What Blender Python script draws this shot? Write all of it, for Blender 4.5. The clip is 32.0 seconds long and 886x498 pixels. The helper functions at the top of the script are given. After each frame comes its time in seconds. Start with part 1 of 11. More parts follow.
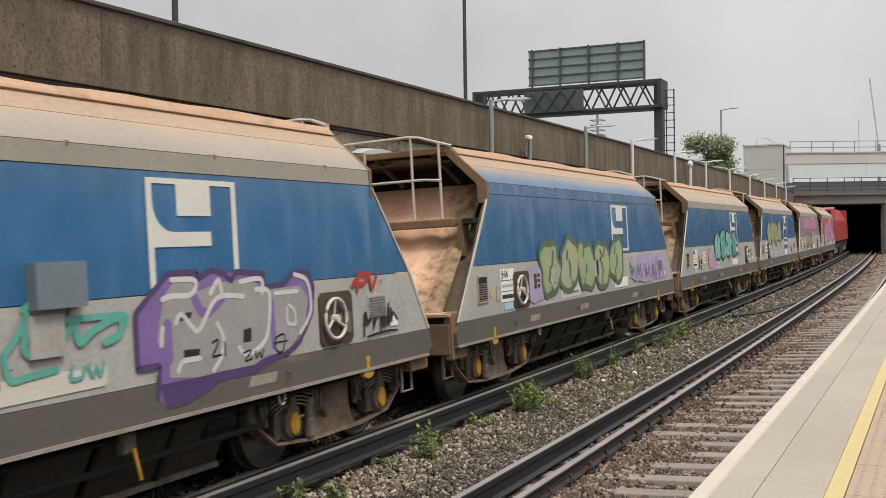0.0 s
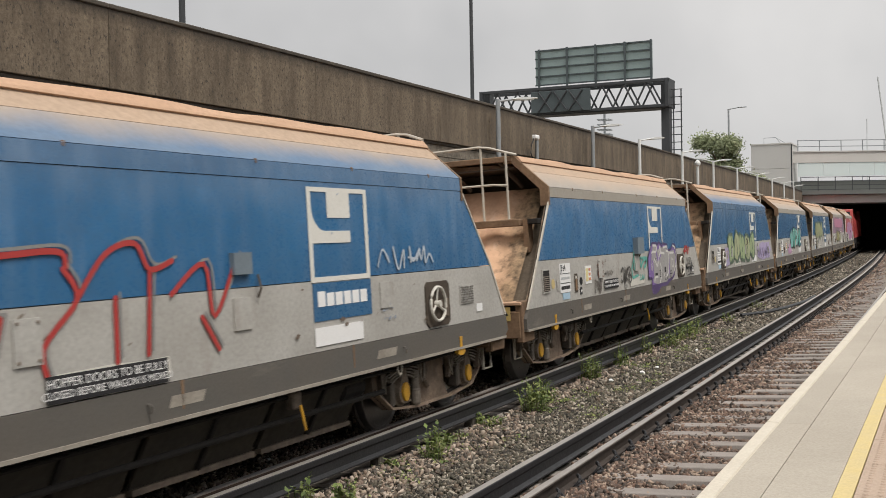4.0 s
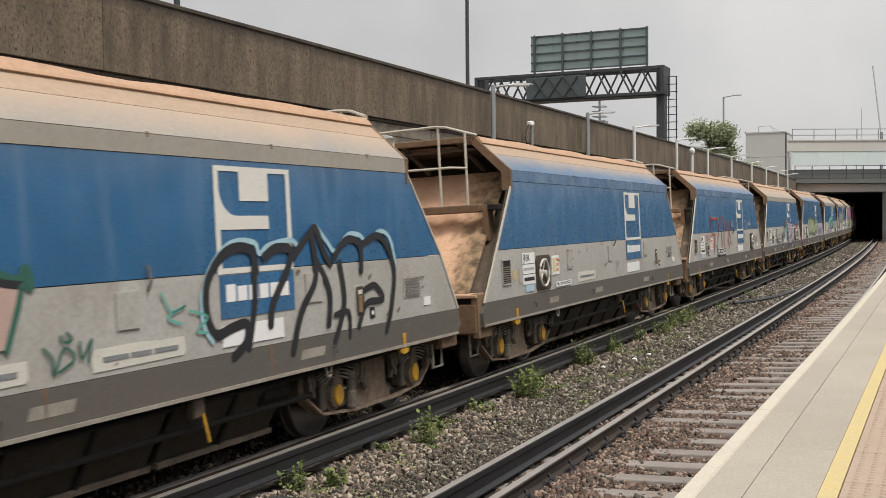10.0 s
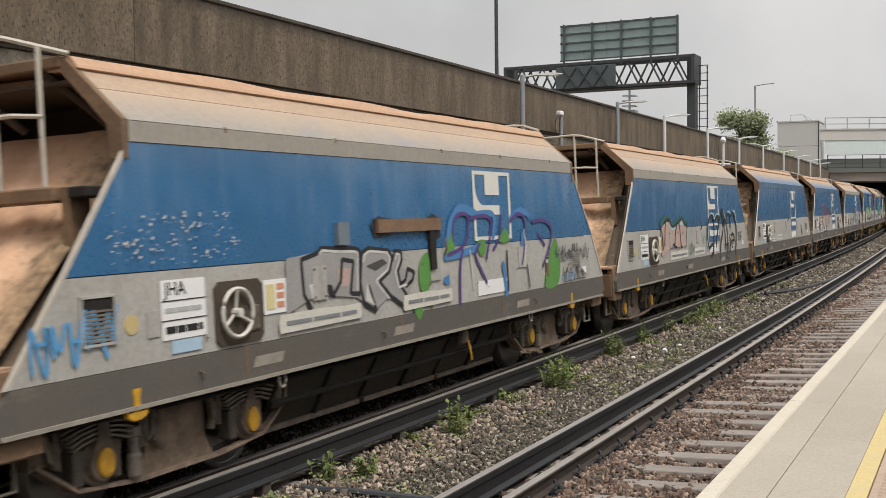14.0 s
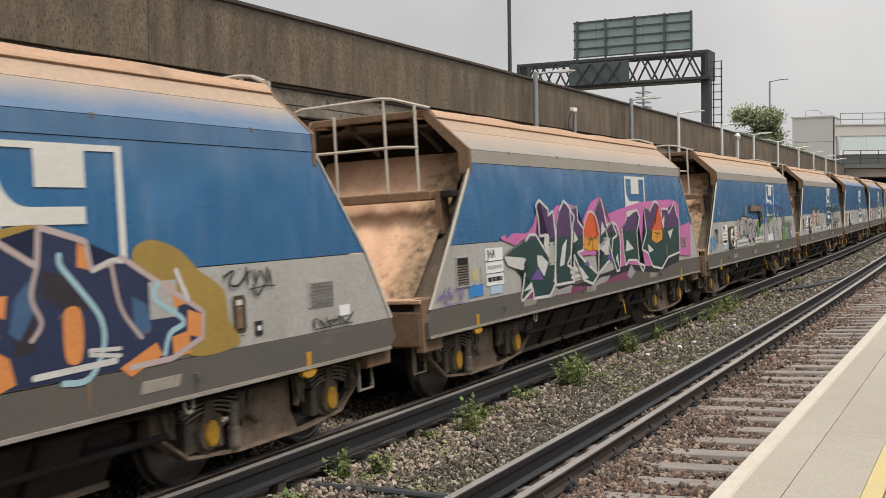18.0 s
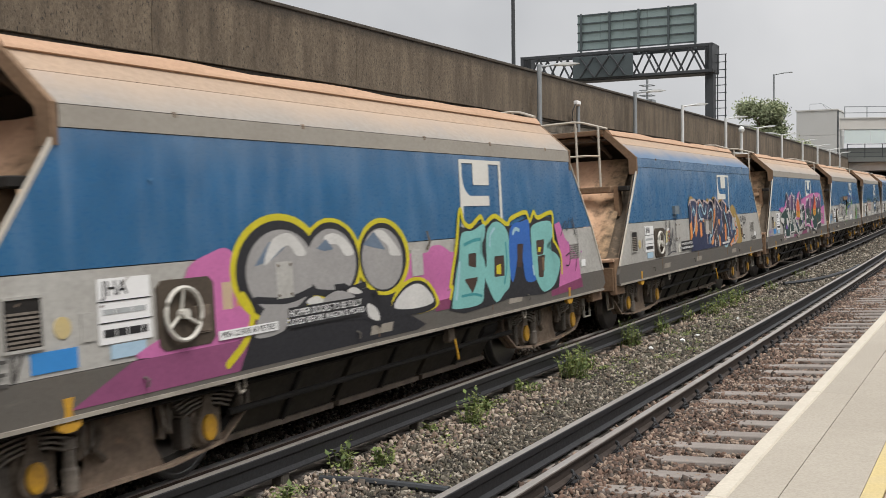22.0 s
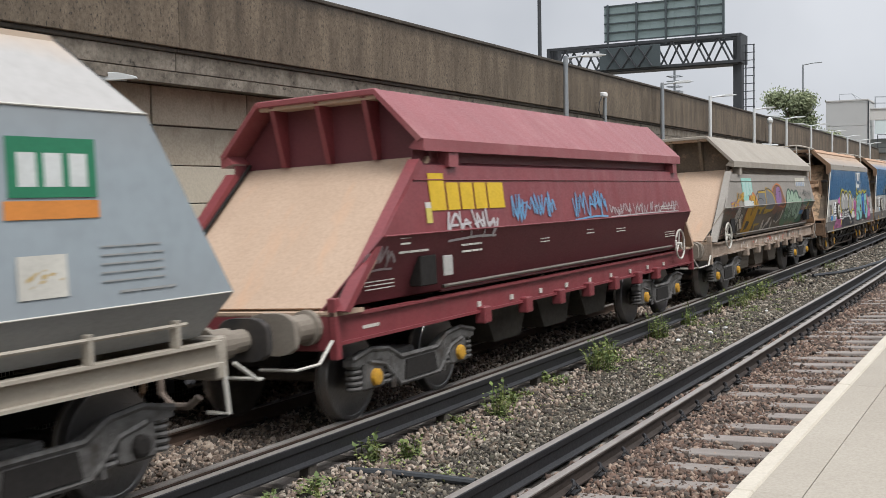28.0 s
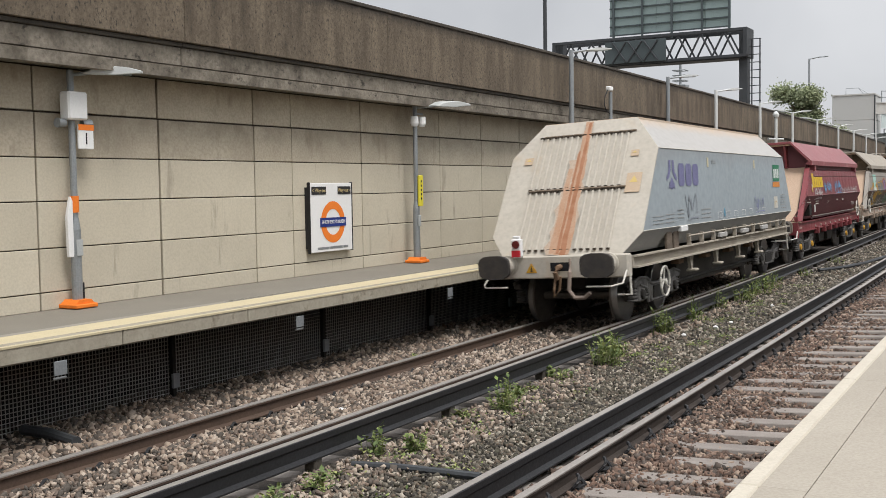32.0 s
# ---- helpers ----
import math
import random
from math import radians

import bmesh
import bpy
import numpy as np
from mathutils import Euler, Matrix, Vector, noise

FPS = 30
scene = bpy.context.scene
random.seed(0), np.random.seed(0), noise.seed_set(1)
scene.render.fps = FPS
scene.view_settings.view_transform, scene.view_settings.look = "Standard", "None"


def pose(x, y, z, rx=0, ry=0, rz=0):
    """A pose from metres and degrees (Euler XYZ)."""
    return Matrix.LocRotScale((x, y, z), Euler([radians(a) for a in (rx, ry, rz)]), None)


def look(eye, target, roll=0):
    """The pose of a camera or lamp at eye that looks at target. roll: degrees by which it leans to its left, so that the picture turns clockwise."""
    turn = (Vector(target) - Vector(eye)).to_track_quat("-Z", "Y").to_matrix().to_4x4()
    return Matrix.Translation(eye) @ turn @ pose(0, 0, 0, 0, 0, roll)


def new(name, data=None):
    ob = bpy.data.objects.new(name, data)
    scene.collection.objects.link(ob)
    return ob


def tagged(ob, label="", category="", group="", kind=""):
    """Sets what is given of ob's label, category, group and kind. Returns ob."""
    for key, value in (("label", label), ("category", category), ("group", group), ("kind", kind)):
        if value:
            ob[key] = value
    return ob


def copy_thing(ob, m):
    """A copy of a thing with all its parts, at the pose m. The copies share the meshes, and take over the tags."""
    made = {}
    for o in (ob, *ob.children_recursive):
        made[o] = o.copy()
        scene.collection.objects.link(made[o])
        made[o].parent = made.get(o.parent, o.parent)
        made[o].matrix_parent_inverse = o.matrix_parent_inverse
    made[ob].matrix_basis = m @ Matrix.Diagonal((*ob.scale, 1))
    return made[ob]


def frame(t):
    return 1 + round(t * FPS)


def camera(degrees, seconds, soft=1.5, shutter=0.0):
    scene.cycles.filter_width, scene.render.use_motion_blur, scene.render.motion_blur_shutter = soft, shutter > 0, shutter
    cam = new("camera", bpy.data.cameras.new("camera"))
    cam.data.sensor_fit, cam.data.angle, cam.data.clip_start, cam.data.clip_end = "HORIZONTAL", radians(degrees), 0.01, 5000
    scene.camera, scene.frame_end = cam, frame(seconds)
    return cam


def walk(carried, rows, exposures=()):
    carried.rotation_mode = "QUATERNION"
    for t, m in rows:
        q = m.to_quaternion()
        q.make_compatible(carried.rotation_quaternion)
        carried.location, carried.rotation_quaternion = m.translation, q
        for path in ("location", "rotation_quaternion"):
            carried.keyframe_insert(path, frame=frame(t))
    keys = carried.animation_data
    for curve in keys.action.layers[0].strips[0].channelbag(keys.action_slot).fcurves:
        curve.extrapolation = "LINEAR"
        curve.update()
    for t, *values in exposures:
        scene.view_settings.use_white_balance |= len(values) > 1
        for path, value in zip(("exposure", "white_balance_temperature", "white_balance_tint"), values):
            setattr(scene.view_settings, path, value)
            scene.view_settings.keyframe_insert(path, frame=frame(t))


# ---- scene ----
FOV = 44.85
EYE = (0.0, 0.0, 2.326)
cam = camera(FOV, 32.0, soft=0.55, shutter=0.3)
# heading, tilt and lean of the held camera, in degrees, second by second

def aim(yaw, pitch, roll):
    return (Matrix.Translation(EYE) @ pose(0, 0, 0, 0, 0, yaw - 90) @ pose(0, 0, 0, 90 + pitch)
            @ pose(0, 0, 0, 0, 0, roll))


walk(cam, [
    (0.0, aim(24.972, -0.896, -0.829)), (0.5, aim(24.972, -0.904, -0.829)), (1.0, aim(24.994, -0.930, -0.791)),
    (1.5, aim(25.045, -0.959, -0.779)), (2.0, aim(25.110, -0.981, -0.788)), (2.5, aim(25.172, -0.984, -0.822)),
    (3.0, aim(25.242, -0.966, -0.898)), (3.5, aim(25.299, -0.944, -0.952)), (5.5, aim(25.495, -0.757, -0.936)),
    (6.0, aim(25.445, -0.802, -0.888)), (6.5, aim(25.332, -0.896, -0.820)), (7.0, aim(25.169, -1.006, -0.766)),
    (7.5, aim(24.982, -1.107, -0.717)), (8.0, aim(24.803, -1.197, -0.647)), (8.5, aim(24.692, -1.298, -0.575)),
    (9.0, aim(24.720, -1.443, -0.524)), (9.5, aim(24.865, -1.587, -0.495)), (10.0, aim(25.037, -1.665, -0.485)),
    (10.5, aim(25.191, -1.703, -0.488)), (11.0, aim(25.344, -1.743, -0.512)), (11.5, aim(25.523, -1.811, -0.541)),
    (12.0, aim(25.738, -1.918, -0.528)), (12.5, aim(25.981, -2.032, -0.525)), (13.0, aim(26.220, -2.116, -0.564)),
    (13.5, aim(26.423, -2.161, -0.578)), (14.0, aim(26.598, -2.166, -0.587)), (14.5, aim(26.707, -2.156, -0.607)),
    (16.5, aim(27.141, -2.052, -0.821)), (17.0, aim(27.189, -2.082, -0.832)), (17.5, aim(27.266, -2.164, -0.842)),
    (18.0, aim(27.336, -2.287, -0.831)), (18.5, aim(27.382, -2.403, -0.807)), (19.0, aim(27.397, -2.460, -0.789)),
    (19.5, aim(27.382, -2.458, -0.783)), (20.0, aim(27.356, -2.441, -0.779)), (20.5, aim(27.341, -2.446, -0.775)),
    (21.0, aim(27.355, -2.501, -0.742)), (21.5, aim(27.413, -2.592, -0.702)), (22.0, aim(27.514, -2.664, -0.726)),
    (22.5, aim(27.650, -2.693, -0.779)), (23.0, aim(27.828, -2.683, -0.834)), (23.5, aim(28.058, -2.660, -0.907)),
    (24.0, aim(28.335, -2.670, -0.945)), (24.5, aim(28.641, -2.721, -0.947)), (25.0, aim(28.933, -2.781, -0.964)),
    (25.5, aim(29.104, -2.817, -0.987)), (27.5, aim(28.935, -3.045, -0.874)), (28.0, aim(28.926, -3.050, -0.897)),
    (28.5, aim(28.935, -3.040, -0.931)), (29.0, aim(28.954, -3.030, -0.934)), (29.5, aim(28.975, -3.055, -0.910)),
    (30.0, aim(29.000, -3.125, -0.891)), (30.5, aim(29.036, -3.220, -0.878)), (31.0, aim(29.096, -3.302, -0.870)),
    (31.5, aim(29.161, -3.342, -0.875)), (32.0, aim(29.209, -3.346, -0.882))],
     exposures=((0.0, 0.03, 6500, 10), (18.0, 0.04, 6500, 10), (22.0, 0.06, 6320, 10), (25.0, 0.09, 6450, 10), (28.0, 0.12, 6020, 10), (30.0, 0.11, 6050, 10), (32.0, 0.10, 6180, 10)))

# ---- world and sun: an overcast sky ----
world = bpy.data.worlds.new("overcast")
scene.world = world
world.use_nodes = True
wn, wl = world.node_tree.nodes, world.node_tree.links
wn.clear()
sky = wn.new("ShaderNodeTexSky")
sky.sky_type = "NISHITA"
sky.sun_disc = False
sky.sun_elevation, sky.sun_rotation = radians(50), radians(200)
grey = wn.new("ShaderNodeHueSaturation")
grey.inputs["Saturation"].default_value = 0.18
cloud = wn.new("ShaderNodeTexNoise")
cloud.inputs["Scale"].default_value = 1.9
cloud.inputs["Detail"].default_value = 5
cloud.inputs["Roughness"].default_value = 0.55
ramp = wn.new("ShaderNodeValToRGB")
ramp.color_ramp.elements[0].position, ramp.color_ramp.elements[0].color = 0.30, (4.7, 4.7, 4.75, 1)
ramp.color_ramp.elements[1].position, ramp.color_ramp.elements[1].color = 0.66, (7.7, 7.55, 7.4, 1)
mixw = wn.new("ShaderNodeMix")
mixw.data_type = "RGBA"
mixw.inputs[0].default_value = 0.85
# an overcast sky is brighter overhead than at the horizon
where = wn.new("ShaderNodeTexCoord")
split = wn.new("ShaderNodeSeparateXYZ")
lift = wn.new("ShaderNodeMapRange")
lift.inputs["From Min"].default_value, lift.inputs["From Max"].default_value = 0.2, 1.0
lift.inputs["To Min"].default_value, lift.inputs["To Max"].default_value = 1.0, 2.45
scale = wn.new("ShaderNodeVectorMath")
scale.operation = "SCALE"
bgw = wn.new("ShaderNodeBackground")
bgw.inputs["Strength"].default_value = 0.098
outw = wn.new("ShaderNodeOutputWorld")
wl.new(sky.outputs[0], grey.inputs["Color"])
wl.new(where.outputs["Generated"], cloud.inputs["Vector"])
wl.new(where.outputs["Generated"], split.inputs[0])
wl.new(split.outputs["Z"], lift.inputs["Value"])
wl.new(cloud.outputs[0], ramp.inputs[0])
wl.new(grey.outputs[0], mixw.inputs[6])
wl.new(ramp.outputs[0], mixw.inputs[7])
wl.new(mixw.outputs[2], scale.inputs[0])
wl.new(lift.outputs[0], scale.inputs["Scale"])
wl.new(scale.outputs[0], bgw.inputs["Color"])
wl.new(bgw.outputs[0], outw.inputs[0])
sun = new("sun", bpy.data.lights.new("sun", "SUN"))
sun.data.energy, sun.data.angle, sun.data.color = 2.6, radians(20), (1.0, 0.93, 0.85)
sun.matrix_basis = look((0, 0, 30), (6, 15, 0))

# ---- plan: metres, x along the line away from the eye, y to its left, z over the rail tops ----
Y_NEAR, Y_FAR = 2.68, 6.83          # centre lines of the two tracks
CANT = 2.6                          # degrees by which the tracks lean to the left
PLAT = 0.915
BEND_X, BEND_R = 10.0, 2200.0


def dev(x):
    """Sideways drift of the line, which bends to the left."""
    return max(0.0, x - BEND_X) ** 2 / (2 * BEND_R)


def heading(x):
    return math.degrees(math.atan(max(0.0, x - BEND_X) / BEND_R))

# ---- mesh helpers ----
def mesh_of(bm, name, mat, smooth=False):
    me = bpy.data.meshes.new(name)
    bmesh.ops.recalc_face_normals(bm, faces=bm.faces)
    bm.to_mesh(me)
    bm.free()
    for m in (mat if isinstance(mat, (list, tuple)) else [mat]):
        me.materials.append(m)
    if smooth:
        me.polygons.foreach_set("use_smooth", [True] * len(me.polygons))
    return me


def part(name, bm, mat, parent=None, label="", m=None, smooth=False):
    ob = new(name, mesh_of(bm, name, mat, smooth))
    if parent is not None:
        ob.parent = parent
    if m is not None:
        ob.matrix_basis = m
    if label:
        tagged(ob, label)
    return ob


def again(ob, m, parent=None):
    """Another object on the same mesh."""
    o = new(ob.name.split(".")[0], ob.data)
    o.parent = parent or ob.parent
    o.matrix_basis = m
    return o


def empty(name, m=None):
    ob = new(name)
    ob.empty_display_size = 0.2
    if m is not None:
        ob.matrix_basis = m
    return ob


def box(x0, x1, y0, y1, z0, z1, bev=0.0, bm=None):
    own = bm is None
    b = bmesh.new()
    v = [b.verts.new((x, y, z)) for x in (x0, x1) for y in (y0, y1) for z in (z0, z1)]
    for f in ((0, 1, 3, 2), (4, 6, 7, 5), (0, 4, 5, 1), (2, 3, 7, 6), (0, 2, 6, 4), (1, 5, 7, 3)):
        b.faces.new([v[i] for i in f])
    if bev:
        bmesh.ops.bevel(b, geom=b.edges[:], offset=bev, segments=1, affect="EDGES")
    return b if own else merge(bm, b)


def merge(bm, b, m=None):
    if m is not None:
        b.transform(m)
    me = bpy.data.meshes.new("tmp")
    b.to_mesh(me)
    b.free()
    bm.from_mesh(me)
    bpy.data.meshes.remove(me)
    return bm


def prism(pts, axis, a0, a1, bm=None, bev=0.0):
    """A polygon drawn out along an axis. pts in the two other axes, in the order x, y, z."""
    b = bmesh.new()

    def put(p, a):
        return {"x": (a, p[0], p[1]), "y": (p[0], a, p[1]), "z": (p[0], p[1], a)}[axis]
    lo = [b.verts.new(put(p, a0)) for p in pts]
    hi = [b.verts.new(put(p, a1)) for p in pts]
    n = len(pts)
    b.faces.new(lo)
    b.faces.new(hi[::-1])
    for i in range(n):
        b.faces.new((lo[i], hi[i], hi[(i + 1) % n], lo[(i + 1) % n]))
    if bev:
        bmesh.ops.bevel(b, geom=b.edges[:], offset=bev, segments=1, affect="EDGES")
    return b if bm is None else merge(bm, b)


def tube(pts, r, n=8, bm=None, cap=True):
    """A round bar along a line of points."""
    b = bmesh.new()
    pts = [Vector(p) for p in pts]
    rings = []
    for i, p in enumerate(pts):
        t = (pts[min(i + 1, len(pts) - 1)] - pts[max(i - 1, 0)]).normalized()
        a = Vector((0, 0, 1)) if abs(t.z) < 0.9 else Vector((1, 0, 0))
        u = t.cross(a).normalized()
        w = t.cross(u)
        rr = r[i] if isinstance(r, (list, tuple)) else r
        rings.append([b.verts.new(p + rr * (math.cos(2 * math.pi * k / n) * u + math.sin(2 * math.pi * k / n) * w)) for k in range(n)])
    for q, s in zip(rings, rings[1:]):
        for k in range(n):
            b.faces.new((q[k], q[(k + 1) % n], s[(k + 1) % n], s[k]))
    if cap:
        b.faces.new(rings[0][::-1])
        b.faces.new(rings[-1])
    return b if bm is None else merge(bm, b)


def turned(profile, axis="y", n=20, bm=None, at=(0, 0, 0)):
    """A round body: profile of (along, radius) turned about an axis."""
    b = bmesh.new()
    rings = []
    for a, r in profile:
        ring = []
        for k in range(n):
            c, s = r * math.cos(2 * math.pi * k / n), r * math.sin(2 * math.pi * k / n)
            p = {"y": (c, a, s), "x": (a, c, s), "z": (c, s, a)}[axis]
            ring.append(b.verts.new(Vector(p) + Vector(at)))
        rings.append(ring)
    for q, s in zip(rings, rings[1:]):
        for k in range(n):
            b.faces.new((q[k], q[(k + 1) % n], s[(k + 1) % n], s[k]))
    b.faces.new(rings[0][::-1])
    b.faces.new(rings[-1])
    return b if bm is None else merge(bm, b)


def strip(xs, left, right, lo, hi, bm=None):
    """A bar that follows the bend of the line: between two distances from the eye's line, two heights."""
    b = bmesh.new()
    rings = []
    for x in xs:
        d = dev(x)
        rings.append([b.verts.new(p) for p in ((x, right + d, lo), (x, left + d, lo), (x, left + d, hi), (x, right + d, hi))])
    for q, s in zip(rings, rings[1:]):
        for k in range(4):
            b.faces.new((q[k], q[(k + 1) % 4], s[(k + 1) % 4], s[k]))
    b.faces.new(rings[0][::-1])
    b.faces.new(rings[-1])
    return b if bm is None else merge(bm, b)


def sweep(xs, profile, bm=None):
    """A profile of (y, z) drawn along the bending line."""
    b = bmesh.new()
    rings = [[b.verts.new((x, y + dev(x), z)) for y, z in profile] for x in xs]
    n = len(profile)
    for q, s in zip(rings, rings[1:]):
        for k in range(n):
            b.faces.new((q[k], q[(k + 1) % n], s[(k + 1) % n], s[k]))
    b.faces.new(rings[0][::-1])
    b.faces.new(rings[-1])
    return b if bm is None else merge(bm, b)


def steps(a, b, d):
    n = max(1, int(round((b - a) / d)))
    return [a + (b - a) * i / n for i in range(n + 1)]


XS = steps(-40, 10, 10) + steps(12, 120, 4) + steps(128, 320, 12)


def bars(root, mat, x0, x1, z0, z1, n, y, seed=0, fill=0.55):
    """Writing too small to read: plain bars."""
    rnd = random.Random(seed)
    b = bmesh.new()
    h = (z1 - z0) / n
    for i in range(n):
        x = x0
        while x < x1 - 0.02:
            w = rnd.uniform(0.10, 0.24) * (x1 - x0) * 2
            box(x, min(x + w, x1), y - 0.003, y, z0 + i * h + h * (1 - fill) / 2, z0 + i * h + h * (1 + fill) / 2, 0, b)
            x += w + 0.03 * (x1 - x0)
    return tagged(part("lettering", b, mat, root), kind="stuff")


def words(text, mat, parent, m, size, label="", depth=0.002, align="CENTER"):
    cu = bpy.data.curves.new("text", "FONT")
    cu.body, cu.size, cu.extrude, cu.align_x, cu.align_y = text, size, depth, align, "CENTER"
    cu.resolution_u = 3
    tmp = bpy.data.objects.new("tmp", cu)
    scene.collection.objects.link(tmp)
    dg = bpy.context.evaluated_depsgraph_get()
    dg.update()
    me = bpy.data.meshes.new_from_object(tmp.evaluated_get(dg))
    bpy.data.objects.remove(tmp)
    bpy.data.curves.remove(cu)
    me.materials.clear()
    me.materials.append(mat)
    ob = new("lettering", me)
    ob.parent = parent
    ob.matrix_basis = m
    if label:
        tagged(ob, label)
    return ob


SIDE_ON = pose(0, 0, 0, 90)          # turns lettering to face the near side



# ---- materials ----
def material(name, col, col2=None, rough=0.7, metal=0.0, fine=40.0, coarse=1.5, amount=0.5, bump=0.15, spread=0.0,
             streak=0.0, stain=None, stain_at=0.58, stain_scale=(1, 1, 1), spec=0.4, soft=0.12, zones=(), detail=6, wave=0.0):
    """Two scales of colour change, a stain with a shape of its own, fine relief."""
    mt = bpy.data.materials.new(name)
    mt.use_nodes = True
    n, l = mt.node_tree.nodes, mt.node_tree.links
    bs = n["Principled BSDF"]
    bs.inputs["Metallic"].default_value = metal
    bs.inputs["Specular IOR Level"].default_value = spec
    tc = n.new("ShaderNodeTexCoord")
    info = n.new("ShaderNodeObjectInfo")
    shift = n.new("ShaderNodeVectorMath")
    shift.operation = "MULTIPLY_ADD"
    l.new(info.outputs["Random"], shift.inputs[0])
    shift.inputs[1].default_value = (7.3, 3.1, 5.7)
    l.new(tc.outputs["Object"], shift.inputs[2])
    col2 = col2 or tuple(c * 0.6 for c in col)

    def tex(scale, detail, squash=(1, 1, 1)):
        mp = n.new("ShaderNodeMapping")
        mp.inputs["Scale"].default_value = squash
        l.new(shift.outputs[0], mp.inputs[0])
        t = n.new("ShaderNodeTexNoise")
        t.inputs["Scale"].default_value = scale
        t.inputs["Detail"].default_value = detail
        t.inputs["Roughness"].default_value = 0.62
        l.new(mp.outputs[0], t.inputs["Vector"])
        return t

    def mix(fac, a, b):
        m = n.new("ShaderNodeMix")
        m.data_type = "RGBA"
        if isinstance(fac, float):
            m.inputs[0].default_value = fac
        else:
            l.new(fac, m.inputs[0])
        for i, c in ((6, a), (7, b)):
            if isinstance(c, tuple):
                m.inputs[i].default_value = (*c, 1)
            else:
                l.new(c, m.inputs[i])
        return m.outputs[2]

    def band(src, lo, hi, top=1.0):
        r = n.new("ShaderNodeMapRange")
        r.inputs["From Min"].default_value, r.inputs["From Max"].default_value = lo, hi
        r.inputs["To Max"].default_value = top
        l.new(src, r.inputs["Value"])
        return r.outputs[0]

    big = tex(coarse, 4, (1, 1, 1 - 0.85 * streak) if streak else (1, 1, 1))
    small = tex(fine, detail)
    c = mix(band(big.outputs[0], 0.35, 0.68, amount), tuple(col), tuple(col2))
    c = mix(band(small.outputs[0], 0.4, 0.75, amount * 0.6), c, tuple(x * 0.55 for x in col2))
    if stain:
        st = tex(coarse * 0.9 + 0.4, 7, stain_scale)
        c = mix(band(st.outputs[0], stain_at, stain_at + soft), c, tuple(stain))
    for axis, lo, hi, zc, zs, ragged, top in zones:
        # a layer with a ragged edge that thickens along one axis of the thing
        sx = n.new("ShaderNodeSeparateXYZ")
        l.new(tc.outputs["Object"], sx.inputs[0])
        zt = tex(zs, 5)
        zr = n.new("ShaderNodeMapRange")
        zr.clamp = False
        zr.inputs["From Min"].default_value, zr.inputs["From Max"].default_value = lo, hi
        l.new(sx.outputs[axis], zr.inputs["Value"])
        ad = n.new("ShaderNodeMath")
        ad.operation = "MULTIPLY_ADD"
        l.new(zt.outputs[0], ad.inputs[0])
        ad.inputs[1].default_value = 2 * ragged
        l.new(zr.outputs[0], ad.inputs[2])
        c = mix(band(ad.outputs[0], ragged, ragged + 1, top), c, tuple(zc))
    if spread:
        hs = n.new("ShaderNodeHueSaturation")
        val = n.new("ShaderNodeMapRange")
        val.inputs["To Min"].default_value, val.inputs["To Max"].default_value = 1 - spread, 1 + spread
        l.new(info.outputs["Random"], val.inputs["Value"])
        l.new(val.outputs[0], hs.inputs["Value"])
        l.new(c, hs.inputs["Color"])
        c = hs.outputs[0]
    l.new(c, bs.inputs["Base Color"])
    l.new(band(small.outputs[0], 0.2, 0.8, 1.0), (rr := n.new("ShaderNodeMapRange")).inputs["Value"])
    rr.inputs["To Min"].default_value, rr.inputs["To Max"].default_value = max(0.02, rough - 0.12), min(1, rough + 0.12)
    l.new(rr.outputs[0], bs.inputs["Roughness"])
    if bump:
        bp = n.new("ShaderNodeBump")
        bp.inputs["Strength"].default_value = bump
        bp.inputs["Distance"].default_value = 0.01
        l.new(small.outputs[0], bp.inputs["Height"])
        l.new(bp.outputs[0], bs.inputs["Normal"])
    if wave:
        # slow buckling of thin sheet metal
        wv = tex(2.3, 1, (1, 1, 0.45))
        bw = n.new("ShaderNodeBump")
        bw.inputs["Strength"].default_value = wave
        bw.inputs["Distance"].default_value = 0.06
        l.new(wv.outputs[0], bw.inputs["Height"])
        if bump:
            l.new(bw.outputs[0], bp.inputs["Normal"])
        else:
            l.new(bw.outputs[0], bs.inputs["Normal"])
    return mt


M = {}
# bed colour darkened to paint the shade in gaps between loose stones
M["ballast"] = material("ballast_bed", (0.05, 0.042, 0.035), (0.028, 0.025, 0.022), 0.95, fine=30, coarse=2.5, bump=1.0)
M["rail_top"] = material("worn_rail_head", (0.42, 0.39, 0.36), (0.28, 0.25, 0.225), 0.45, 0.55, bump=0.03)
M["rail_side"] = material("rusty_rail_web", (0.055, 0.042, 0.035), (0.03, 0.025, 0.022), 0.8, 0.2)
M["rail_far"] = material("brown_rail_web", (0.10, 0.065, 0.045), (0.05, 0.035, 0.03), 0.85, 0.1)
M["conductor"] = material("black_conductor_rail", (0.03, 0.03, 0.033), (0.02, 0.02, 0.02), 0.55, 0.3)
M["sleeper"] = material("concrete_sleeper", (0.28, 0.25, 0.225), (0.165, 0.142, 0.125), 0.9, fine=60, coarse=3, bump=0.2, spread=0.1)
M["paving"] = material("beige_paving_slab", (0.375, 0.338, 0.28), (0.315, 0.28, 0.228), 0.85, fine=60, coarse=0.9, amount=0.6, spread=0.03)
M["asphalt"] = material("grey_platform_asphalt", (0.225, 0.207, 0.172), (0.18, 0.163, 0.135), 0.9, fine=90, coarse=1)
M["yellow"] = material("worn_yellow_line", (0.53, 0.42, 0.185), (0.46, 0.385, 0.24), 0.8, fine=60, coarse=4)
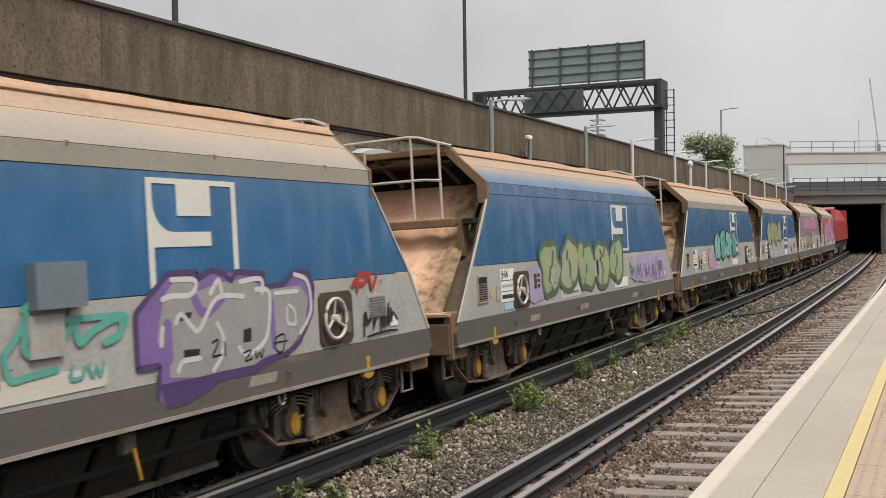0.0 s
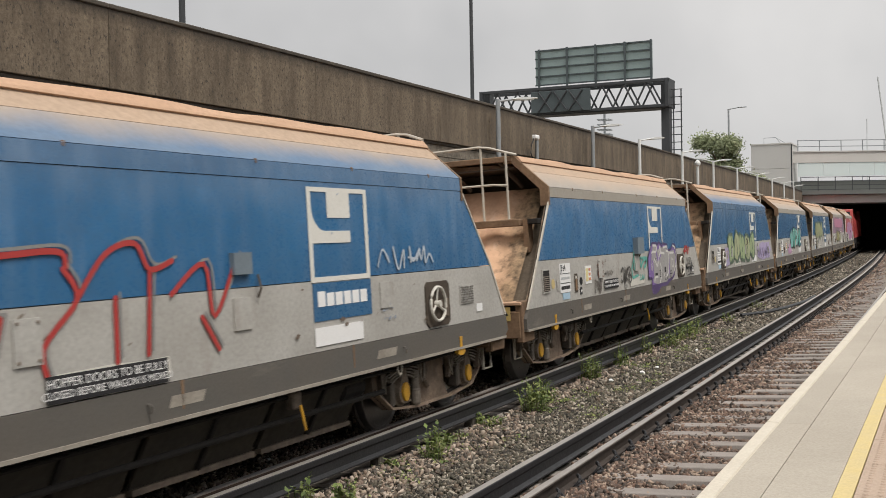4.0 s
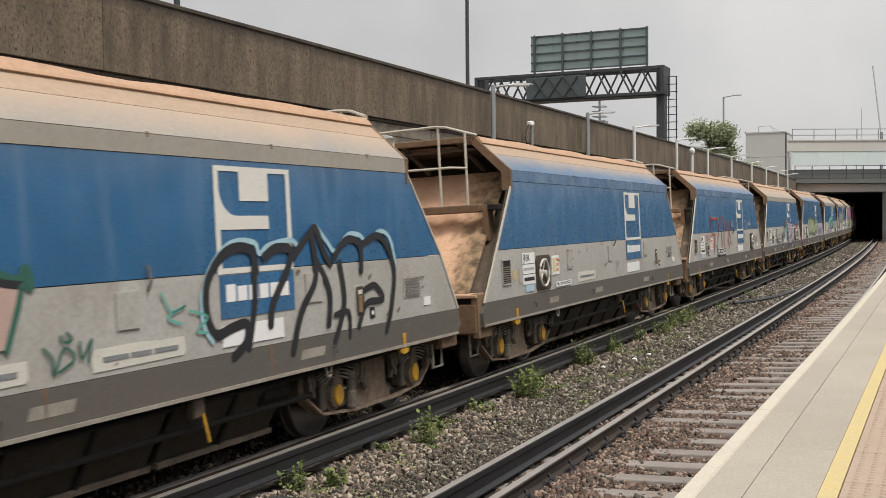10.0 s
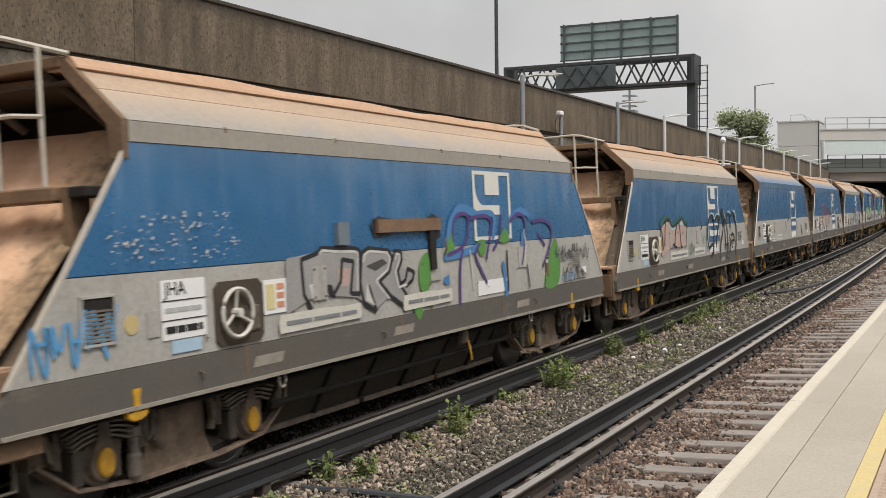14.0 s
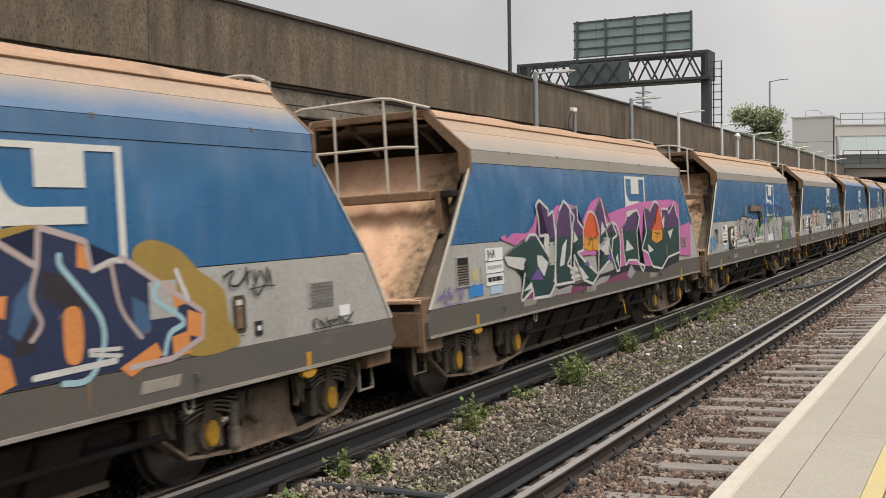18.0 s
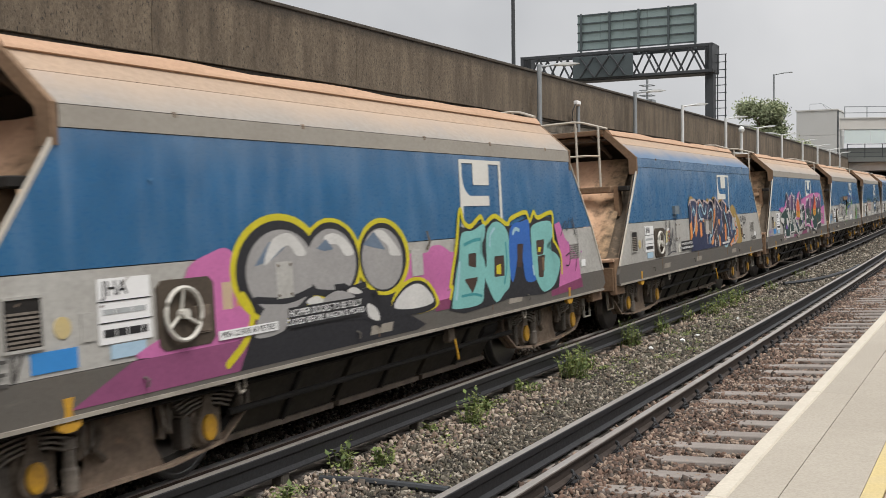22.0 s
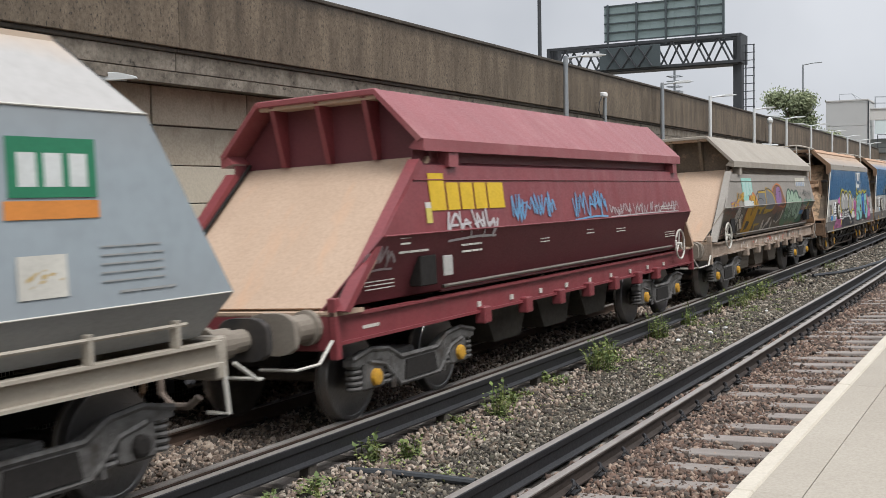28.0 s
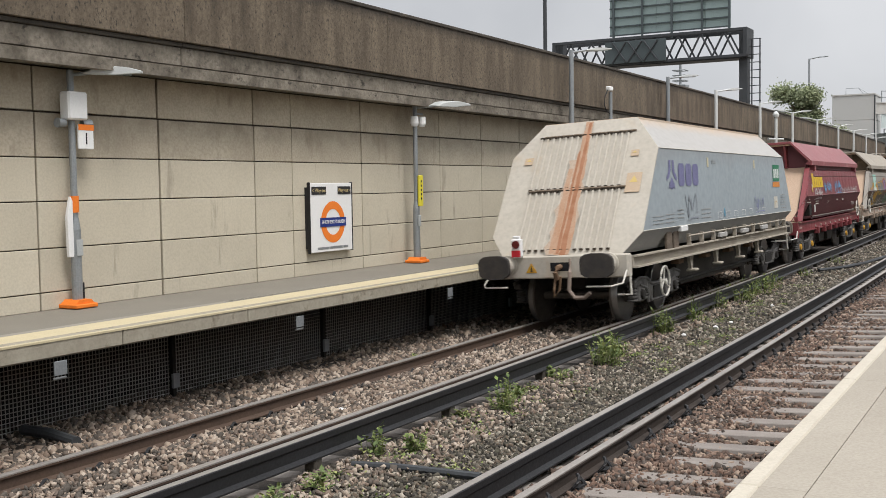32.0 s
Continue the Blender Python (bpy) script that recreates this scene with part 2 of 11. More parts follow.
M["cream"] = material("cream_coping_paint", (0.58, 0.50, 0.32), (0.48, 0.42, 0.28), 0.85, fine=70, coarse=2)
M["edge"] = material("stained_platform_edge", (0.36, 0.33, 0.26), (0.25, 0.22, 0.17), 0.9, fine=25, coarse=5, stain=(0.16, 0.13, 0.09))
M["panel"] = material("beige_wall_panel", (0.55, 0.50, 0.395), (0.46, 0.415, 0.325), 0.9, fine=35, coarse=0.9, amount=0.5, bump=0.05, spread=0.05,
                      stain=(0.25, 0.215, 0.165), stain_at=0.62, stain_scale=(2.5, 2.5, 0.35))
# upper rows: water stains plus the deck's shade in the same colour
M["panel_under_deck"] = material("water_stained_wall_panel", (0.51, 0.455, 0.355), (0.40, 0.345, 0.265), 0.9, fine=30, coarse=1.3, amount=0.8, bump=0.06, spread=0.08,
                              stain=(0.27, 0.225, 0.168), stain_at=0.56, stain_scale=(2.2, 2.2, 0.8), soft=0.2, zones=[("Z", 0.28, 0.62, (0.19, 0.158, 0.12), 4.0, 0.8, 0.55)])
M["joint"] = material("dark_panel_joint", (0.12, 0.10, 0.08), None, 0.95)
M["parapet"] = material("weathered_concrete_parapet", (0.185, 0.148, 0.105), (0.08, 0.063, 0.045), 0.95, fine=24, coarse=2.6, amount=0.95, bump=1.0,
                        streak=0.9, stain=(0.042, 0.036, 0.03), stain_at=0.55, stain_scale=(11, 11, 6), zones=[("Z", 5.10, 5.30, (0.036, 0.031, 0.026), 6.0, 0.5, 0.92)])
M["ledge"] = material("mossy_concrete_ledge", (0.25, 0.222, 0.18), (0.10, 0.086, 0.066), 0.95, fine=18, coarse=3, amount=0.95, bump=1.0,
                      stain=(0.045, 0.04, 0.032), stain_at=0.58, stain_scale=(2, 2, 3))
M["mesh"] = material("galvanised_mesh", (0.42, 0.41, 0.38), None, 0.6, 0.4)
# near-black for slots, holes and backing where only shade shows
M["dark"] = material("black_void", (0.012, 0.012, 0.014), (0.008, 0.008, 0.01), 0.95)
M["grey_steel"] = material("galvanised_steel", (0.33, 0.35, 0.36), (0.25, 0.27, 0.28), 0.5, 0.5)
M["orange"] = material("orange_paint", (0.78, 0.20, 0.02), (0.7, 0.17, 0.02), 0.6, amount=0.2)
M["white"] = material("white_enamel", (0.78, 0.78, 0.77), (0.7, 0.7, 0.69), 0.45, amount=0.25, bump=0.03)
M["blue_sign"] = material("dark_blue_enamel", (0.02, 0.04, 0.2), (0.02, 0.03, 0.16), 0.4, amount=0.2, bump=0.02)
M["black"] = material("black_paint", (0.02, 0.02, 0.022), (0.012, 0.012, 0.012), 0.6)
M["gantry"] = material("dark_painted_steel", (0.06, 0.065, 0.07), (0.04, 0.042, 0.045), 0.6, 0.2)
M["sign_back"] = material("green_grey_sign_back", (0.30, 0.375, 0.365), (0.25, 0.32, 0.31), 0.55, 0.2)
M["bridge"] = material("pale_concrete", (0.56, 0.55, 0.52), (0.47, 0.46, 0.43), 0.9, coarse=0.4, streak=0.8)
M["glass"] = material("frosted_glass_panel", (0.62, 0.70, 0.69), (0.55, 0.63, 0.62), 0.3, amount=0.3, bump=0.02)
M["cladding"] = material("grey_cladding", (0.55, 0.55, 0.53), (0.48, 0.48, 0.46), 0.7, coarse=0.5)
# wagons
# the pale stain colour paints wavy light reflections onto the sheet
M["blue"] = material("faded_blue_paint", (0.036, 0.145, 0.30), (0.026, 0.11, 0.245), 0.30, fine=26, coarse=0.8, amount=0.75, bump=0.05,
                     stain=(0.105, 0.20, 0.335), stain_at=0.50, stain_scale=(3.2, 1, 0.45), soft=0.28, wave=0.8, spec=0.5, spread=0.10,
                     zones=[("Z", 2.5, 2.85, (0.17, 0.20, 0.245), 1.3, 0.8, 0.28), ("Z", 2.3, 1.7, (0.030, 0.115, 0.235), 2.2, 0.9, 0.6)])
M["pale"] = material("grey_wagon_paint", (0.44, 0.43, 0.40), (0.33, 0.315, 0.285), 0.55, fine=26, coarse=1.1, amount=0.75, bump=0.06,
                     stain=(0.235, 0.20, 0.165), stain_at=0.60, stain_scale=(1.6, 1, 0.6), soft=0.22, wave=0.4)
M["sill"] = material("dark_grey_sill_paint", (0.102, 0.096, 0.086), (0.125, 0.107, 0.088), 0.65, coarse=1.2, amount=0.6, stain=(0.21, 0.185, 0.155), stain_at=0.62, stain_scale=(0.6, 1, 3), soft=0.2)
# lip paler than the sill, a thin bright line along its foot
M["sill_lip"] = material("pale_dusty_sill_lip", (0.34, 0.31, 0.26), (0.20, 0.175, 0.145), 0.8, coarse=3, amount=0.7)
M["dust"] = material("pink_stone_dust", (0.50, 0.325, 0.215), (0.40, 0.26, 0.17), 0.95, fine=25, coarse=1.3, amount=0.6, bump=0.3,
                     stain=(0.33, 0.22, 0.15), stain_at=0.6, stain_scale=(1, 1.6, 0.5))
M["roof_dust"] = material("dusty_roof_paint", (0.42, 0.305, 0.215), (0.36, 0.275, 0.205), 0.9, fine=20, coarse=0.8, amount=0.7, bump=0.1)
M["rust"] = material("brown_dusty_steel", (0.23, 0.145, 0.085), (0.11, 0.07, 0.045), 0.85, fine=25, coarse=2, amount=0.7)
M["grime"] = material("oily_bogie_grime", (0.21, 0.165, 0.125), (0.05, 0.04, 0.032), 0.8, 0.15, fine=30, coarse=4, amount=0.7, bump=0.3)
# near-black: the shadow under the wagons is put into this colour
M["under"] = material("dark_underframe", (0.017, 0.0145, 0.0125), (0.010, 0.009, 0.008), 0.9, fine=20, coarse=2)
M["spring"] = material("worn_grey_spring_steel", (0.27, 0.235, 0.195), (0.12, 0.10, 0.082), 0.65, 0.2, fine=25, coarse=6, amount=0.8, bump=0.2)
M["axle_yellow"] = material("yellow_axle_cap", (0.62, 0.34, 0.02), (0.38, 0.20, 0.04), 0.6, fine=50, coarse=12, amount=0.8)
M["wheel"] = material("worn_wheel_steel", (0.15, 0.13, 0.11), (0.07, 0.06, 0.052), 0.6, 0.5, coarse=5)
M["tread"] = material("bright_wheel_tread", (0.35, 0.34, 0.33), (0.25, 0.24, 0.23), 0.35, 0.9)
M["cream_paint"] = material("off_white_letter_paint", (0.62, 0.60, 0.54), (0.5, 0.48, 0.42), 0.6, coarse=3, amount=0.5)
M["emblem_paint"] = material("chalky_white_paint", (0.66, 0.65, 0.60), (0.58, 0.56, 0.50), 0.6, coarse=3, amount=0.4)
M["maroon"] = material("maroon_wagon_paint", (0.235, 0.052, 0.058), (0.165, 0.042, 0.046), 0.42, fine=30, coarse=1, amount=0.6, bump=0.05, wave=0.5, stain=(0.27, 0.095, 0.09), stain_at=0.6, stain_scale=(2, 1, 0.5), soft=0.2)
M["nacco"] = material("taupe_wagon_paint", (0.315, 0.292, 0.258), (0.245, 0.222, 0.19), 0.65, fine=30, coarse=1, amount=0.6, bump=0.06)
# lower-sheet taupe: grime plus the shade of facing down, in one colour
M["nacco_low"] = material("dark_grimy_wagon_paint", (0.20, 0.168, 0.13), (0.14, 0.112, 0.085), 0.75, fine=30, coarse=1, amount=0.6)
M["vtg"] = material("blue_grey_wagon_paint", (0.315, 0.36, 0.385), (0.285, 0.318, 0.335), 0.68, spec=0.2, wave=0.4, fine=7, coarse=0.6, amount=0.25, bump=0.0, detail=1,
                    zones=[("Z", 2.5, 2.9, (0.27, 0.282, 0.288), 0.9, 0.6, 0.7), ("Z", 1.9, 1.45, (0.285, 0.31, 0.325), 1.1, 0.7, 0.6)])
M["red_loco"] = material("red_locomotive_paint", (0.36, 0.045, 0.04), (0.28, 0.04, 0.038), 0.4, amount=0.3)

M["white_edge"] = material("worn_white_edge_paint", (0.53, 0.485, 0.40), (0.46, 0.415, 0.34), 0.8, fine=60, coarse=3, amount=0.5)
M["tactile"] = material("beige_tactile_slab", (0.385, 0.295, 0.225), (0.32, 0.245, 0.185), 0.85, fine=60, coarse=3)
M["tactile_far"] = material("grey_tactile_strip", (0.30, 0.28, 0.24), (0.24, 0.22, 0.19), 0.85)
M["cap"] = material("dark_weathered_cap", (0.085, 0.074, 0.06), (0.04, 0.035, 0.029), 0.95, fine=30, coarse=2, amount=0.8, bump=0.5, stain=(0.16, 0.14, 0.11), stain_at=0.66)

M["lantern"] = material("pale_lantern_shell", (0.55, 0.57, 0.56), (0.47, 0.49, 0.48), 0.5, amount=0.3)
M["white_pole"] = material("white_painted_pole", (0.62, 0.64, 0.63), (0.5, 0.52, 0.5), 0.55, amount=0.3)
M["pole_label"] = material("pale_pole_label", (0.45, 0.47, 0.47), None, 0.6)
M["label_bright"] = material("bright_yellow_notice", (0.72, 0.62, 0.05), (0.66, 0.56, 0.05), 0.6, amount=0.2)
M["gantry_panel"] = material("dark_green_grey_steel", (0.085, 0.105, 0.11), (0.065, 0.08, 0.083), 0.6, 0.2)
M["beam_dark"] = material("dark_green_grey_beam", (0.14, 0.15, 0.14), (0.10, 0.105, 0.10), 0.8, coarse=0.4)
# closing walls: the gloom under the bridge is put into their colour
M["tunnel"] = material("dark_stained_brick", (0.05, 0.045, 0.04), (0.03, 0.028, 0.026), 0.95, coarse=0.6)
M["roof_low"] = material("dull_dusty_roof_paint", (0.31, 0.282, 0.248), (0.25, 0.235, 0.215), 0.8, fine=20, coarse=0.7, amount=0.6, bump=0.06, stain=(0.22, 0.235, 0.26), stain_at=0.56, soft=0.2,
                         zones=[("Z", 2.95, 3.25, (0.42, 0.315, 0.23), 1.2, 0.4, 0.95)])
M["roof_blue"] = material("dusty_blue_roof_paint", (0.085, 0.155, 0.262), (0.16, 0.205, 0.26), 0.7, fine=20, coarse=0.7, amount=0.7, bump=0.06,
                          zones=[("Z", 3.0, 3.24, (0.36, 0.285, 0.215), 1.2, 0.45, 0.97)])
# pocket brown taken down to match deep shade below the sills
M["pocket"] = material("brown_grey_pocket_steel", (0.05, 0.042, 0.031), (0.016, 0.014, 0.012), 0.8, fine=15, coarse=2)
M["recess"] = material("dark_rusty_recess", (0.075, 0.058, 0.042), (0.03, 0.022, 0.017), 0.9)
M["sky_label"] = material("faded_sky_label", (0.40, 0.55, 0.66), (0.32, 0.46, 0.58), 0.6)
M["print_yellow"] = material("printed_yellow", (0.66, 0.58, 0.30), None, 0.6, amount=0.3)
M["print_orange"] = material("printed_orange", (0.62, 0.28, 0.16), None, 0.6, amount=0.3)
M["cast"] = material("dark_cast_steel", (0.15, 0.145, 0.138), (0.045, 0.042, 0.038), 0.75, 0.1, fine=18, coarse=4, amount=0.9, bump=0.4, stain=(0.05, 0.04, 0.032), stain_at=0.55)
M["buffer_dust"] = material("dusty_grey_buffer", (0.24, 0.21, 0.17), (0.16, 0.13, 0.10), 0.8, coarse=4)
M["buffer_face"] = material("dark_buffer_face", (0.03, 0.029, 0.028), (0.085, 0.068, 0.055), 0.7, coarse=6)
M["grey_rod"] = material("bare_grey_rod", (0.22, 0.20, 0.17), None, 0.6, 0.4)
M["cream_end"] = material("dusty_cream_paint", (0.50, 0.465, 0.40), (0.43, 0.39, 0.325), 0.75, fine=12, coarse=1.2, amount=0.5, bump=0.015, stain=(0.47, 0.38, 0.27), stain_at=0.6, soft=0.2)
M["cream_grime"] = material("grimy_cream_seam", (0.16, 0.12, 0.09), (0.30, 0.25, 0.18), 0.9, coarse=9, amount=0.8)
M["rust_run"] = material("orange_rust", (0.42, 0.235, 0.14), (0.48, 0.34, 0.24), 0.9, coarse=4, amount=0.8)
M["rust_wash"] = material("faint_rust_wash", (0.47, 0.39, 0.31), (0.46, 0.34, 0.25), 0.9, coarse=5, amount=0.8)
M["rust_core"] = material("dark_rust_streak", (0.30, 0.13, 0.065), (0.42, 0.22, 0.13), 0.9, coarse=5, amount=0.8)
M["label_orange"] = material("faded_orange_label", (0.50, 0.385, 0.27), (0.44, 0.34, 0.24), 0.7)
M["label_yellow"] = material("faded_yellow_label", (0.60, 0.45, 0.16), None, 0.7, amount=0.3)
M["red_plastic"] = material("red_plastic", (0.50, 0.02, 0.03), None, 0.4, amount=0.2)
M["lens"] = material("dark_red_lens", (0.10, 0.01, 0.01), None, 0.15, amount=0.2, bump=0.0)
M["hose"] = material("dusty_rubber_hose", (0.30, 0.24, 0.20), (0.2, 0.16, 0.13), 0.8)
M["vtg_low"] = material("dark_blue_grey_wagon_paint", (0.34, 0.345, 0.335), (0.26, 0.255, 0.24), 0.7, coarse=1.2)
M["vtg_roof"] = material("pale_dusty_roof", (0.41, 0.40, 0.385), (0.37, 0.352, 0.325), 0.8, fine=9, coarse=0.7, amount=0.3, bump=0.0, detail=2,
                         zones=[("Z", 3.22, 3.46, (0.50, 0.36, 0.23), 1.5, 0.5, 0.7)])
M["solebar"] = material("dusty_beige_frame", (0.44, 0.40, 0.33), (0.30, 0.26, 0.21), 0.8, coarse=2, amount=0.7)
M["tan"] = material("smooth_tan_dust", (0.50, 0.37, 0.27), (0.43, 0.31, 0.22), 0.95, fine=30, coarse=0.9, amount=0.6, bump=0.12, stain=(0.52, 0.33, 0.21), stain_at=0.56, stain_scale=(0.7, 2.6, 0.7), soft=0.25)
# maroon deepened to carry the shade of the down-facing lower sheets
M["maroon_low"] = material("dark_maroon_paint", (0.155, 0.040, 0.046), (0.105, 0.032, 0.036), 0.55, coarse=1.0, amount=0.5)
# paler maroon: the sheen on the hood is put into the colour
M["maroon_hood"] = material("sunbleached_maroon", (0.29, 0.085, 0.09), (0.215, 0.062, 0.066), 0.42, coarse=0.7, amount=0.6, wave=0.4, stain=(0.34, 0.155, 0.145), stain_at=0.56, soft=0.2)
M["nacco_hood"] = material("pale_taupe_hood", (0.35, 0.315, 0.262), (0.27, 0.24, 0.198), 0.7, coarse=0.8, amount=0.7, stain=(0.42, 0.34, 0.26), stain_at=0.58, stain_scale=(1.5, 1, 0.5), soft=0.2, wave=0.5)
M["nacco_frame"] = material("rusty_taupe_frame", (0.42, 0.35, 0.28), (0.22, 0.15, 0.105), 0.85, coarse=2.6, amount=0.9, stain=(0.10, 0.08, 0.065), stain_at=0.62)
M["bark"] = material("brown_bark", (0.12, 0.09, 0.06), None, 0.95, bump=0.6)
M["box_blue"] = material("blue_grey_box_paint", (0.165, 0.205, 0.235), (0.12, 0.15, 0.175), 0.6, coarse=4)
M["notice_blue"] = material("bright_blue_notice", (0.04, 0.22, 0.55), (0.05, 0.25, 0.55), 0.5, amount=0.3)

# brown darkened to hold the shade inside the hood mouths
M["hood_shade"] = material("shaded_brown_steel", (0.085, 0.060, 0.042), (0.05, 0.036, 0.027), 0.9, fine=20, coarse=2)
M["paving_joint"] = material("sandy_paving_joint", (0.30, 0.26, 0.21), (0.24, 0.21, 0.17), 0.95)
# the Z layer browns the top for the hood's shade; Y layers are dirt
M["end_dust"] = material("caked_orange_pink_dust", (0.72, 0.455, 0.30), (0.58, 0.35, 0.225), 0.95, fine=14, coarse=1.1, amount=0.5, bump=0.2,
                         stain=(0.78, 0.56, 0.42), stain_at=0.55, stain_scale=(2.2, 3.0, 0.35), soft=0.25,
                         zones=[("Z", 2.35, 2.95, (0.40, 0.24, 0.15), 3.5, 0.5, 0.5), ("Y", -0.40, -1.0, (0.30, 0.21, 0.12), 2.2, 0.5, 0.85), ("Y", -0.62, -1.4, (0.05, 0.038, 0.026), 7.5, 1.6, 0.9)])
M["red_side"] = material("faded_red_side_paint", (0.42, 0.085, 0.085), (0.30, 0.10, 0.12), 0.6, coarse=0.7, amount=0.7)
M["mauve_side"] = material("dusty_mauve_side_paint", (0.34, 0.17, 0.20), (0.16, 0.19, 0.28), 0.6, coarse=0.6, amount=0.9)
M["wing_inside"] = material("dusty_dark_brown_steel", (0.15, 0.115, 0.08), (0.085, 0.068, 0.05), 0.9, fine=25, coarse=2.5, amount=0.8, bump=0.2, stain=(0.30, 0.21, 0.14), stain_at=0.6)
M["bogie_rust"] = material("rusty_bogie_plate", (0.30, 0.225, 0.165), (0.13, 0.095, 0.07), 0.85, fine=22, coarse=4, amount=0.9, bump=0.4, stain=(0.33, 0.215, 0.145), stain_at=0.6)
M["band_paint"] = material("dusty_beige_band", (0.33, 0.305, 0.262), (0.275, 0.25, 0.215), 0.75, fine=25, coarse=0.9, amount=0.6, bump=0.05)

# ---- ground, tracks, platforms, walls ----
def structure(ob, label, cat):
    return tagged(ob, label, cat, kind="structure")


b = bmesh.new()
gx = [-300, -60] + steps(-20, 60, 2) + steps(70, 320, 10) + [900, 2500]
gy = [-2500, -300, -60, -20, -4, 0, 1] + steps(1.4, 9.6, 0.4) + [12, 20, 60, 300, 2500]
grid = [[b.verts.new((x, y + (dev(min(x, 320)) if abs(y) < 40 else 0), -0.235 + (0.03 * noise.noise((x * 0.7, y * 0.9, 0)) if -30 < x < 70 and 1 < y < 10 else 0))) for y in gy] for x in gx]
for i in range(len(gx) - 1):
    for j in range(len(gy) - 1):
        b.faces.new((grid[i][j], grid[i + 1][j], grid[i + 1][j + 1], grid[i][j + 1]))
ground = structure(part("ground", b, M["ballast"]), "grey-brown crushed stone ballast bed under both tracks", "ground")

RAIL = [(-0.065, -0.158), (0.065, -0.158), (0.065, -0.145), (0.012, -0.125), (0.012, -0.04), (0.036, -0.028), (0.036, -0.004),
        (0.030, 0.0), (-0.030, 0.0), (-0.036, -0.004), (-0.036, -0.028), (-0.012, -0.04), (-0.012, -0.125), (-0.065, -0.145)]
HEAD = [(-0.0365, -0.012), (0.0365, -0.012), (0.0365, 0.0), (0.03, 0.0035), (-0.03, 0.0035), (-0.0365, 0.0)]
LEAN = math.tan(radians(CANT))


def track(name, yc, label, webmat):
    for i, side in enumerate((1, -1)):
        y = yc + side * 0.7535
        dz = -LEAN * side * 0.7535
        rail = structure(part("rail_%s_%d" % (name, i + 1), sweep(XS, [(y + p, q + dz) for p, q in RAIL]), webmat), label, "rail")
        part("rail_head", sweep(XS, [(y + p, q + dz) for p, q in HEAD]), M["rail_top"], rail, "bright worn running surface")


track("near", Y_NEAR, "flat-bottomed steel running rail with a worn head", M["rail_side"])
track("far", Y_FAR, "rusty steel running rail with a bright head", M["rail_far"])
COND = [(-0.07, -0.13), (0.07, -0.13), (0.07, -0.115), (0.025, -0.09), (0.025, 0.0), (0.04, 0.02), (0.04, 0.07), (0.032, 0.078),
        (-0.032, 0.078), (-0.04, 0.07), (-0.04, 0.02), (-0.025, 0.0), (-0.025, -0.09), (-0.07, -0.115)]
CTOP = [(-0.034, 0.074), (0.034, 0.074), (0.034, 0.08), (0.028, 0.083), (-0.028, 0.083), (-0.034, 0.08)]
for nm, y, dz in (("near", Y_NEAR + 1.16, -LEAN * 1.16), ("far", Y_FAR - 1.16, LEAN * 1.0)):
    ob = structure(part("conductor_rail_" + nm, sweep(XS, [(y + p, q + dz) for p, q in COND]), M["conductor"]), "black third rail on insulators beside the running rail", "conductor rail")
    part("contact_face", sweep(XS, [(y + p, q + dz) for p, q in CTOP]), M["rail_top"], ob, "dull worn contact face")

# near platform
E0 = Y_NEAR - 1.4475
PX = steps(-12, 96, 4)
near = structure(part("platform_near", sweep(PX, [(-7.0, -0.3), (E0 - 0.30, -0.3), (E0 - 0.30, 0.86), (-7.0, 0.86)]), M["paving_joint"]), "near platform: brick base under pale paving", "platform")


def slab_row(parent, name, mat, y0, y1, z, x0, x1, length, gap=0.008, thick=0.05, bev=0.004, skew=0.0):
    """Paving pieces side by side along the line, each an object on one mesh."""
    first = None
    n = int((x1 - x0) / length)
    for i in range(n):
        x = x0 + (i + 0.5) * length
        m = pose(x, dev(x), z + 0.0015 * noise.noise((x * 3.1, y0, 2)), 0, 0, heading(x))
        if first is None:
            first = part(name, box(-length / 2 + gap / 2, length / 2 - gap / 2, y0 + gap / 2, y1 - gap / 2, -thick, 0, bev), mat, parent, m=m)
        else:
            again(first, m)


slab_row(near, "nosing", M["white_edge"], E0 - 0.105, E0, 0.915, -7, 95, 3.0, 0.003, 0.075, 0.012)
slab_row(near, "coping_slab", M["paving"], 0.915, E0 - 0.105, 0.913, -7, 95, 3.0, 0.002, 0.05, 0.001)
slab_row(near, "paving_slab", M["paving"], 0.575, 0.913, 0.912, -7.6, 62, 2.4, 0.002, 0.05, 0.001)
slab_row(near, "tactile_slab", M["tactile"], 0.02, 0.478, 0.911, -7.6, 26, 0.8, 0.006)
slab_row(near, "paving_slab", M["paving"], -6.9, 0.015, 0.911, -8, 60, 4.0, 0.002, 0.05, 0.001)
part("yellow_line", strip(PX[1:], 0.573, 0.48, 0.86, 0.9125), M["yellow"], near, "worn yellow platform line")
dots = bmesh.new()
for i in range(int(19 / 0.066)):
    for j in range(6):
        x, y = 1.6 + i * 0.066, 0.06 + j * 0.072
        vs = [dots.verts.new((x + r * math.cos(a), y + dev(x) + r * math.sin(a), z)) for r, z in ((0.019, 0.911), (0.012, 0.9165)) for a in (0, 1.05, 2.09, 3.14, 4.19, 5.24)]
        dots.faces.new(vs[6:])
        for k in range(6):
            dots.faces.new((vs[k], vs[(k + 1) % 6], vs[6 + (k + 1) % 6], vs[6 + k]))
tagged(part("blisters", dots, M["tactile"], near), kind="stuff")
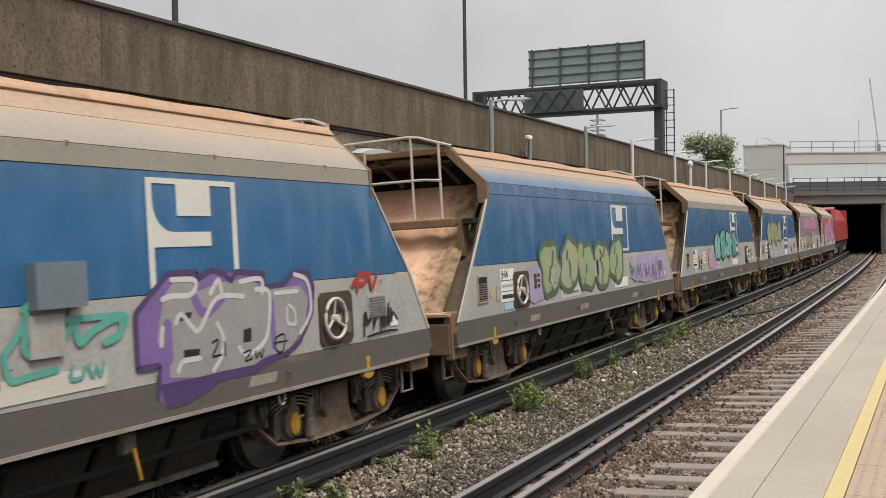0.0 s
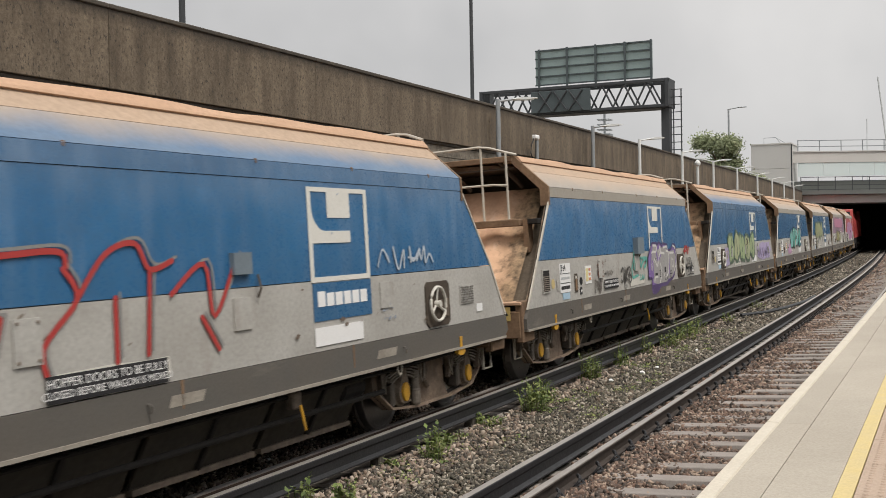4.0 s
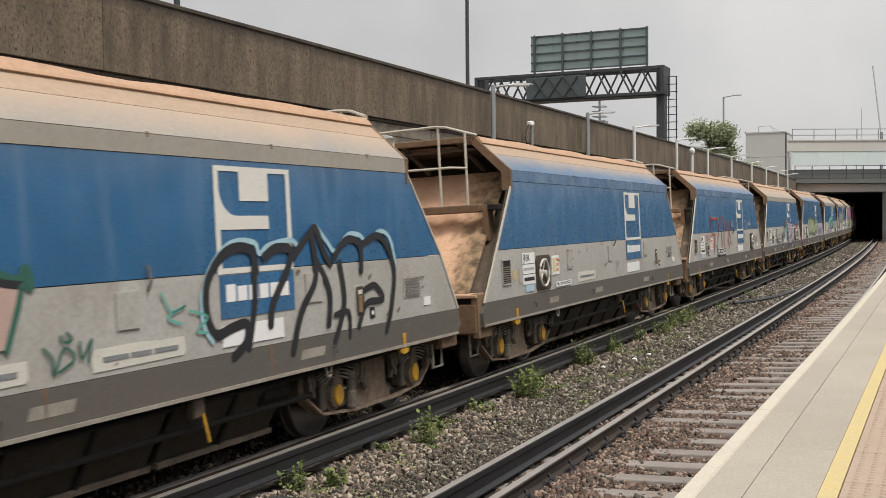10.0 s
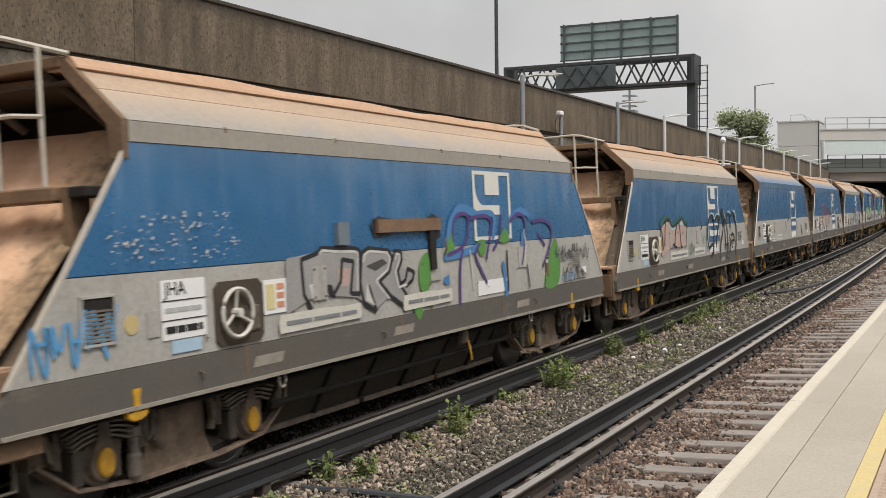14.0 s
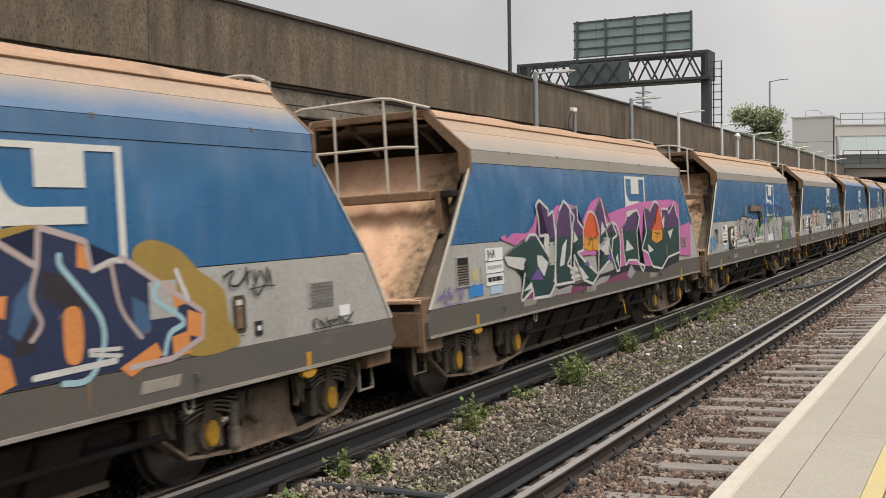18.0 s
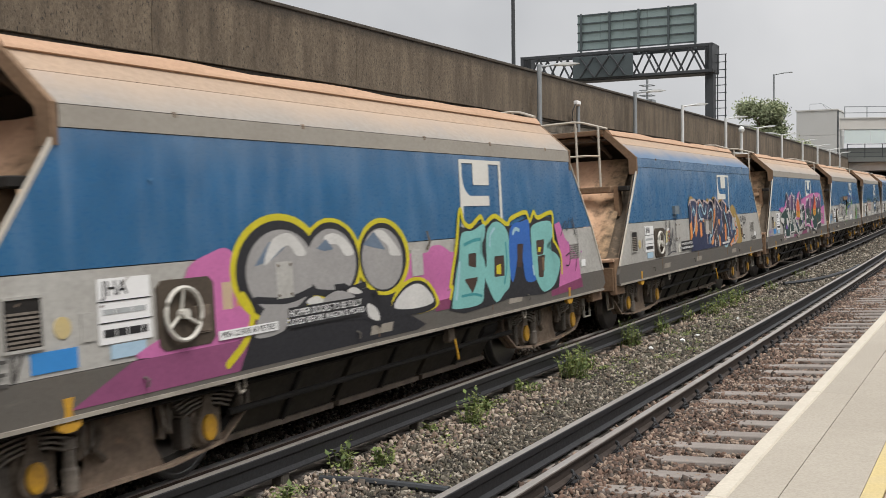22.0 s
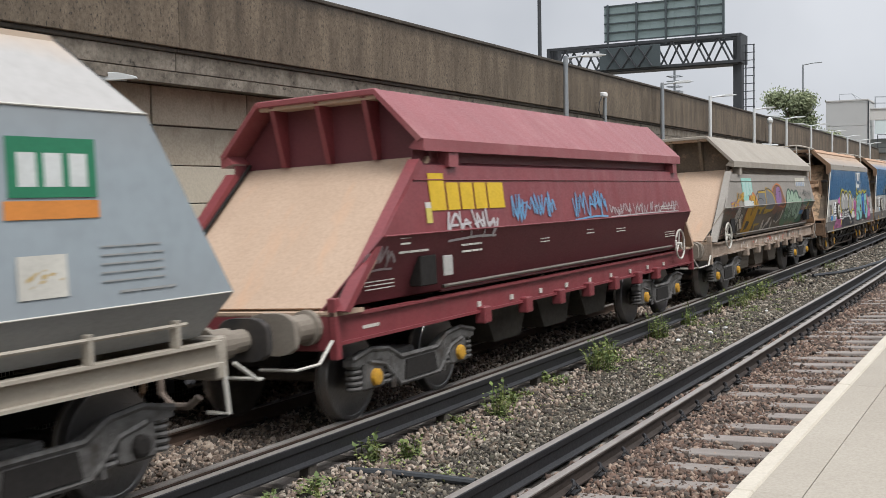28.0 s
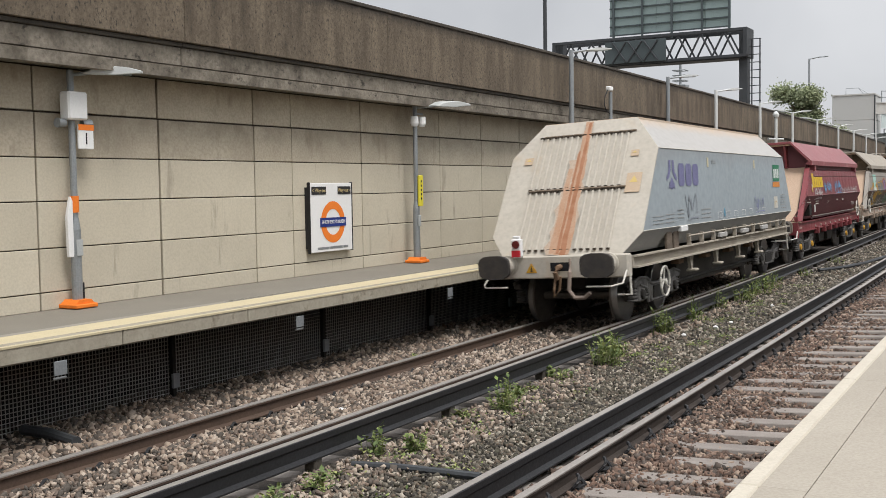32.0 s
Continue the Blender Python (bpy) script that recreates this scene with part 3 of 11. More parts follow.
# unseen wall added behind the eye; its height dims light under the train
structure(part("wall_station", sweep(PX, [(-7.3, -0.3), (-7.0, -0.3), (-7.0, 4.6), (-7.3, 4.6)]), M["tunnel"]), "added unseen wall behind the near platform that blocks low sky light", "wall")

# far platform: deck, coping with a lip, painted strips
F0 = Y_FAR + 1.438
WALL = 10.44
far = structure(part("platform_far", sweep(XS, [(WALL + 0.3, 0.70), (F0 + 0.5, 0.70), (F0 + 0.5, 0.905), (WALL + 0.3, 0.905)]), M["asphalt"]), "grey asphalt platform deck", "platform")
part("cream_strip", strip(XS, F0 + 0.66, F0 + 0.24, 0.7, 0.909), M["cream"], far, "worn cream painted strip")
part("tactile_strip", strip(XS, F0 + 0.80, F0 + 0.665, 0.7, 0.9085), M["tactile_far"], far, "ribbed grey warning strip")
ribs = bmesh.new()
for i in range(330):
    x = 10.5 + i * 0.08
    box(x, x + 0.04, F0 + 0.68 + dev(x), F0 + 0.79 + dev(x), 0.9, 0.914, 0, ribs)
tagged(part("ribs", ribs, M["tactile_far"], far), kind="stuff")
slab_row(far, "coping_stone", M["edge"], F0, F0 + 0.238, 0.912, -6, 78, 2.0, 0.008, 0.172, 0.01)
part("white_lip", strip(XS, F0 + 0.06, F0 - 0.004, 0.895, 0.9155), M["cream"], far, "worn cream painted lip")
for x in (3.3, 7.17, 11.0, 15.0, 19.0, 23.0):
    br = part("bracket_plate", box(-0.08, 0.08, F0 - 0.012, F0 - 0.002, 0.56, 0.70, 0.004), M["grey_steel"], far, "small galvanised plate", m=pose(x, dev(x), 0))
    part("bracket_foot", box(-0.09, 0.06, F0 - 0.02, F0, 0.53, 0.545), M["grey_steel"], br)
# backing wall coloured near-black in place of the shade below the platform
structure(part("under_wall", sweep(XS, [(9.95, -0.4), (10.2, -0.4), (10.2, 0.72), (9.95, 0.72)]), M["dark"]), "near-black wall standing for the shade under the far platform", "wall")
# wire mesh below the platform edge
wm = bmesh.new()
for i in range(420):
    x = 4.0 + i * 0.05
    box(x, x + 0.009, 9.44 + dev(x), 9.446 + dev(x), -0.26, 0.66, 0, wm)
for j in range(18):
    z = -0.24 + 0.05 * j
    strip(steps(4, 25, 3), 9.440, 9.434, z, z + 0.009, wm)
mesh_ob = structure(part("mesh_fence", wm, M["mesh"]), "galvanised wire mesh under the platform edge", "fence")
for x in (7.1, 9.9, 13.1, 16.3, 19.5):
    p = part("mesh_post", box(x - 0.03, x + 0.03, 9.38, 9.44, -0.26, 0.70, 0.004), M["under"], mesh_ob)
    part("clamp", box(x - 0.06, x + 0.05, 9.34, 9.38, -0.12, 0.06, 0.004), M["grey_steel"], p)

# panelled retaining wall
wall = structure(part("wall_back", sweep(XS, [(WALL + 0.06, -0.3), (WALL + 0.5, -0.3), (WALL + 0.5, 4.0), (WALL + 0.06, 4.0)]), M["joint"]), "retaining wall clad in beige concrete panels", "wall")
ROWS = (0.90, 1.12, 1.65, 2.215, 2.745, 3.285, 3.84)
COLS = [-7.4, -5.4, -3.4, -1.35, 0.68, 2.7, 4.75, 6.75, 8.80, 10.85, 12.87, 13.80, 15.80, 17.7, 18.63, 20.46, 22.4] + [24.4 + 2.02 * i for i in range(26)]
for i, (xa, xb) in enumerate(zip(COLS, COLS[1:])):
    first = None
    wide = 0.035 if abs(xa - 10.85) < 0.1 or (i - 5) % 4 == 3 else 0.014
    for j, (za, zb) in enumerate(zip(ROWS, ROWS[1:])):
        gz = 0.034 if j == 5 else 0.014
        xm = (xa + xb) / 2
        out = 0.012 * (j == 5) + 0.004 * noise.noise((xm, j * 1.7, 3))
        w = xb - xa - wide
        part("panel", box(-w / 2, w / 2, -0.06, 0.0, 0, zb - za - gz, 0.006), M["panel_under_deck"] if j >= 4 else M["panel"], wall, m=pose(xm, WALL + 0.06 + out + dev(xm), za + gz / 2, 0, 0, heading(xm)))

# elevated road: deck edge, ledge, parapet in cast lengths
deck = structure(part("road_deck", sweep(XS, [(9.97, 3.84), (26, 3.9), (26, 4.12), (10.2, 4.20), (9.97, 4.20)]), M["ledge"]), "concrete deck edge of an elevated road with moss stains", "deck")
part("drip_edge", sweep(XS, [(9.93, 3.80), (10.06, 3.80), (10.06, 3.95), (9.93, 3.95)]), M["ledge"], deck)
par = structure(part("parapet", sweep(XS, [(9.98, 4.12), (10.18, 4.12), (10.18, 5.30), (9.98, 5.30)]), M["joint"]), "tall weathered concrete road parapet with dark streaks", "parapet")
for i in range(26):
    xa = 0.71 - 15.12 + 5.04 * i
    xm = xa + 2.52
    m = pose(xm, dev(xm) - 0.0, 0, 0, 0, heading(xm))
    if i == 0:
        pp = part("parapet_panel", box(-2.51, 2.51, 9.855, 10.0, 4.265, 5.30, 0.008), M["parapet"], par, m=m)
        pc = part("parapet_cap", box(-2.512, 2.512, 9.83, 10.22, 5.302, 5.365, 0.012), M["cap"], par, m=m)
        pl = part("ledge_length", box(-2.51, 2.51, 9.90, 10.05, 4.205, 4.262, 0.01), M["cap"], par, m=m)
        pd = part("edge_panel", box(-2.51, 2.51, 9.935, 9.99, 3.96, 4.20, 0.008), M["ledge"], par, m=m)
    else:
        for o in (pp, pc, pl, pd):
            again(o, m)

# sleepers with their rail clips
sl = bmesh.new()
prism([(-0.14, -0.25), (0.14, -0.25), (0.115, -0.168), (-0.115, -0.168)], "y", -1.25, 1.25, sl, 0.008)
clip = bmesh.new()
tube([(0.085 * math.cos(a) * 1.2, 0.035 * math.sin(2 * a), 0.075 * math.sin(a)) for a in [math.pi * i / 8 for i in range(-1, 10)]], 0.015, 6, clip)
box(-0.07, 0.07, -0.03, 0.03, -0.03, -0.012, 0, clip)
first = None
bed = {}
for nm, yc, x0, n in (("near", Y_NEAR, -10.44, 202), ("far", Y_FAR, -10.48, 94)):
    bed[nm] = structure(empty("sleepers_" + nm), "concrete sleepers of the %s track half sunk in stone" % nm, "sleepers")
    for i in range(n):
        x = x0 + 0.62 * i + 0.008 * noise.noise((i * 1.3, yc, 0))
        m = pose(x, yc + dev(x), -0.004 * abs(noise.noise((i * 0.9, yc, 5))) - (0.075 if nm == "far" else 0), 0, 0, heading(x)) @ pose(0, 0, 0, -CANT)
        if first is None:
            first = part("sleeper", sl, M["sleeper"], bed[nm], m=m)
            cfirst = part("rail_clip", clip, M["black"], first, m=pose(0, 0.64, -0.12))
        else:
            o = again(first, m, bed[nm])
            again(cfirst, pose(0, 0.64, -0.12), o)
# insulators under the third rails
ins = None
for i in range(22):
    x = 5.2 + 2.5 * i
    for y, dz in ((Y_NEAR + 1.16, -LEAN * 1.16), (Y_FAR - 1.16, LEAN)):
        m = pose(x, y + dev(x), dz)
        if ins is None:
            ins = part("insulator", box(-0.06, 0.06, -0.06, 0.06, -0.25, -0.125, 0.012), M["cap"], bed["near"], "dark rail insulator", m=m)
        else:
            again(ins, m)


# ---- crushed stone ----
def stones(name, seed, areas, mat, label):
    rng = np.random.default_rng(seed)
    pts = []
    for x0, x1, y0, y1, per, size, z in areas:
        n = int((x1 - x0) * (y1 - y0) * per)
        x = rng.uniform(x0, x1, n)
        y = rng.uniform(y0, y1, n)
        d = np.maximum(0, x - BEND_X) ** 2 / (2 * BEND_R)
        hump = 0.025 * np.sin(x * 1.7 + y * 2.3) * np.sin(y * 3.1 - x * 0.6)
        pts.append(np.stack([x, y + d, z + hump + rng.uniform(-0.02, 0.018, n), size * np.minimum(rng.lognormal(0, 0.3, n), 1.5)], 1))
    p = np.concatenate(pts)
    n = len(p)
    cube = np.array([(a, b_, c) for a in (-1, 1) for b_ in (-1, 1) for c in (-1, 1)], float) * 0.5
    v = cube[None] * (1 + rng.uniform(-0.34, 0.3, (n, 8, 3)))
    v *= rng.uniform(0.6, 1.2, (n, 1, 3)) * np.array([1.45, 1.0, 0.55])
    q = rng.normal(size=(n, 4))
    q /= np.linalg.norm(q, axis=1)[:, None]
    w, a, b_, c = q.T
    R = np.stack([1 - 2 * (b_ * b_ + c * c), 2 * (a * b_ - c * w), 2 * (a * c + b_ * w), 2 * (a * b_ + c * w), 1 - 2 * (a * a + c * c), 2 * (b_ * c - a * w),
                  2 * (a * c - b_ * w), 2 * (b_ * c + a * w), 1 - 2 * (a * a + b_ * b_)], 1).reshape(n, 3, 3)
    v = np.einsum("nij,nkj->nki", R, v) * p[:, None, 3:4] + p[:, None, :3]
    faces = np.array([(0, 1, 3, 2), (4, 6, 7, 5), (0, 4, 5, 1), (2, 3, 7, 6), (0, 2, 6, 4), (1, 5, 7, 3)])
    f = (faces[None] + 8 * np.arange(n)[:, None, None]).reshape(-1, 4)
    me = bpy.data.meshes.new(name)
    me.vertices.add(8 * n)
    me.vertices.foreach_set("co", v.reshape(-1))
    me.loops.add(f.size)
    me.loops.foreach_set("vertex_index", f.reshape(-1).astype(np.int32))
    me.polygons.add(len(f))
    me.polygons.foreach_set("loop_start", np.arange(0, f.size, 4, dtype=np.int32))
    me.update(calc_edges=True)
    me.validate()
    me.materials.append(mat)
    return tagged(new(name, me), label, "ballast", kind="stuff")


def stone_material(name, tones):
    mt = material(name, (0.2, 0.17, 0.14), None, 0.95, fine=70, bump=0.25)
    n, l = mt.node_tree.nodes, mt.node_tree.links
    g = n.new("ShaderNodeNewGeometry")
    r = n.new("ShaderNodeValToRGB")
    r.color_ramp.interpolation = "CONSTANT"
    while len(r.color_ramp.elements) < len(tones):
        r.color_ramp.elements.new(0.5)
    for i, c in enumerate(tones):
        r.color_ramp.elements[i].position = i / len(tones)
        r.color_ramp.elements[i].color = (*c, 1)
    l.new(g.outputs["Random Per Island"], r.inputs[0])
    bs = n["Principled BSDF"]
    old = bs.inputs["Base Color"].links[0].from_socket
    mx = n.new("ShaderNodeMix")
    mx.data_type, mx.blend_type = "RGBA", "MIX"
    mx.inputs[0].default_value = 0.88
    l.new(old, mx.inputs[6])
    l.new(r.outputs[0], mx.inputs[7])
    l.new(mx.outputs[2], bs.inputs["Base Color"])
    return mt


M["stone_grey"] = stone_material("grey_ballast_stone", [(0.115, 0.10, 0.075), (0.040, 0.036, 0.029), (0.175, 0.155, 0.122), (0.07, 0.062, 0.046), (0.014, 0.013, 0.011), (0.125, 0.094, 0.067), (0.36, 0.32, 0.26), (0.055, 0.053, 0.036)])
M["stone_brown"] = stone_material("brown_ballast_stone", [(0.15, 0.09, 0.064), (0.075, 0.048, 0.036), (0.21, 0.14, 0.105), (0.035, 0.027, 0.022), (0.12, 0.078, 0.058), (0.33, 0.25, 0.19), (0.085, 0.066, 0.055)])
M["stone_pale"] = stone_material("pink_grey_ballast_stone", [(0.25, 0.19, 0.145), (0.14, 0.108, 0.086), (0.07, 0.06, 0.05), (0.35, 0.28, 0.215), (0.19, 0.137, 0.103), (0.09, 0.075, 0.062), (0.44, 0.365, 0.295)])
stones("ballast_between_tracks", 1, [(-8, 4, 4.0, 5.5, 300, 0.055, -0.225), (4, 15, 4.0, 5.62, 1650, 0.030, -0.222), (15, 28, 4.0, 5.6, 800, 0.040, -0.222), (28, 60, 4.0, 5.5, 220, 0.055, -0.225), (60, 115, 3.95, 5.5, 70, 0.08, -0.23)], M["stone_grey"], "grey crushed stone between the tracks")
stones("ballast_near_track", 2, [(-8, 4, 1.35, 3.33, 300, 0.06, -0.215), (4, 15, 1.35, 3.33, 1250, 0.034, -0.203), (15, 30, 1.3, 3.33, 600, 0.04, -0.203), (30, 60, 1.3, 3.33, 170, 0.06, -0.215), (60, 115, 0.9, 3.35, 60, 0.08, -0.22), (4, 20, 3.5, 3.75, 400, 0.045, -0.235)], M["stone_brown"], "reddish-brown crushed stone between the near rails")
stones("ballast_far_track", 3, [(-8, 5, 6.2, 7.5, 250, 0.06, -0.20), (5, 16, 6.2, 7.5, 900, 0.038, -0.20), (16, 30, 6.2, 7.5, 250, 0.065, -0.20), (5, 13, 4.85, 5.62, 420, 0.036, -0.2), (13, 18, 5.2, 5.62, 220, 0.036, -0.2), (16, 30, 5.3, 5.62, 120, 0.05, -0.195)], M["stone_pale"], "pink-grey crushed stone in the far track")
stones("ballast_under_platform", 4, [(-8, 5.5, 7.68, 9.42, 200, 0.065, -0.235), (5.5, 16, 7.68, 9.42, 640, 0.050, -0.235), (16, 26, 7.68, 9.42, 260, 0.07, -0.235)], M["stone_pale"], "pale crushed stone below the far platform")


# ---- things on the far platform ----
def lamp_head(parent, m, mat, k=1.0):
    b = bmesh.new()
    prism([(0, 0.0), (0.12, 0.035 * k), (0.30, 0.05 * k), (0.52, 0.045 * k), (0.72, 0.02 * k), (0.74, 0.0), (0.40, -0.015), (0.12, -0.02)], "y", -0.09 * k, 0.09 * k, b, 0.012)
    h = part("lamp_head", b, mat, parent, "pale flat lantern", m=m)
    part("lens", box(0.16, 0.62, -0.07, 0.07, -0.026, -0.016), M["glass"], h)
    return h


def platform_lamp(x, y, top, low, out=0.06):
    """The short type: flared base in an orange collar, slim upper pole."""
    root = tagged(empty("platform_lamp", pose(x, y, PLAT)), "slim grey platform lamp post on an orange base", "lamp post", "platform lamps")
    foot = bmesh.new()
    box(-0.17, 0.17, -0.17, 0.17, 0, 0.05, 0.01, foot)
    prism([(-0.15, 0.05), (0.15, 0.05), (0.09, 0.10), (-0.09, 0.10)], "y", -0.13, 0.13, foot)
    part("base_cover", foot, M["orange"], root, "bright orange base cover")
    part("lower_tube", tube([(0, 0, 0.08), (0, 0, low), (0, 0, low + 0.14)], [0.065, 0.065, 0.045], 14), M["grey_steel"], root, "thick grey lower tube")
    part("upper_tube", tube([(0, 0, low + 0.1), (0, 0, top - PLAT)], 0.042, 12), M["grey_steel"], root)
    part("door_box", box(-0.05, 0.05, -0.075, -0.06, low - 0.32, low - 0.12, 0.006), M["pole_label"], root)
    part("conduit", tube([(0.08, -0.02, 0.1), (0.08, -0.02, 0.3)], 0.012, 6), M["black"], root)
    part("arm", tube([(0, 0, top - PLAT - 0.06), (0.25, -0.04 - out, top - PLAT - 0.02)], 0.022, 8), M["grey_steel"], root)
    lamp_head(root, pose(0.10, -out, top - PLAT - 0.03, 6, -2, -28), M["lantern"], 1.7)
    return root


l1 = platform_lamp(9.24, 10.30, 3.80, 0.95)
sp = part("junction_box", box(-0.14, 0.16, -0.12, 0.05, 2.28, 2.62, 0.02), M["white"], l1, "cream equipment box")
part("speaker", turned([(-0.24, 0.06), (-0.12, 0.045)], "x", 12, at=(0, -0.02, 2.24)), M["grey_steel"], l1)
part("speaker", turned([(0.14, 0.045), (0.27, 0.06)], "x", 12, at=(0, -0.02, 2.24)), M["grey_steel"], l1)
sg = part("number_sign", box(0.03, 0.27, -0.08, -0.05, 1.93, 2.23, 0.008), M["white"], l1, "white sign with an orange top and black numeral")
part("orange_top", box(0.03, 0.27, -0.084, -0.081, 2.16, 2.23), M["orange"], sg)
words("1", M["black"], sg, pose(0.15, -0.083, 2.05) @ SIDE_ON, 0.2)
part("orange_band", turned([(1.16, 0.055), (1.36, 0.055)], "z", 12), M["orange"], l1, "orange band")
bag = bmesh.new()
prism([(-0.13, 0.62), (-0.05, 0.62), (-0.05, 1.30), (-0.08, 1.36), (-0.14, 1.1)], "y", -0.03, 0.02, bag, 0.006)
part("plastic_sheet", bag, M["white"], l1, "torn white plastic sheet")
l2 = platform_lamp(17.2, 10.17, 3.84, 1.0, 0.34)
part("yellow_notice", box(-0.03, 0.11, -0.09, -0.05, 1.05, 1.62, 0.006), M["label_bright"], l2, "long yellow notice")
bars(l2, M["black"], 0.02, 0.06, 1.15, 1.55, 5, -0.092, 2)
cm = part("camera_dome", turned([(-0.10, 0.05), (-0.05, 0.075), (0.08, 0.07)], "z", 12, at=(-0.10, -0.05, 2.62)), M["white"], l2, "white camera")
part("camera_dome", turned([(-0.10, 0.05), (-0.05, 0.075), (0.08, 0.07)], "z", 12, at=(0.12, -0.08, 2.62)), M["white"], l2)
part("bracket", tube([(-0.12, -0.05, 2.75), (0.14, -0.08, 2.75)], 0.02, 6), M["grey_steel"], l2)


def tall_lamp(x, y, top, double, mat):
    root = tagged(empty("platform_lamp", pose(x, y, PLAT)), "tall pale platform lamp post with a flat lantern", "lamp post", "platform lamps")
    part("tube", tube([(0, 0, 0), (0, 0, top - PLAT)], [0.075, 0.055], 12), mat, root)
    for d in ((1, -1) if double else (1,)):
        part("arm", tube([(0, 0, top - PLAT - 0.05), (0.35 * d, -0.25 * d, top - PLAT + 0.02)], 0.025, 8), mat, root)
        lamp_head(root, pose(0.30 * d, -0.21 * d, top - PLAT + 0.01, 0, -4, -35 + (180 if d < 0 else 0)), M["lantern"])
    return root


for i, x in enumerate((23.5, 31.1, 36.65, 43.6, 50.5, 57.4, 65.0, 72.0, 79.0, 86.0)):
    tall_lamp(x, 9.6 + dev(x), 5.44, i >= 4, M["grey_steel"] if i < 2 else M["white_pole"])
# camera post, loudspeaker post
cp = tagged(empty("camera_post", pose(26.2, 9.62 + dev(26.2), PLAT)), "grey post with a white security camera", "camera post")
part("tube", tube([(0, 0, 0), (0, 0, 3.75)], 0.05, 10), M["grey_steel"], cp)
part("camera_housing", box(-0.20, 0.06, -0.06, 0.06, 3.77, 3.88, 0.02), M["white"], cp, "white camera housing")
part("cable", tube([(-0.2, 0, 3.78), (-0.4, 0, 3.6), (-0.45, 0, 3.4), (-0.3, 0, 3.25), (-0.05, 0, 3.2)], 0.015, 6), M["black"], cp)
pp2 = tagged(empty("speaker_post", pose(47.0, 9.65 + dev(47.0), PLAT)), "white post with a ball top and two short arms", "post")
part("tube", tube([(0, 0, 0), (0, 0, 4.1)], 0.07, 10), M["white_pole"], pp2)
part("ball", turned([(4.08, 0.03), (4.14, 0.12), (4.24, 0.14), (4.34, 0.08), (4.38, 0.02)], "z", 12), M["white_pole"], pp2)
part("cross_arm", tube([(-0.55, 0.2, 3.2), (0.55, -0.2, 3.2)], 0.04, 8), M["white_pole"], pp2)

# station name sign on the wall
ns = tagged(empty("station_sign", pose(14.73, WALL - 0.04, 1.84)), "white station sign with an orange ring and blue bar", "sign")
bd = part("board", box(-0.60, 0.60, -0.05, 0.0, -0.57, 0.57, 0.01), M["white"], ns, "white enamel board")
part("frame_edge", box(-0.615, -0.60, -0.055, 0.0, -0.58, 0.58), M["black"], ns)
part("frame_edge", box(0.60, 0.615, -0.055, 0.0, -0.58, 0.58), M["black"], ns)
part("bracket", box(-0.62, -0.58, 0.0, 0.05, -0.5, 0.5), M["black"], ns)
ringb = bmesh.new()
n_ = 40
vi = [[ringb.verts.new((r * math.cos(2 * math.pi * i / n_), yy, r * math.sin(2 * math.pi * i / n_))) for i in range(n_)] for r, yy in ((0.215, -0.054), (0.345, -0.054))]
for i in range(n_):
    ringb.faces.new((vi[0][i], vi[0][(i + 1) % n_], vi[1][(i + 1) % n_], vi[1][i]))
part("ring", ringb, M["orange"], bd, "orange ring", m=pose(0.03, 0, -0.08))
part("name_bar", box(-0.34, 0.40, -0.062, -0.056, -0.155, -0.005), M["blue_sign"], bd, "dark blue name bar")
words("SHEPHERD'S BUSH", M["white"], bd, pose(0.03, -0.064, -0.08) @ SIDE_ON, 0.083, "white station name")
for x0, x1, tx in ((-0.56, -0.16, "< Way out"), (0.18, 0.56, "Way out >")):
    part("black_strip", box(x0, x1, -0.058, -0.052, 0.38, 0.51), M["black"], bd)
    words(tx, M["yellow"], bd, pose((x0 + x1) / 2, -0.060, 0.445) @ SIDE_ON, 0.085)
bars(bd, M["grey_steel"], -0.42, 0.46, -0.54, -0.47, 1, -0.052, 5)

# ---- the road above: tall lamp columns, gantry, sign ----
for x, y in ((13.7, 11.0), (25.35, 11.05)):
    c = tagged(empty("road_lamp", pose(x, y + dev(x), 4.1)), "tall thin dark grey road lighting column", "lamp column", "road lamps")
    part("column", tube([(0, 0, 0), (0, 0, 5.5), (0, 0, 9.5)], [0.055, 0.042, 0.032], 10), M["gantry"], c)
    part("arm", tube([(0, 0, 9.5), (0.2, 0.6, 9.75), (0.3, 1.4, 9.8)], 0.035, 8), M["gantry"], c)
    part("lantern", box(0.15, 0.45, 1.3, 2.0, 9.74, 9.86, 0.03), M["grey_steel"], c)
for x, y, h in ((83.0, 15.2, 7.2), (150.0, 18.0, 9.0), (160.0, 6.0, 8.2)):
    c = tagged(empty("road_lamp", pose(x, y + (dev(x) if x > 100 else 0), 4.1)), "distant grey road lighting column with a side arm", "lamp column", "road lamps")
    part("column", tube([(0, 0, 0), (0, 0, h)], 0.07, 8), M["grey_steel"], c)
    part("arm", tube([(0, 0, h - 0.02), (0.2, -0.7, h + 0.1), (0.3, -1.3, h + 0.12)], 0.05, 6), M["grey_steel"], c)

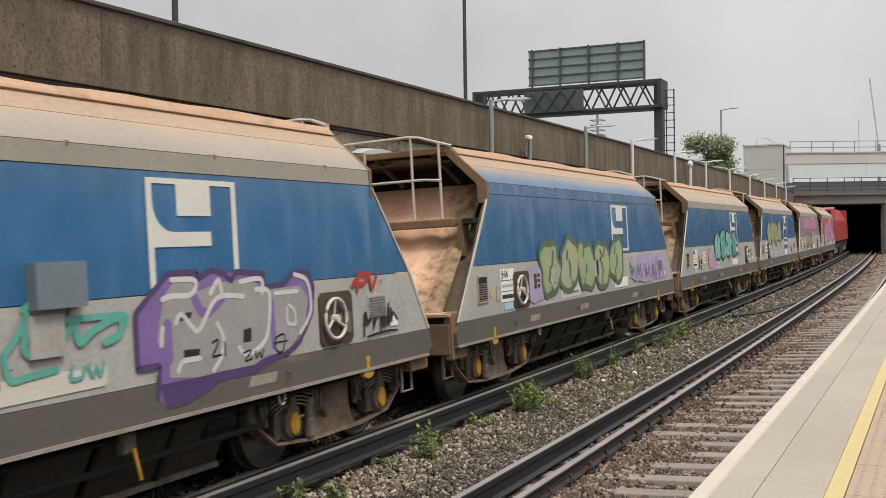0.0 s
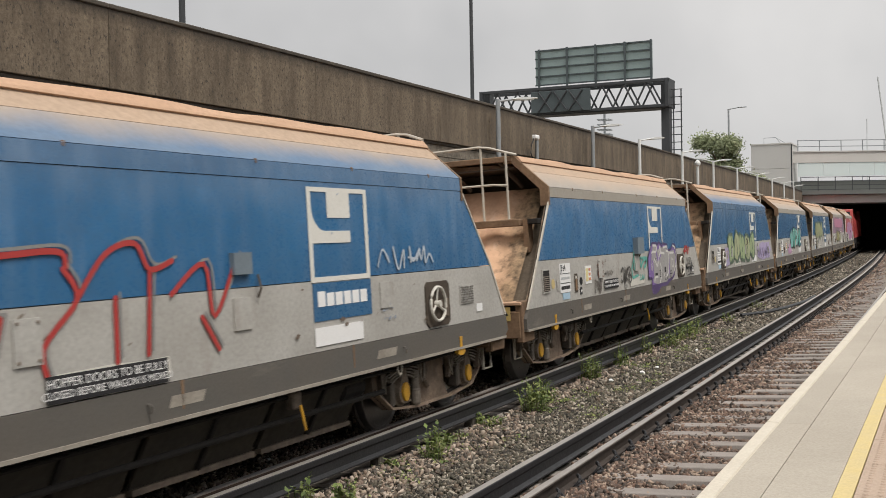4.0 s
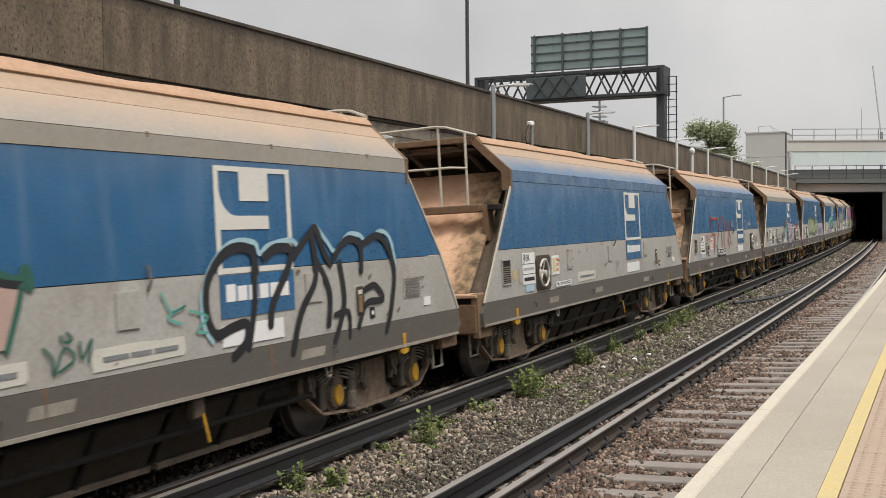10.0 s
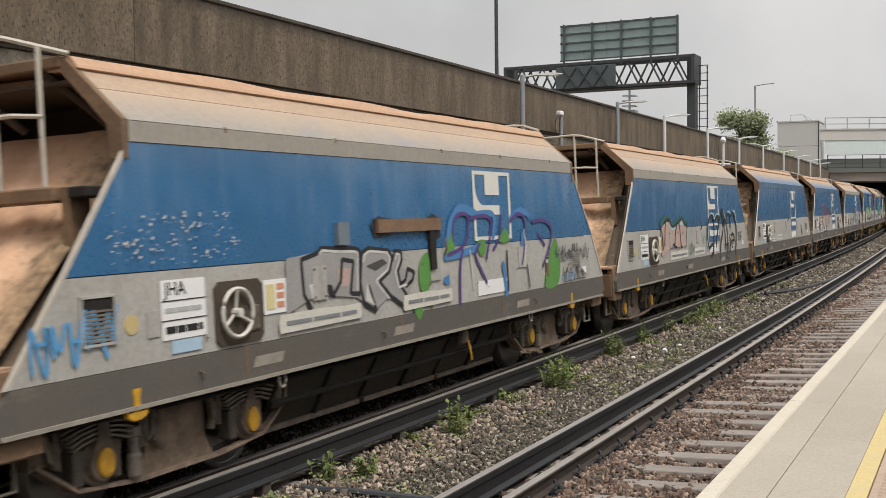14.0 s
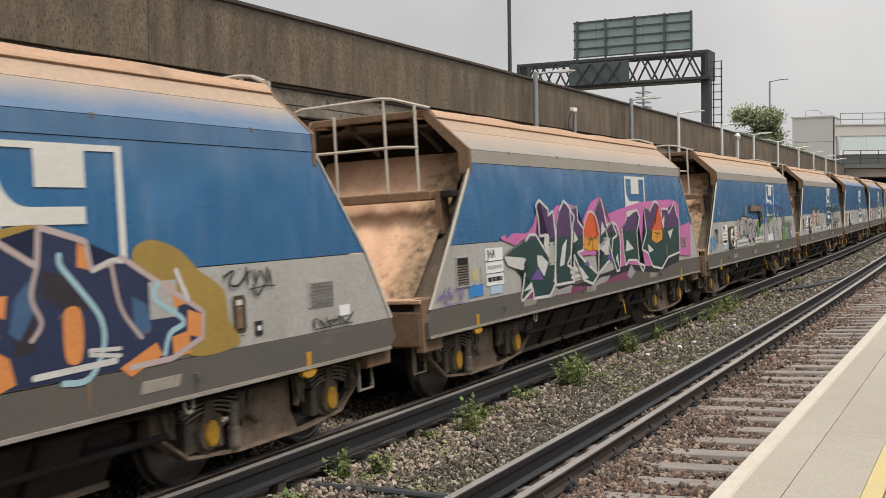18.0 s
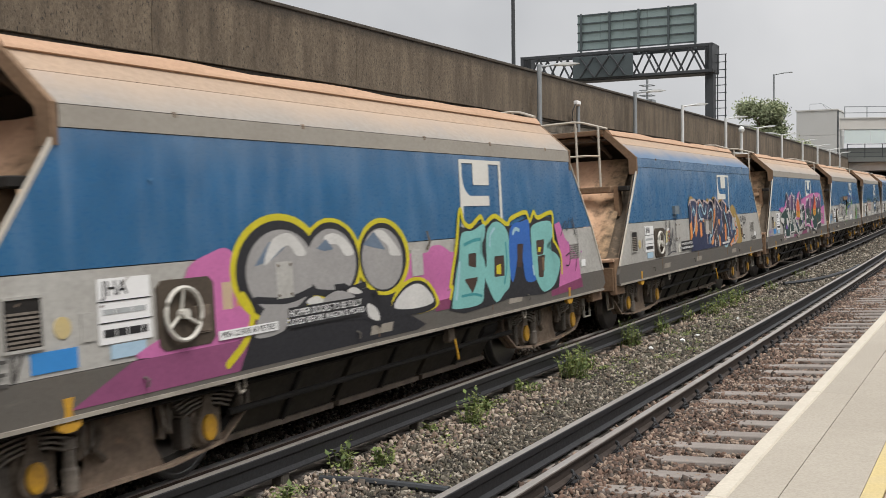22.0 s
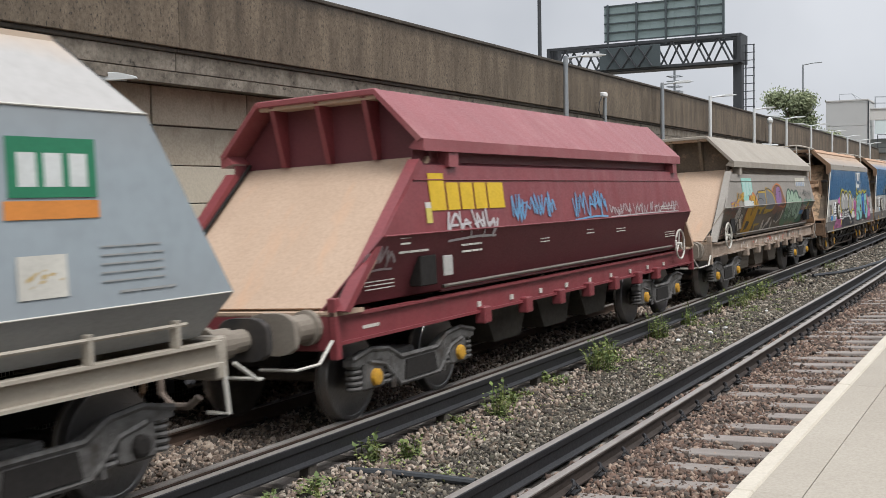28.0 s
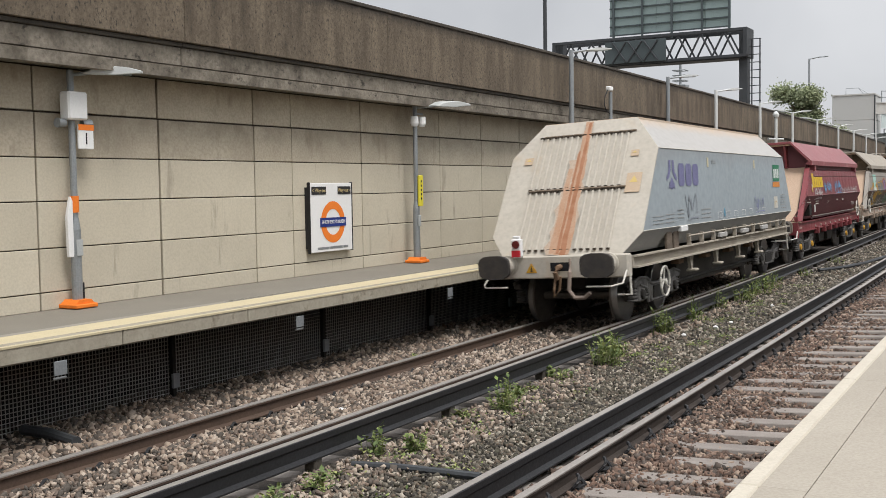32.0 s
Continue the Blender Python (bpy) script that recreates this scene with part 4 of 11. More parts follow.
GX = 48.5
gantry = tagged(empty("sign_gantry", pose(GX, 0, 0)), "dark steel truss gantry over the elevated road", "gantry")
for y0 in (11.45, 20.2):
    part("column", box(-0.25, 0.25, y0, y0 + 0.38, 4.0, 9.05, 0.02), M["gantry"], gantry, "box-section column")
for xx in (-0.55, 0.55):
    part("chord", box(xx - 0.07, xx + 0.07, 11.4, 20.6, 8.94, 9.08, 0.01), M["gantry"], gantry)
    part("chord", box(xx - 0.07, xx + 0.07, 11.4, 20.6, 7.80, 7.93, 0.01), M["gantry"], gantry)
    ys = steps(11.9, 20.2, 0.52)
    for i in range(len(ys) - 1):
        za, zb = (7.92, 8.95) if i % 2 == 0 else (8.95, 7.92)
        part("diagonal", tube([(xx, ys[i], za), (xx, ys[i + 1], zb)], 0.045, 6), M["gantry"], gantry)
part("end_post", box(-0.64, 0.64, 11.40, 11.56, 7.80, 9.08), M["gantry"], gantry)
part("end_post", box(-0.64, 0.64, 20.44, 20.60, 7.80, 9.08), M["gantry"], gantry)
part("walkway", box(-0.5, 0.5, 11.6, 20.4, 7.76, 7.80), M["gantry"], gantry)
lad = part("ladder", tube([(-0.1, 10.95, 5.0), (-0.1, 10.95, 8.6)], 0.03, 6), M["gantry"], gantry, "caged access ladder")
part("stile", tube([(-0.1, 11.3, 5.0), (-0.1, 11.3, 8.6)], 0.03, 6), M["gantry"], lad)
for z in steps(5.2, 8.6, 0.34):
    part("rung", tube([(-0.1, 10.9, z), (-0.1, 11.42, z)], 0.02, 5), M["gantry"], lad)
part("lower_sign", box(-0.75, -0.66, 15.0, 17.9, 7.86, 8.86, 0.01), M["gantry_panel"], gantry, "dark rear of a second sign")
for y in (15.7, 16.45, 17.2):
    part("sign_brace", tube([(-0.78, y - 0.33, 7.9), (-0.78, y + 0.33, 8.82)], 0.04, 5), M["gantry"], gantry)
    part("sign_brace", tube([(-0.78, y + 0.33, 7.9), (-0.78, y - 0.33, 8.82)], 0.04, 5), M["gantry"], gantry)
sb = tagged(empty("road_sign", pose(GX + 0.1, 0, 0)), "large green-grey back of a motorway sign on a gantry", "road sign")
for i in range(5):
    part("sheet", box(0, 0.05, 12.28 + 1.136 * i + 0.004, 12.28 + 1.136 * (i + 1) - 0.004, 9.25, 10.95), M["sign_back"], sb, "flat green-grey panel sheet")
for z in (9.27, 9.68, 10.1, 10.52, 10.91):
    part("stringer", box(-0.06, -0.002, 12.28, 17.96, z - 0.03, z + 0.03), M["gantry_panel"], sb)
for y in (12.32, 13.55, 14.95, 16.35, 17.75):
    part("upright", box(-0.14, -0.062, y - 0.045, y + 0.045, 8.95, 10.97), M["gantry_panel"], sb, "dark upright")
eq = tagged(empty("radar_mast", pose(52, 15.6, 4.1)), "thin grey mast with caged road equipment", "mast")
part("mast", tube([(0, 0, 0), (0, 0, 4.2)], 0.06, 8), M["grey_steel"], eq)
for z in (3.2, 3.45, 3.7):
    part("cage_ring", tube([(-0.3, -0.3, z), (0.3, -0.3, z), (0.3, 0.3, z), (-0.3, 0.3, z), (-0.3, -0.3, z)], 0.025, 5), M["grey_steel"], eq)
part("equipment_box", box(-0.3, 0.3, -0.35, 0.35, 2.75, 3.0, 0.02), M["grey_steel"], eq)

# ---- the bridge that closes the view ----
BR = pose(97, 11.9, 0, 0, 0, 28)     # its face runs from here to the right and away
bridge = tagged(empty("road_bridge", BR), "pale road bridge with glass screens and dark railings over the tracks", "bridge")
part("fascia", box(0, 0.4, -46, 0.6, 7.8, 8.75), M["bridge"], bridge, "concrete fascia beam")
part("fascia_lip", box(-0.08, 0.45, -46, 0.6, 8.70, 8.80), M["cladding"], bridge)
for i in range(20):
    y1 = -2.25 * i
    part("glass_screen", box(0.05, 0.10, y1 - 2.21, y1, 6.62, 7.78), M["glass"], bridge, "pale green glass screen")
for i in range(30):
    part("railing_post", box(-0.5, -0.44, -1.5 * i - 0.06, -1.5 * i, 5.35, 6.55), M["gantry"], bridge)
for z in (5.45, 5.82, 6.18, 6.52):
    part("railing_bar", box(-0.5, -0.44, -44, 0, z - 0.025, z + 0.025), M["gantry"], bridge)
part("walkway_beam", box(-0.7, 0.5, -46, 0.6, 5.02, 5.36), M["beam_dark"], bridge, "dark green-grey walkway beam")
part("soffit_beam", box(0.2, 1.4, -46, 6, 4.30, 4.98), M["bridge"], bridge, "weathered concrete soffit beam")
part("soffit_beam", box(2.4, 3.4, -46, 6, 4.20, 4.9), M["beam_dark"], bridge)
part("deck", box(0.3, 26, -46, 6, 4.95, 6.2), M["beam_dark"], bridge)
for i in range(24):
    part("parapet_rail_post", box(0.1, 0.16, -1.9 * i - 0.06, -1.9 * i, 8.8, 9.75), M["grey_steel"], bridge)
for z in (9.2, 9.72):
    part("parapet_rail", box(0.1, 0.16, -44, 0, z - 0.03, z + 0.03), M["grey_steel"], bridge)
part("abutment", box(0.5, 26, 0.6, 6, -0.3, 5.0), M["tunnel"], bridge, "abutment wall with the under-bridge shade in its colour")
part("abutment", box(0.5, 26, -24, -16, -0.3, 5.0), M["tunnel"], bridge, "abutment wall with the under-bridge shade in its colour")
# sheet added only to keep the space under the deck black
part("back_shade", box(25.6, 26, -16, -3.2, -0.3, 5.0), M["tunnel"], bridge)
part("pier", box(0.2, 1.2, -9.3, -8.5, -0.3, 4.4, 0.03), M["bridge"], bridge, "pale concrete pier")
lift = tagged(empty("lift_tower", pose(95.4, 12.3, 0)), "pale grey clad lift tower beside the bridge", "tower")
for i, (za, zb) in enumerate(((0, 2.9), (2.92, 5.0), (5.02, 7.28), (7.3, 9.35))):
    part("cladding", box(0, 4.2, 0, 3.3, za, zb, 0.01), M["cladding"], lift, "smooth grey cladding course")
part("roof_edge", box(-0.06, 4.26, -0.06, 3.36, 9.352, 9.46), M["bridge"], lift)
part("corner_trim", box(-0.02, 0.10, -0.10, -0.002, 5.3, 9.3), M["gantry"], lift)
for a, c in (((0.6, 1.0), (0.6, 2.6)),):
    part("roof_rail", tube([(0.6, 0.9, 9.46), (0.6, 1.3, 10.0), (0.6, 2.3, 10.0), (0.6, 2.3, 9.46)], 0.03, 6), M["grey_steel"], lift)
    part("roof_rail", tube([(0.6, 1.3, 10.0), (0.6, 0.5, 9.46)], 0.03, 6), M["grey_steel"], lift)

# ---- tree behind the parapet ----
def tree(x, y, z0, h, w, seed, leaves):
    rnd = random.Random(seed)
    root = tagged(empty("tree", pose(x, y, z0)), "broad green tree in leaf behind the road parapet", "tree")
    b = bmesh.new()
    tube([(0, 0, 0), (0.1, 0, h * 0.3), (0, 0.1, h * 0.55), (0.1, 0, h * 0.85)], [0.28, 0.22, 0.15, 0.05], 8, b)
    tips = []
    for i in range(16):
        a = rnd.uniform(0, 6.28)
        zz = h * rnd.uniform(0.3, 0.75)
        r = w * rnd.uniform(0.5, 0.95)
        tip = (r * math.cos(a), r * math.sin(a), min(h * 0.97, zz + h * rnd.uniform(0.12, 0.3)))
        tube([(0.05, 0.05, zz), (0.5 * tip[0], 0.5 * tip[1], zz + 0.6 * (tip[2] - zz)), tip], [0.09, 0.06, 0.02], 5, b)
        tips.append(tip)
    part("trunk", b, M["bark"], root, "brown trunk and limbs")
    tips += [(0, 0, h * 0.95), (0.2, -0.3, h * 0.85)]
    v, f = [], []
    for i in range(leaves):
        t = rnd.choice(tips)
        d = Vector((rnd.gauss(0, 1), rnd.gauss(0, 1), rnd.gauss(0, 0.8)))
        p = Vector(t) + d * (w * 0.23)
        u = Vector((rnd.gauss(0, 1), rnd.gauss(0, 1), rnd.gauss(0, 1))).normalized()
        s = u.orthogonal().normalized()
        l = rnd.uniform(0.11, 0.22)
        k = len(v)
        v += [p, p + u * l * 0.5 + s * l * 0.35, p + u * l, p + u * l * 0.5 - s * l * 0.35]
        f.append((k, k + 1, k + 2, k + 3))
    me = bpy.data.meshes.new("crown")
    me.from_pydata(v, [], f)
    me.materials.append(M["leaf"])
    cr = new("crown", me)
    cr.parent = root
    tagged(cr, "uneven leafy crown with gaps", kind="stuff")
    return root


def leaf_material(name, tones):
    mt = stone_material(name, tones)
    mt.node_tree.nodes["Principled BSDF"].inputs["Roughness"].default_value = 0.6
    return mt


M["leaf"] = leaf_material("tree_leaf", [(0.22, 0.26, 0.14), (0.27, 0.31, 0.165), (0.17, 0.21, 0.115), (0.32, 0.345, 0.20), (0.22, 0.265, 0.145)])
M["weed_leaf"] = leaf_material("weed_leaf", [(0.15, 0.215, 0.055), (0.22, 0.275, 0.08), (0.10, 0.15, 0.045), (0.30, 0.32, 0.11), (0.165, 0.21, 0.06)])
tree(75.7, 14.55, 2.5, 5.9, 1.45, 5, 22000)
tree(86, 14.0, 2.5, 3.9, 1.0, 6, 4000)
tree(140, 22.0, -0.2, 5.0, 3.0, 7, 1500)

# ---- far crane ----
cr = tagged(empty("tower_crane", pose(420, 20.7, 0)), "distant thin grey construction crane", "crane")
part("jib", tube([(0, 0, 30), (0, 3.0, 56)], 0.28, 5), M["lantern"], cr)
part("mast", tube([(0, 0, 0), (0, 0, 32)], 0.6, 5), M["grey_steel"], cr)
cr2 = tagged(empty("tower_crane", pose(420, 27.5, 0)), "distant thin grey construction crane", "crane")
part("mast", tube([(0, 0, 0), (0, 0, 41)], 0.16, 5), M["lantern"], cr2)


# ---- weeds, pipes and litter between the tracks ----
def weed(x, y, h, w, n, seed, z=-0.21):
    rnd = random.Random(seed)
    root = tagged(empty("weed", pose(x, y + dev(x), z)), "small green leafy weed growing in the ballast", "weed", "weeds along the track")
    st = bmesh.new()
    v, f = [], []
    for i in range(n):
        a, r = rnd.uniform(0, 6.28), w * math.sqrt(rnd.random())
        base = Vector((r * 0.8 * math.cos(a), r * 0.8 * math.sin(a), 0))
        hh = 1.25 * h * rnd.uniform(0.45, 1.0) * (1 - 0.4 * r / w)
        tip = base + Vector((0.25 * r * math.cos(a) + rnd.gauss(0, 0.02), 0.25 * r * math.sin(a) + rnd.gauss(0, 0.02), hh))
        tube([base, (base + tip) / 2 + Vector((rnd.gauss(0, 0.01), rnd.gauss(0, 0.01), 0)), tip], [0.005, 0.004, 0.002], 4, st)
        for j in range(8):
            t = 0.15 + 0.85 * j / 7
            p = base.lerp(tip, t)
            u = Vector((rnd.gauss(0, 1), rnd.gauss(0, 1), rnd.uniform(-0.1, 0.9))).normalized()
            s = u.cross(Vector((0, 0, 1))).normalized()
            l = rnd.uniform(0.036, 0.085)
            k = len(v)
            v += [p, p + u * l * 0.5 + s * l * 0.3, p + u * l, p + u * l * 0.5 - s * l * 0.3]
            f.append((k, k + 1, k + 2, k + 3))
    tagged(part("stem", st, M["weed_leaf"], root), kind="stuff")
    me = bpy.data.meshes.new("foliage")
    me.from_pydata(v, [], f)
    me.materials.append(M["weed_leaf"])
    lv = new("foliage", me)
    lv.parent = root
    tagged(lv, "loose green leaves", kind="stuff")


for i, (x, y, h, w, n) in enumerate(((10.75, 5.25, 0.40, 0.16, 26), (14.2, 5.35, 0.45, 0.26, 46), (14.9, 5.45, 0.38, 0.2, 24), (17.4, 5.55, 0.5, 0.22, 40), (19.4, 5.55, 0.42, 0.2, 24),
                                     (21.2, 5.6, 0.40, 0.25, 24), (22.8, 5.5, 0.42, 0.35, 44), (24.3, 5.5, 0.45, 0.4, 50), (25.7, 5.5, 0.42, 0.3, 34), (8.45, 5.5, 0.26, 0.14, 16),
                                     (8.75, 5.2, 0.22, 0.12, 14), (12.8, 5.45, 0.20, 0.2, 20), (11.6, 5.5, 0.14, 0.18, 14), (7.2, 5.25, 0.16, 0.16, 14), (6.6, 5.3, 0.22, 0.1, 10), (10.2, 5.45, 0.12, 0.14, 12),
                                     (29.0, 5.3, 0.3, 0.2, 14), (34.0, 5.3, 0.3, 0.25, 14), (13.4, 8.0, 0.1, 0.06, 5))):
    weed(x, y, h, w, n, 40 + i)
rnd = random.Random(77)
v, f = [], []
for i in range(70):
    cx, cy, r = rnd.uniform(6.5, 27), rnd.choice((rnd.uniform(4.9, 5.5), rnd.uniform(4.4, 5.5))), rnd.uniform(0.08, 0.28)
    for _ in range(int(260 * r)):
        a, d = rnd.uniform(0, 6.28), r * abs(rnd.gauss(0, 0.6))
        x, y, l = cx + 1.5 * d * math.cos(a), cy + d * math.sin(a), rnd.uniform(0.018, 0.045)
        p = Vector((x, y + dev(x), -0.205 + rnd.uniform(0, 0.03)))
        u = Vector((rnd.gauss(0, 1), rnd.gauss(0, 1), rnd.uniform(0.1, 1.0))).normalized() * l
        q = u.cross(Vector((0, 0, 1))).normalized() * l * 0.35
        k = len(v)
        v += [p, p + u * 0.5 + q, p + u, p + u * 0.5 - q]
        f.append((k, k + 1, k + 2, k + 3))
me = bpy.data.meshes.new("low_weed")
me.from_pydata(v, [], f)
me.materials.append(M["weed_leaf"])
tagged(new("low_weed", me), "sparse low green weeds and moss among the stones", "weeds", kind="stuff")
pipe = tagged(part("cable_pipe", tube([(8.0, 5.45, -0.19), (8.04, 5.0, -0.17), (8.08, 4.6, -0.175), (8.12, 4.2, -0.18)], 0.035, 8), M["gantry"], None), "grey cable duct lying across the ballast", "cable duct", "cable ducts")
tagged(part("cable_pipe", tube([(7.6, 9.35, -0.17), (7.56, 8.9, -0.16), (7.5, 8.45, -0.19)], 0.06, 10), M["gantry"], None), "grey plastic pipe end on the ballast", "pipe", "cable ducts")
tagged(part("track_cable", tube([(31, 5.4, -0.16), (32, 4.9, -0.14), (34, 4.6, -0.15), (37, 4.4, -0.16), (40, 4.4, -0.17)], 0.05, 6), M["gantry"], None), "dark cable looped over the ballast", "cable")
rnd = random.Random(12)
for i, (x, y) in enumerate(((18.28, 4.86), (9.89, 6.86), (19.1, 4.8), (17.2, 5.1), (22.0, 4.7))):
    b = bmesh.new()
    bmesh.ops.create_icosphere(b, subdivisions=1, radius=0.055 if i < 2 else 0.035)
    for q in b.verts:
        q.co = Vector((q.co.x * 1.3, q.co.y, q.co.z * 0.7)) * rnd.uniform(0.75, 1.2)
    tagged(part("litter", b, M["white"], None, m=pose(x, y + dev(x), -0.17, 0, 0, 40 * i)), "crumpled white scrap of litter on the stones", "litter", "litter on the track")

# ---- the train: shared pieces ----
TRAIN = []
HW = 1.35                            # half the width of a wagon body


def wheelset(root, x, tread=True):
    """Two wheels on an axle, and the turned faces that show."""
    for s in (1, -1):
        w = part("wheel", turned([(s * 0.66, 0.43), (s * 0.67, 0.47), (s * 0.695, 0.47), (s * 0.70, 0.445), (s * 0.79, 0.44), (s * 0.795, 0.40),
                                  (s * 0.765, 0.36), (s * 0.745, 0.20), (s * 0.79, 0.13), (s * 0.83, 0.12)], "y", 28), M["wheel"], root, m=pose(x, 0, 0.44))
        part("tyre", turned([(s * 0.7955, 0.395), (s * 0.799, 0.40), (s * 0.799, 0.436), (s * 0.792, 0.4405), (s * 0.70, 0.4455), (s * 0.70, 0.42)], "y", 28), M["tread"], w)
    part("axle", turned([(-0.9, 0.07), (0.9, 0.07)], "y", 10), M["wheel"], root, m=pose(x, 0, 0.44))


def spring_bogie(root, xc, mat, cap):
    """A plate-frame bogie with leaf springs, seen on the JHA type."""
    fr = part("bogie_frame", box(-0.25, 0.25, -0.95, 0.95, 0.45, 0.72, 0.02), mat, root, m=pose(xc, 0, 0))
    for s in (-1, 1):
        near = s < 0
        lo, hi = min(s * 0.97, s * 1.03), max(s * 0.97, s * 1.03)
        part("side_plate", prism([(-0.46, 0.22), (0.46, 0.22), (0.36, 0.40), (0.34, 0.84), (-0.34, 0.84), (-0.36, 0.40)], "y", s * 0.98, s * 1.02), M["bogie_rust"], fr, "rusty pressed side plate")
        flange = [(-1.50, 0.52), (-1.12, 0.26), (-0.50, 0.20), (0.50, 0.20), (1.12, 0.26), (1.50, 0.52)]
        part("bottom_flange", prism(flange + [(a, c + 0.028) for a, c in flange[::-1]], "y", s * 0.93, s * 1.08), M["bogie_rust"], fr, "dusty bottom flange")
        # web and chord are near-black, standing for shade between the springs
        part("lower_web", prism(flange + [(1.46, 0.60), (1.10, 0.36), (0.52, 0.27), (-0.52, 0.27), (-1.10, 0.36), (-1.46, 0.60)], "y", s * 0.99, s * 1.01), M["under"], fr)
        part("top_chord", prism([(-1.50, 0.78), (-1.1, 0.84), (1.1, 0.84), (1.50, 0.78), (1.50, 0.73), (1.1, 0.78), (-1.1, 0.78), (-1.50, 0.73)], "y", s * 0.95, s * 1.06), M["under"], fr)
        for e in (-1, 1):
            part("end_plate", prism([(e * 1.36, 0.50), (e * 1.52, 0.52), (e * 1.53, 0.70), (e * 1.46, 0.80), (e * 1.38, 0.80)], "y", s * 0.96, s * 1.03), M["bogie_rust"], fr)
            part("end_rib", box(min(e * 1.50, e * 1.535), max(e * 1.50, e * 1.535), lo - 0.03, hi + 0.03, 0.50, 0.78), M["grime"], fr)
        for w in (-0.89, 0.89):
            ab = part("axlebox", turned([(s * 0.86, 0.19), (s * 0.95, 0.19), (s * 0.955, 0.165), (s * 1.02, 0.165), (s * 1.025, 0.178), (s * 1.06, 0.178), (s * 1.065, 0.15), (s * 1.12, 0.135)], "y", 16), mat, fr, m=pose(w, 0, 0.44))
            part("cap", turned([(s * 1.115, 0.092), (s * 1.145, 0.09), (s * 1.152, 0.07)], "y", 16), cap, ab, "yellow painted axle cap", m=Matrix.Diagonal((0.9, 1, 1.2, 1)))
            part("guide", box(-0.27, -0.17, min(s * 0.95, s * 1.09), max(s * 0.95, s * 1.09), -0.14, 0.12, 0.015), M["wheel"], ab)
            part("guide", box(0.17, 0.25, min(s * 0.95, s * 1.05), max(s * 0.95, s * 1.05), -0.16, 0.14, 0.015), mat, ab)
            sp = bmesh.new()
            for i in range(5):
                half = 0.40 - 0.03 * i
                z = 0.335 - 0.034 * i
                pts = [(half * t, z - 0.06 * t * t) for t in (-1, -0.6, -0.2, 0.2, 0.6, 1)]
                prism(pts + [(a, c - 0.017) for a, c in pts[::-1]], "y", s * 1.00, s * 1.11, sp)
            part("leaf_spring", sp, M["spring"], ab, "stack of five steel leaves")
            part("spring_strap", prism([(-0.05, 0.40), (0.05, 0.40), (0.055, 0.20), (0.10, 0.10), (-0.10, 0.10), (-0.055, 0.20)], "y", s * 0.99, s * 1.125), mat, ab)
            for e in (-1, 1):
                part("shackle", prism([(e * 0.43 - 0.05, 0.30), (e * 0.43 + 0.04, 0.36), (e * 0.50, 0.20), (e * 0.47, 0.05), (e * 0.40, 0.02), (e * 0.40, 0.18)], "y", s * 1.02, s * 1.10), mat, ab)
                if near:
                    part("hanger_link", tube([(e * 0.48, -1.11, 0.36), (e * 0.54, -1.115, 0.28), (e * 0.52, -1.12, 0.12), (e * 0.46, -1.115, 0.06), (e * 0.43, -1.11, 0.16), (e * 0.48, -1.11, 0.36)], 0.014, 5), M["spring"], ab)
        if near:
            part("damper", turned([(0.24, 0.045), (0.27, 0.06), (0.42, 0.06), (0.44, 0.045), (0.56, 0.045), (0.57, 0.058), (0.64, 0.055)], "z", 12, at=(-0.55, -1.08, 0)), M["spring"], fr, "grey damper cylinder")
            part("brake_hanger", tube([(-0.30, -1.06, 0.80), (-0.26, -1.08, 0.62), (-0.32, -1.08, 0.50), (-0.22, -1.07, 0.42)], 0.035, 6), mat, fr)
            part("brake_hanger", tube([(0.36, -1.06, 0.78), (0.42, -1.08, 0.58), (0.36, -1.08, 0.45)], 0.035, 6), mat, fr)
            part("bogie_pipe", tube([(-1.3, -1.10, 0.86), (-0.7, -1.12, 0.90), (-0.2, -1.11, 0.84), (0.3, -1.12, 0.88), (0.9, -1.11, 0.90), (1.35, -1.08, 0.86)], 0.02, 6), M["rust"], fr)
    wheelset(root, xc - 0.89)
    wheelset(root, xc + 0.89)


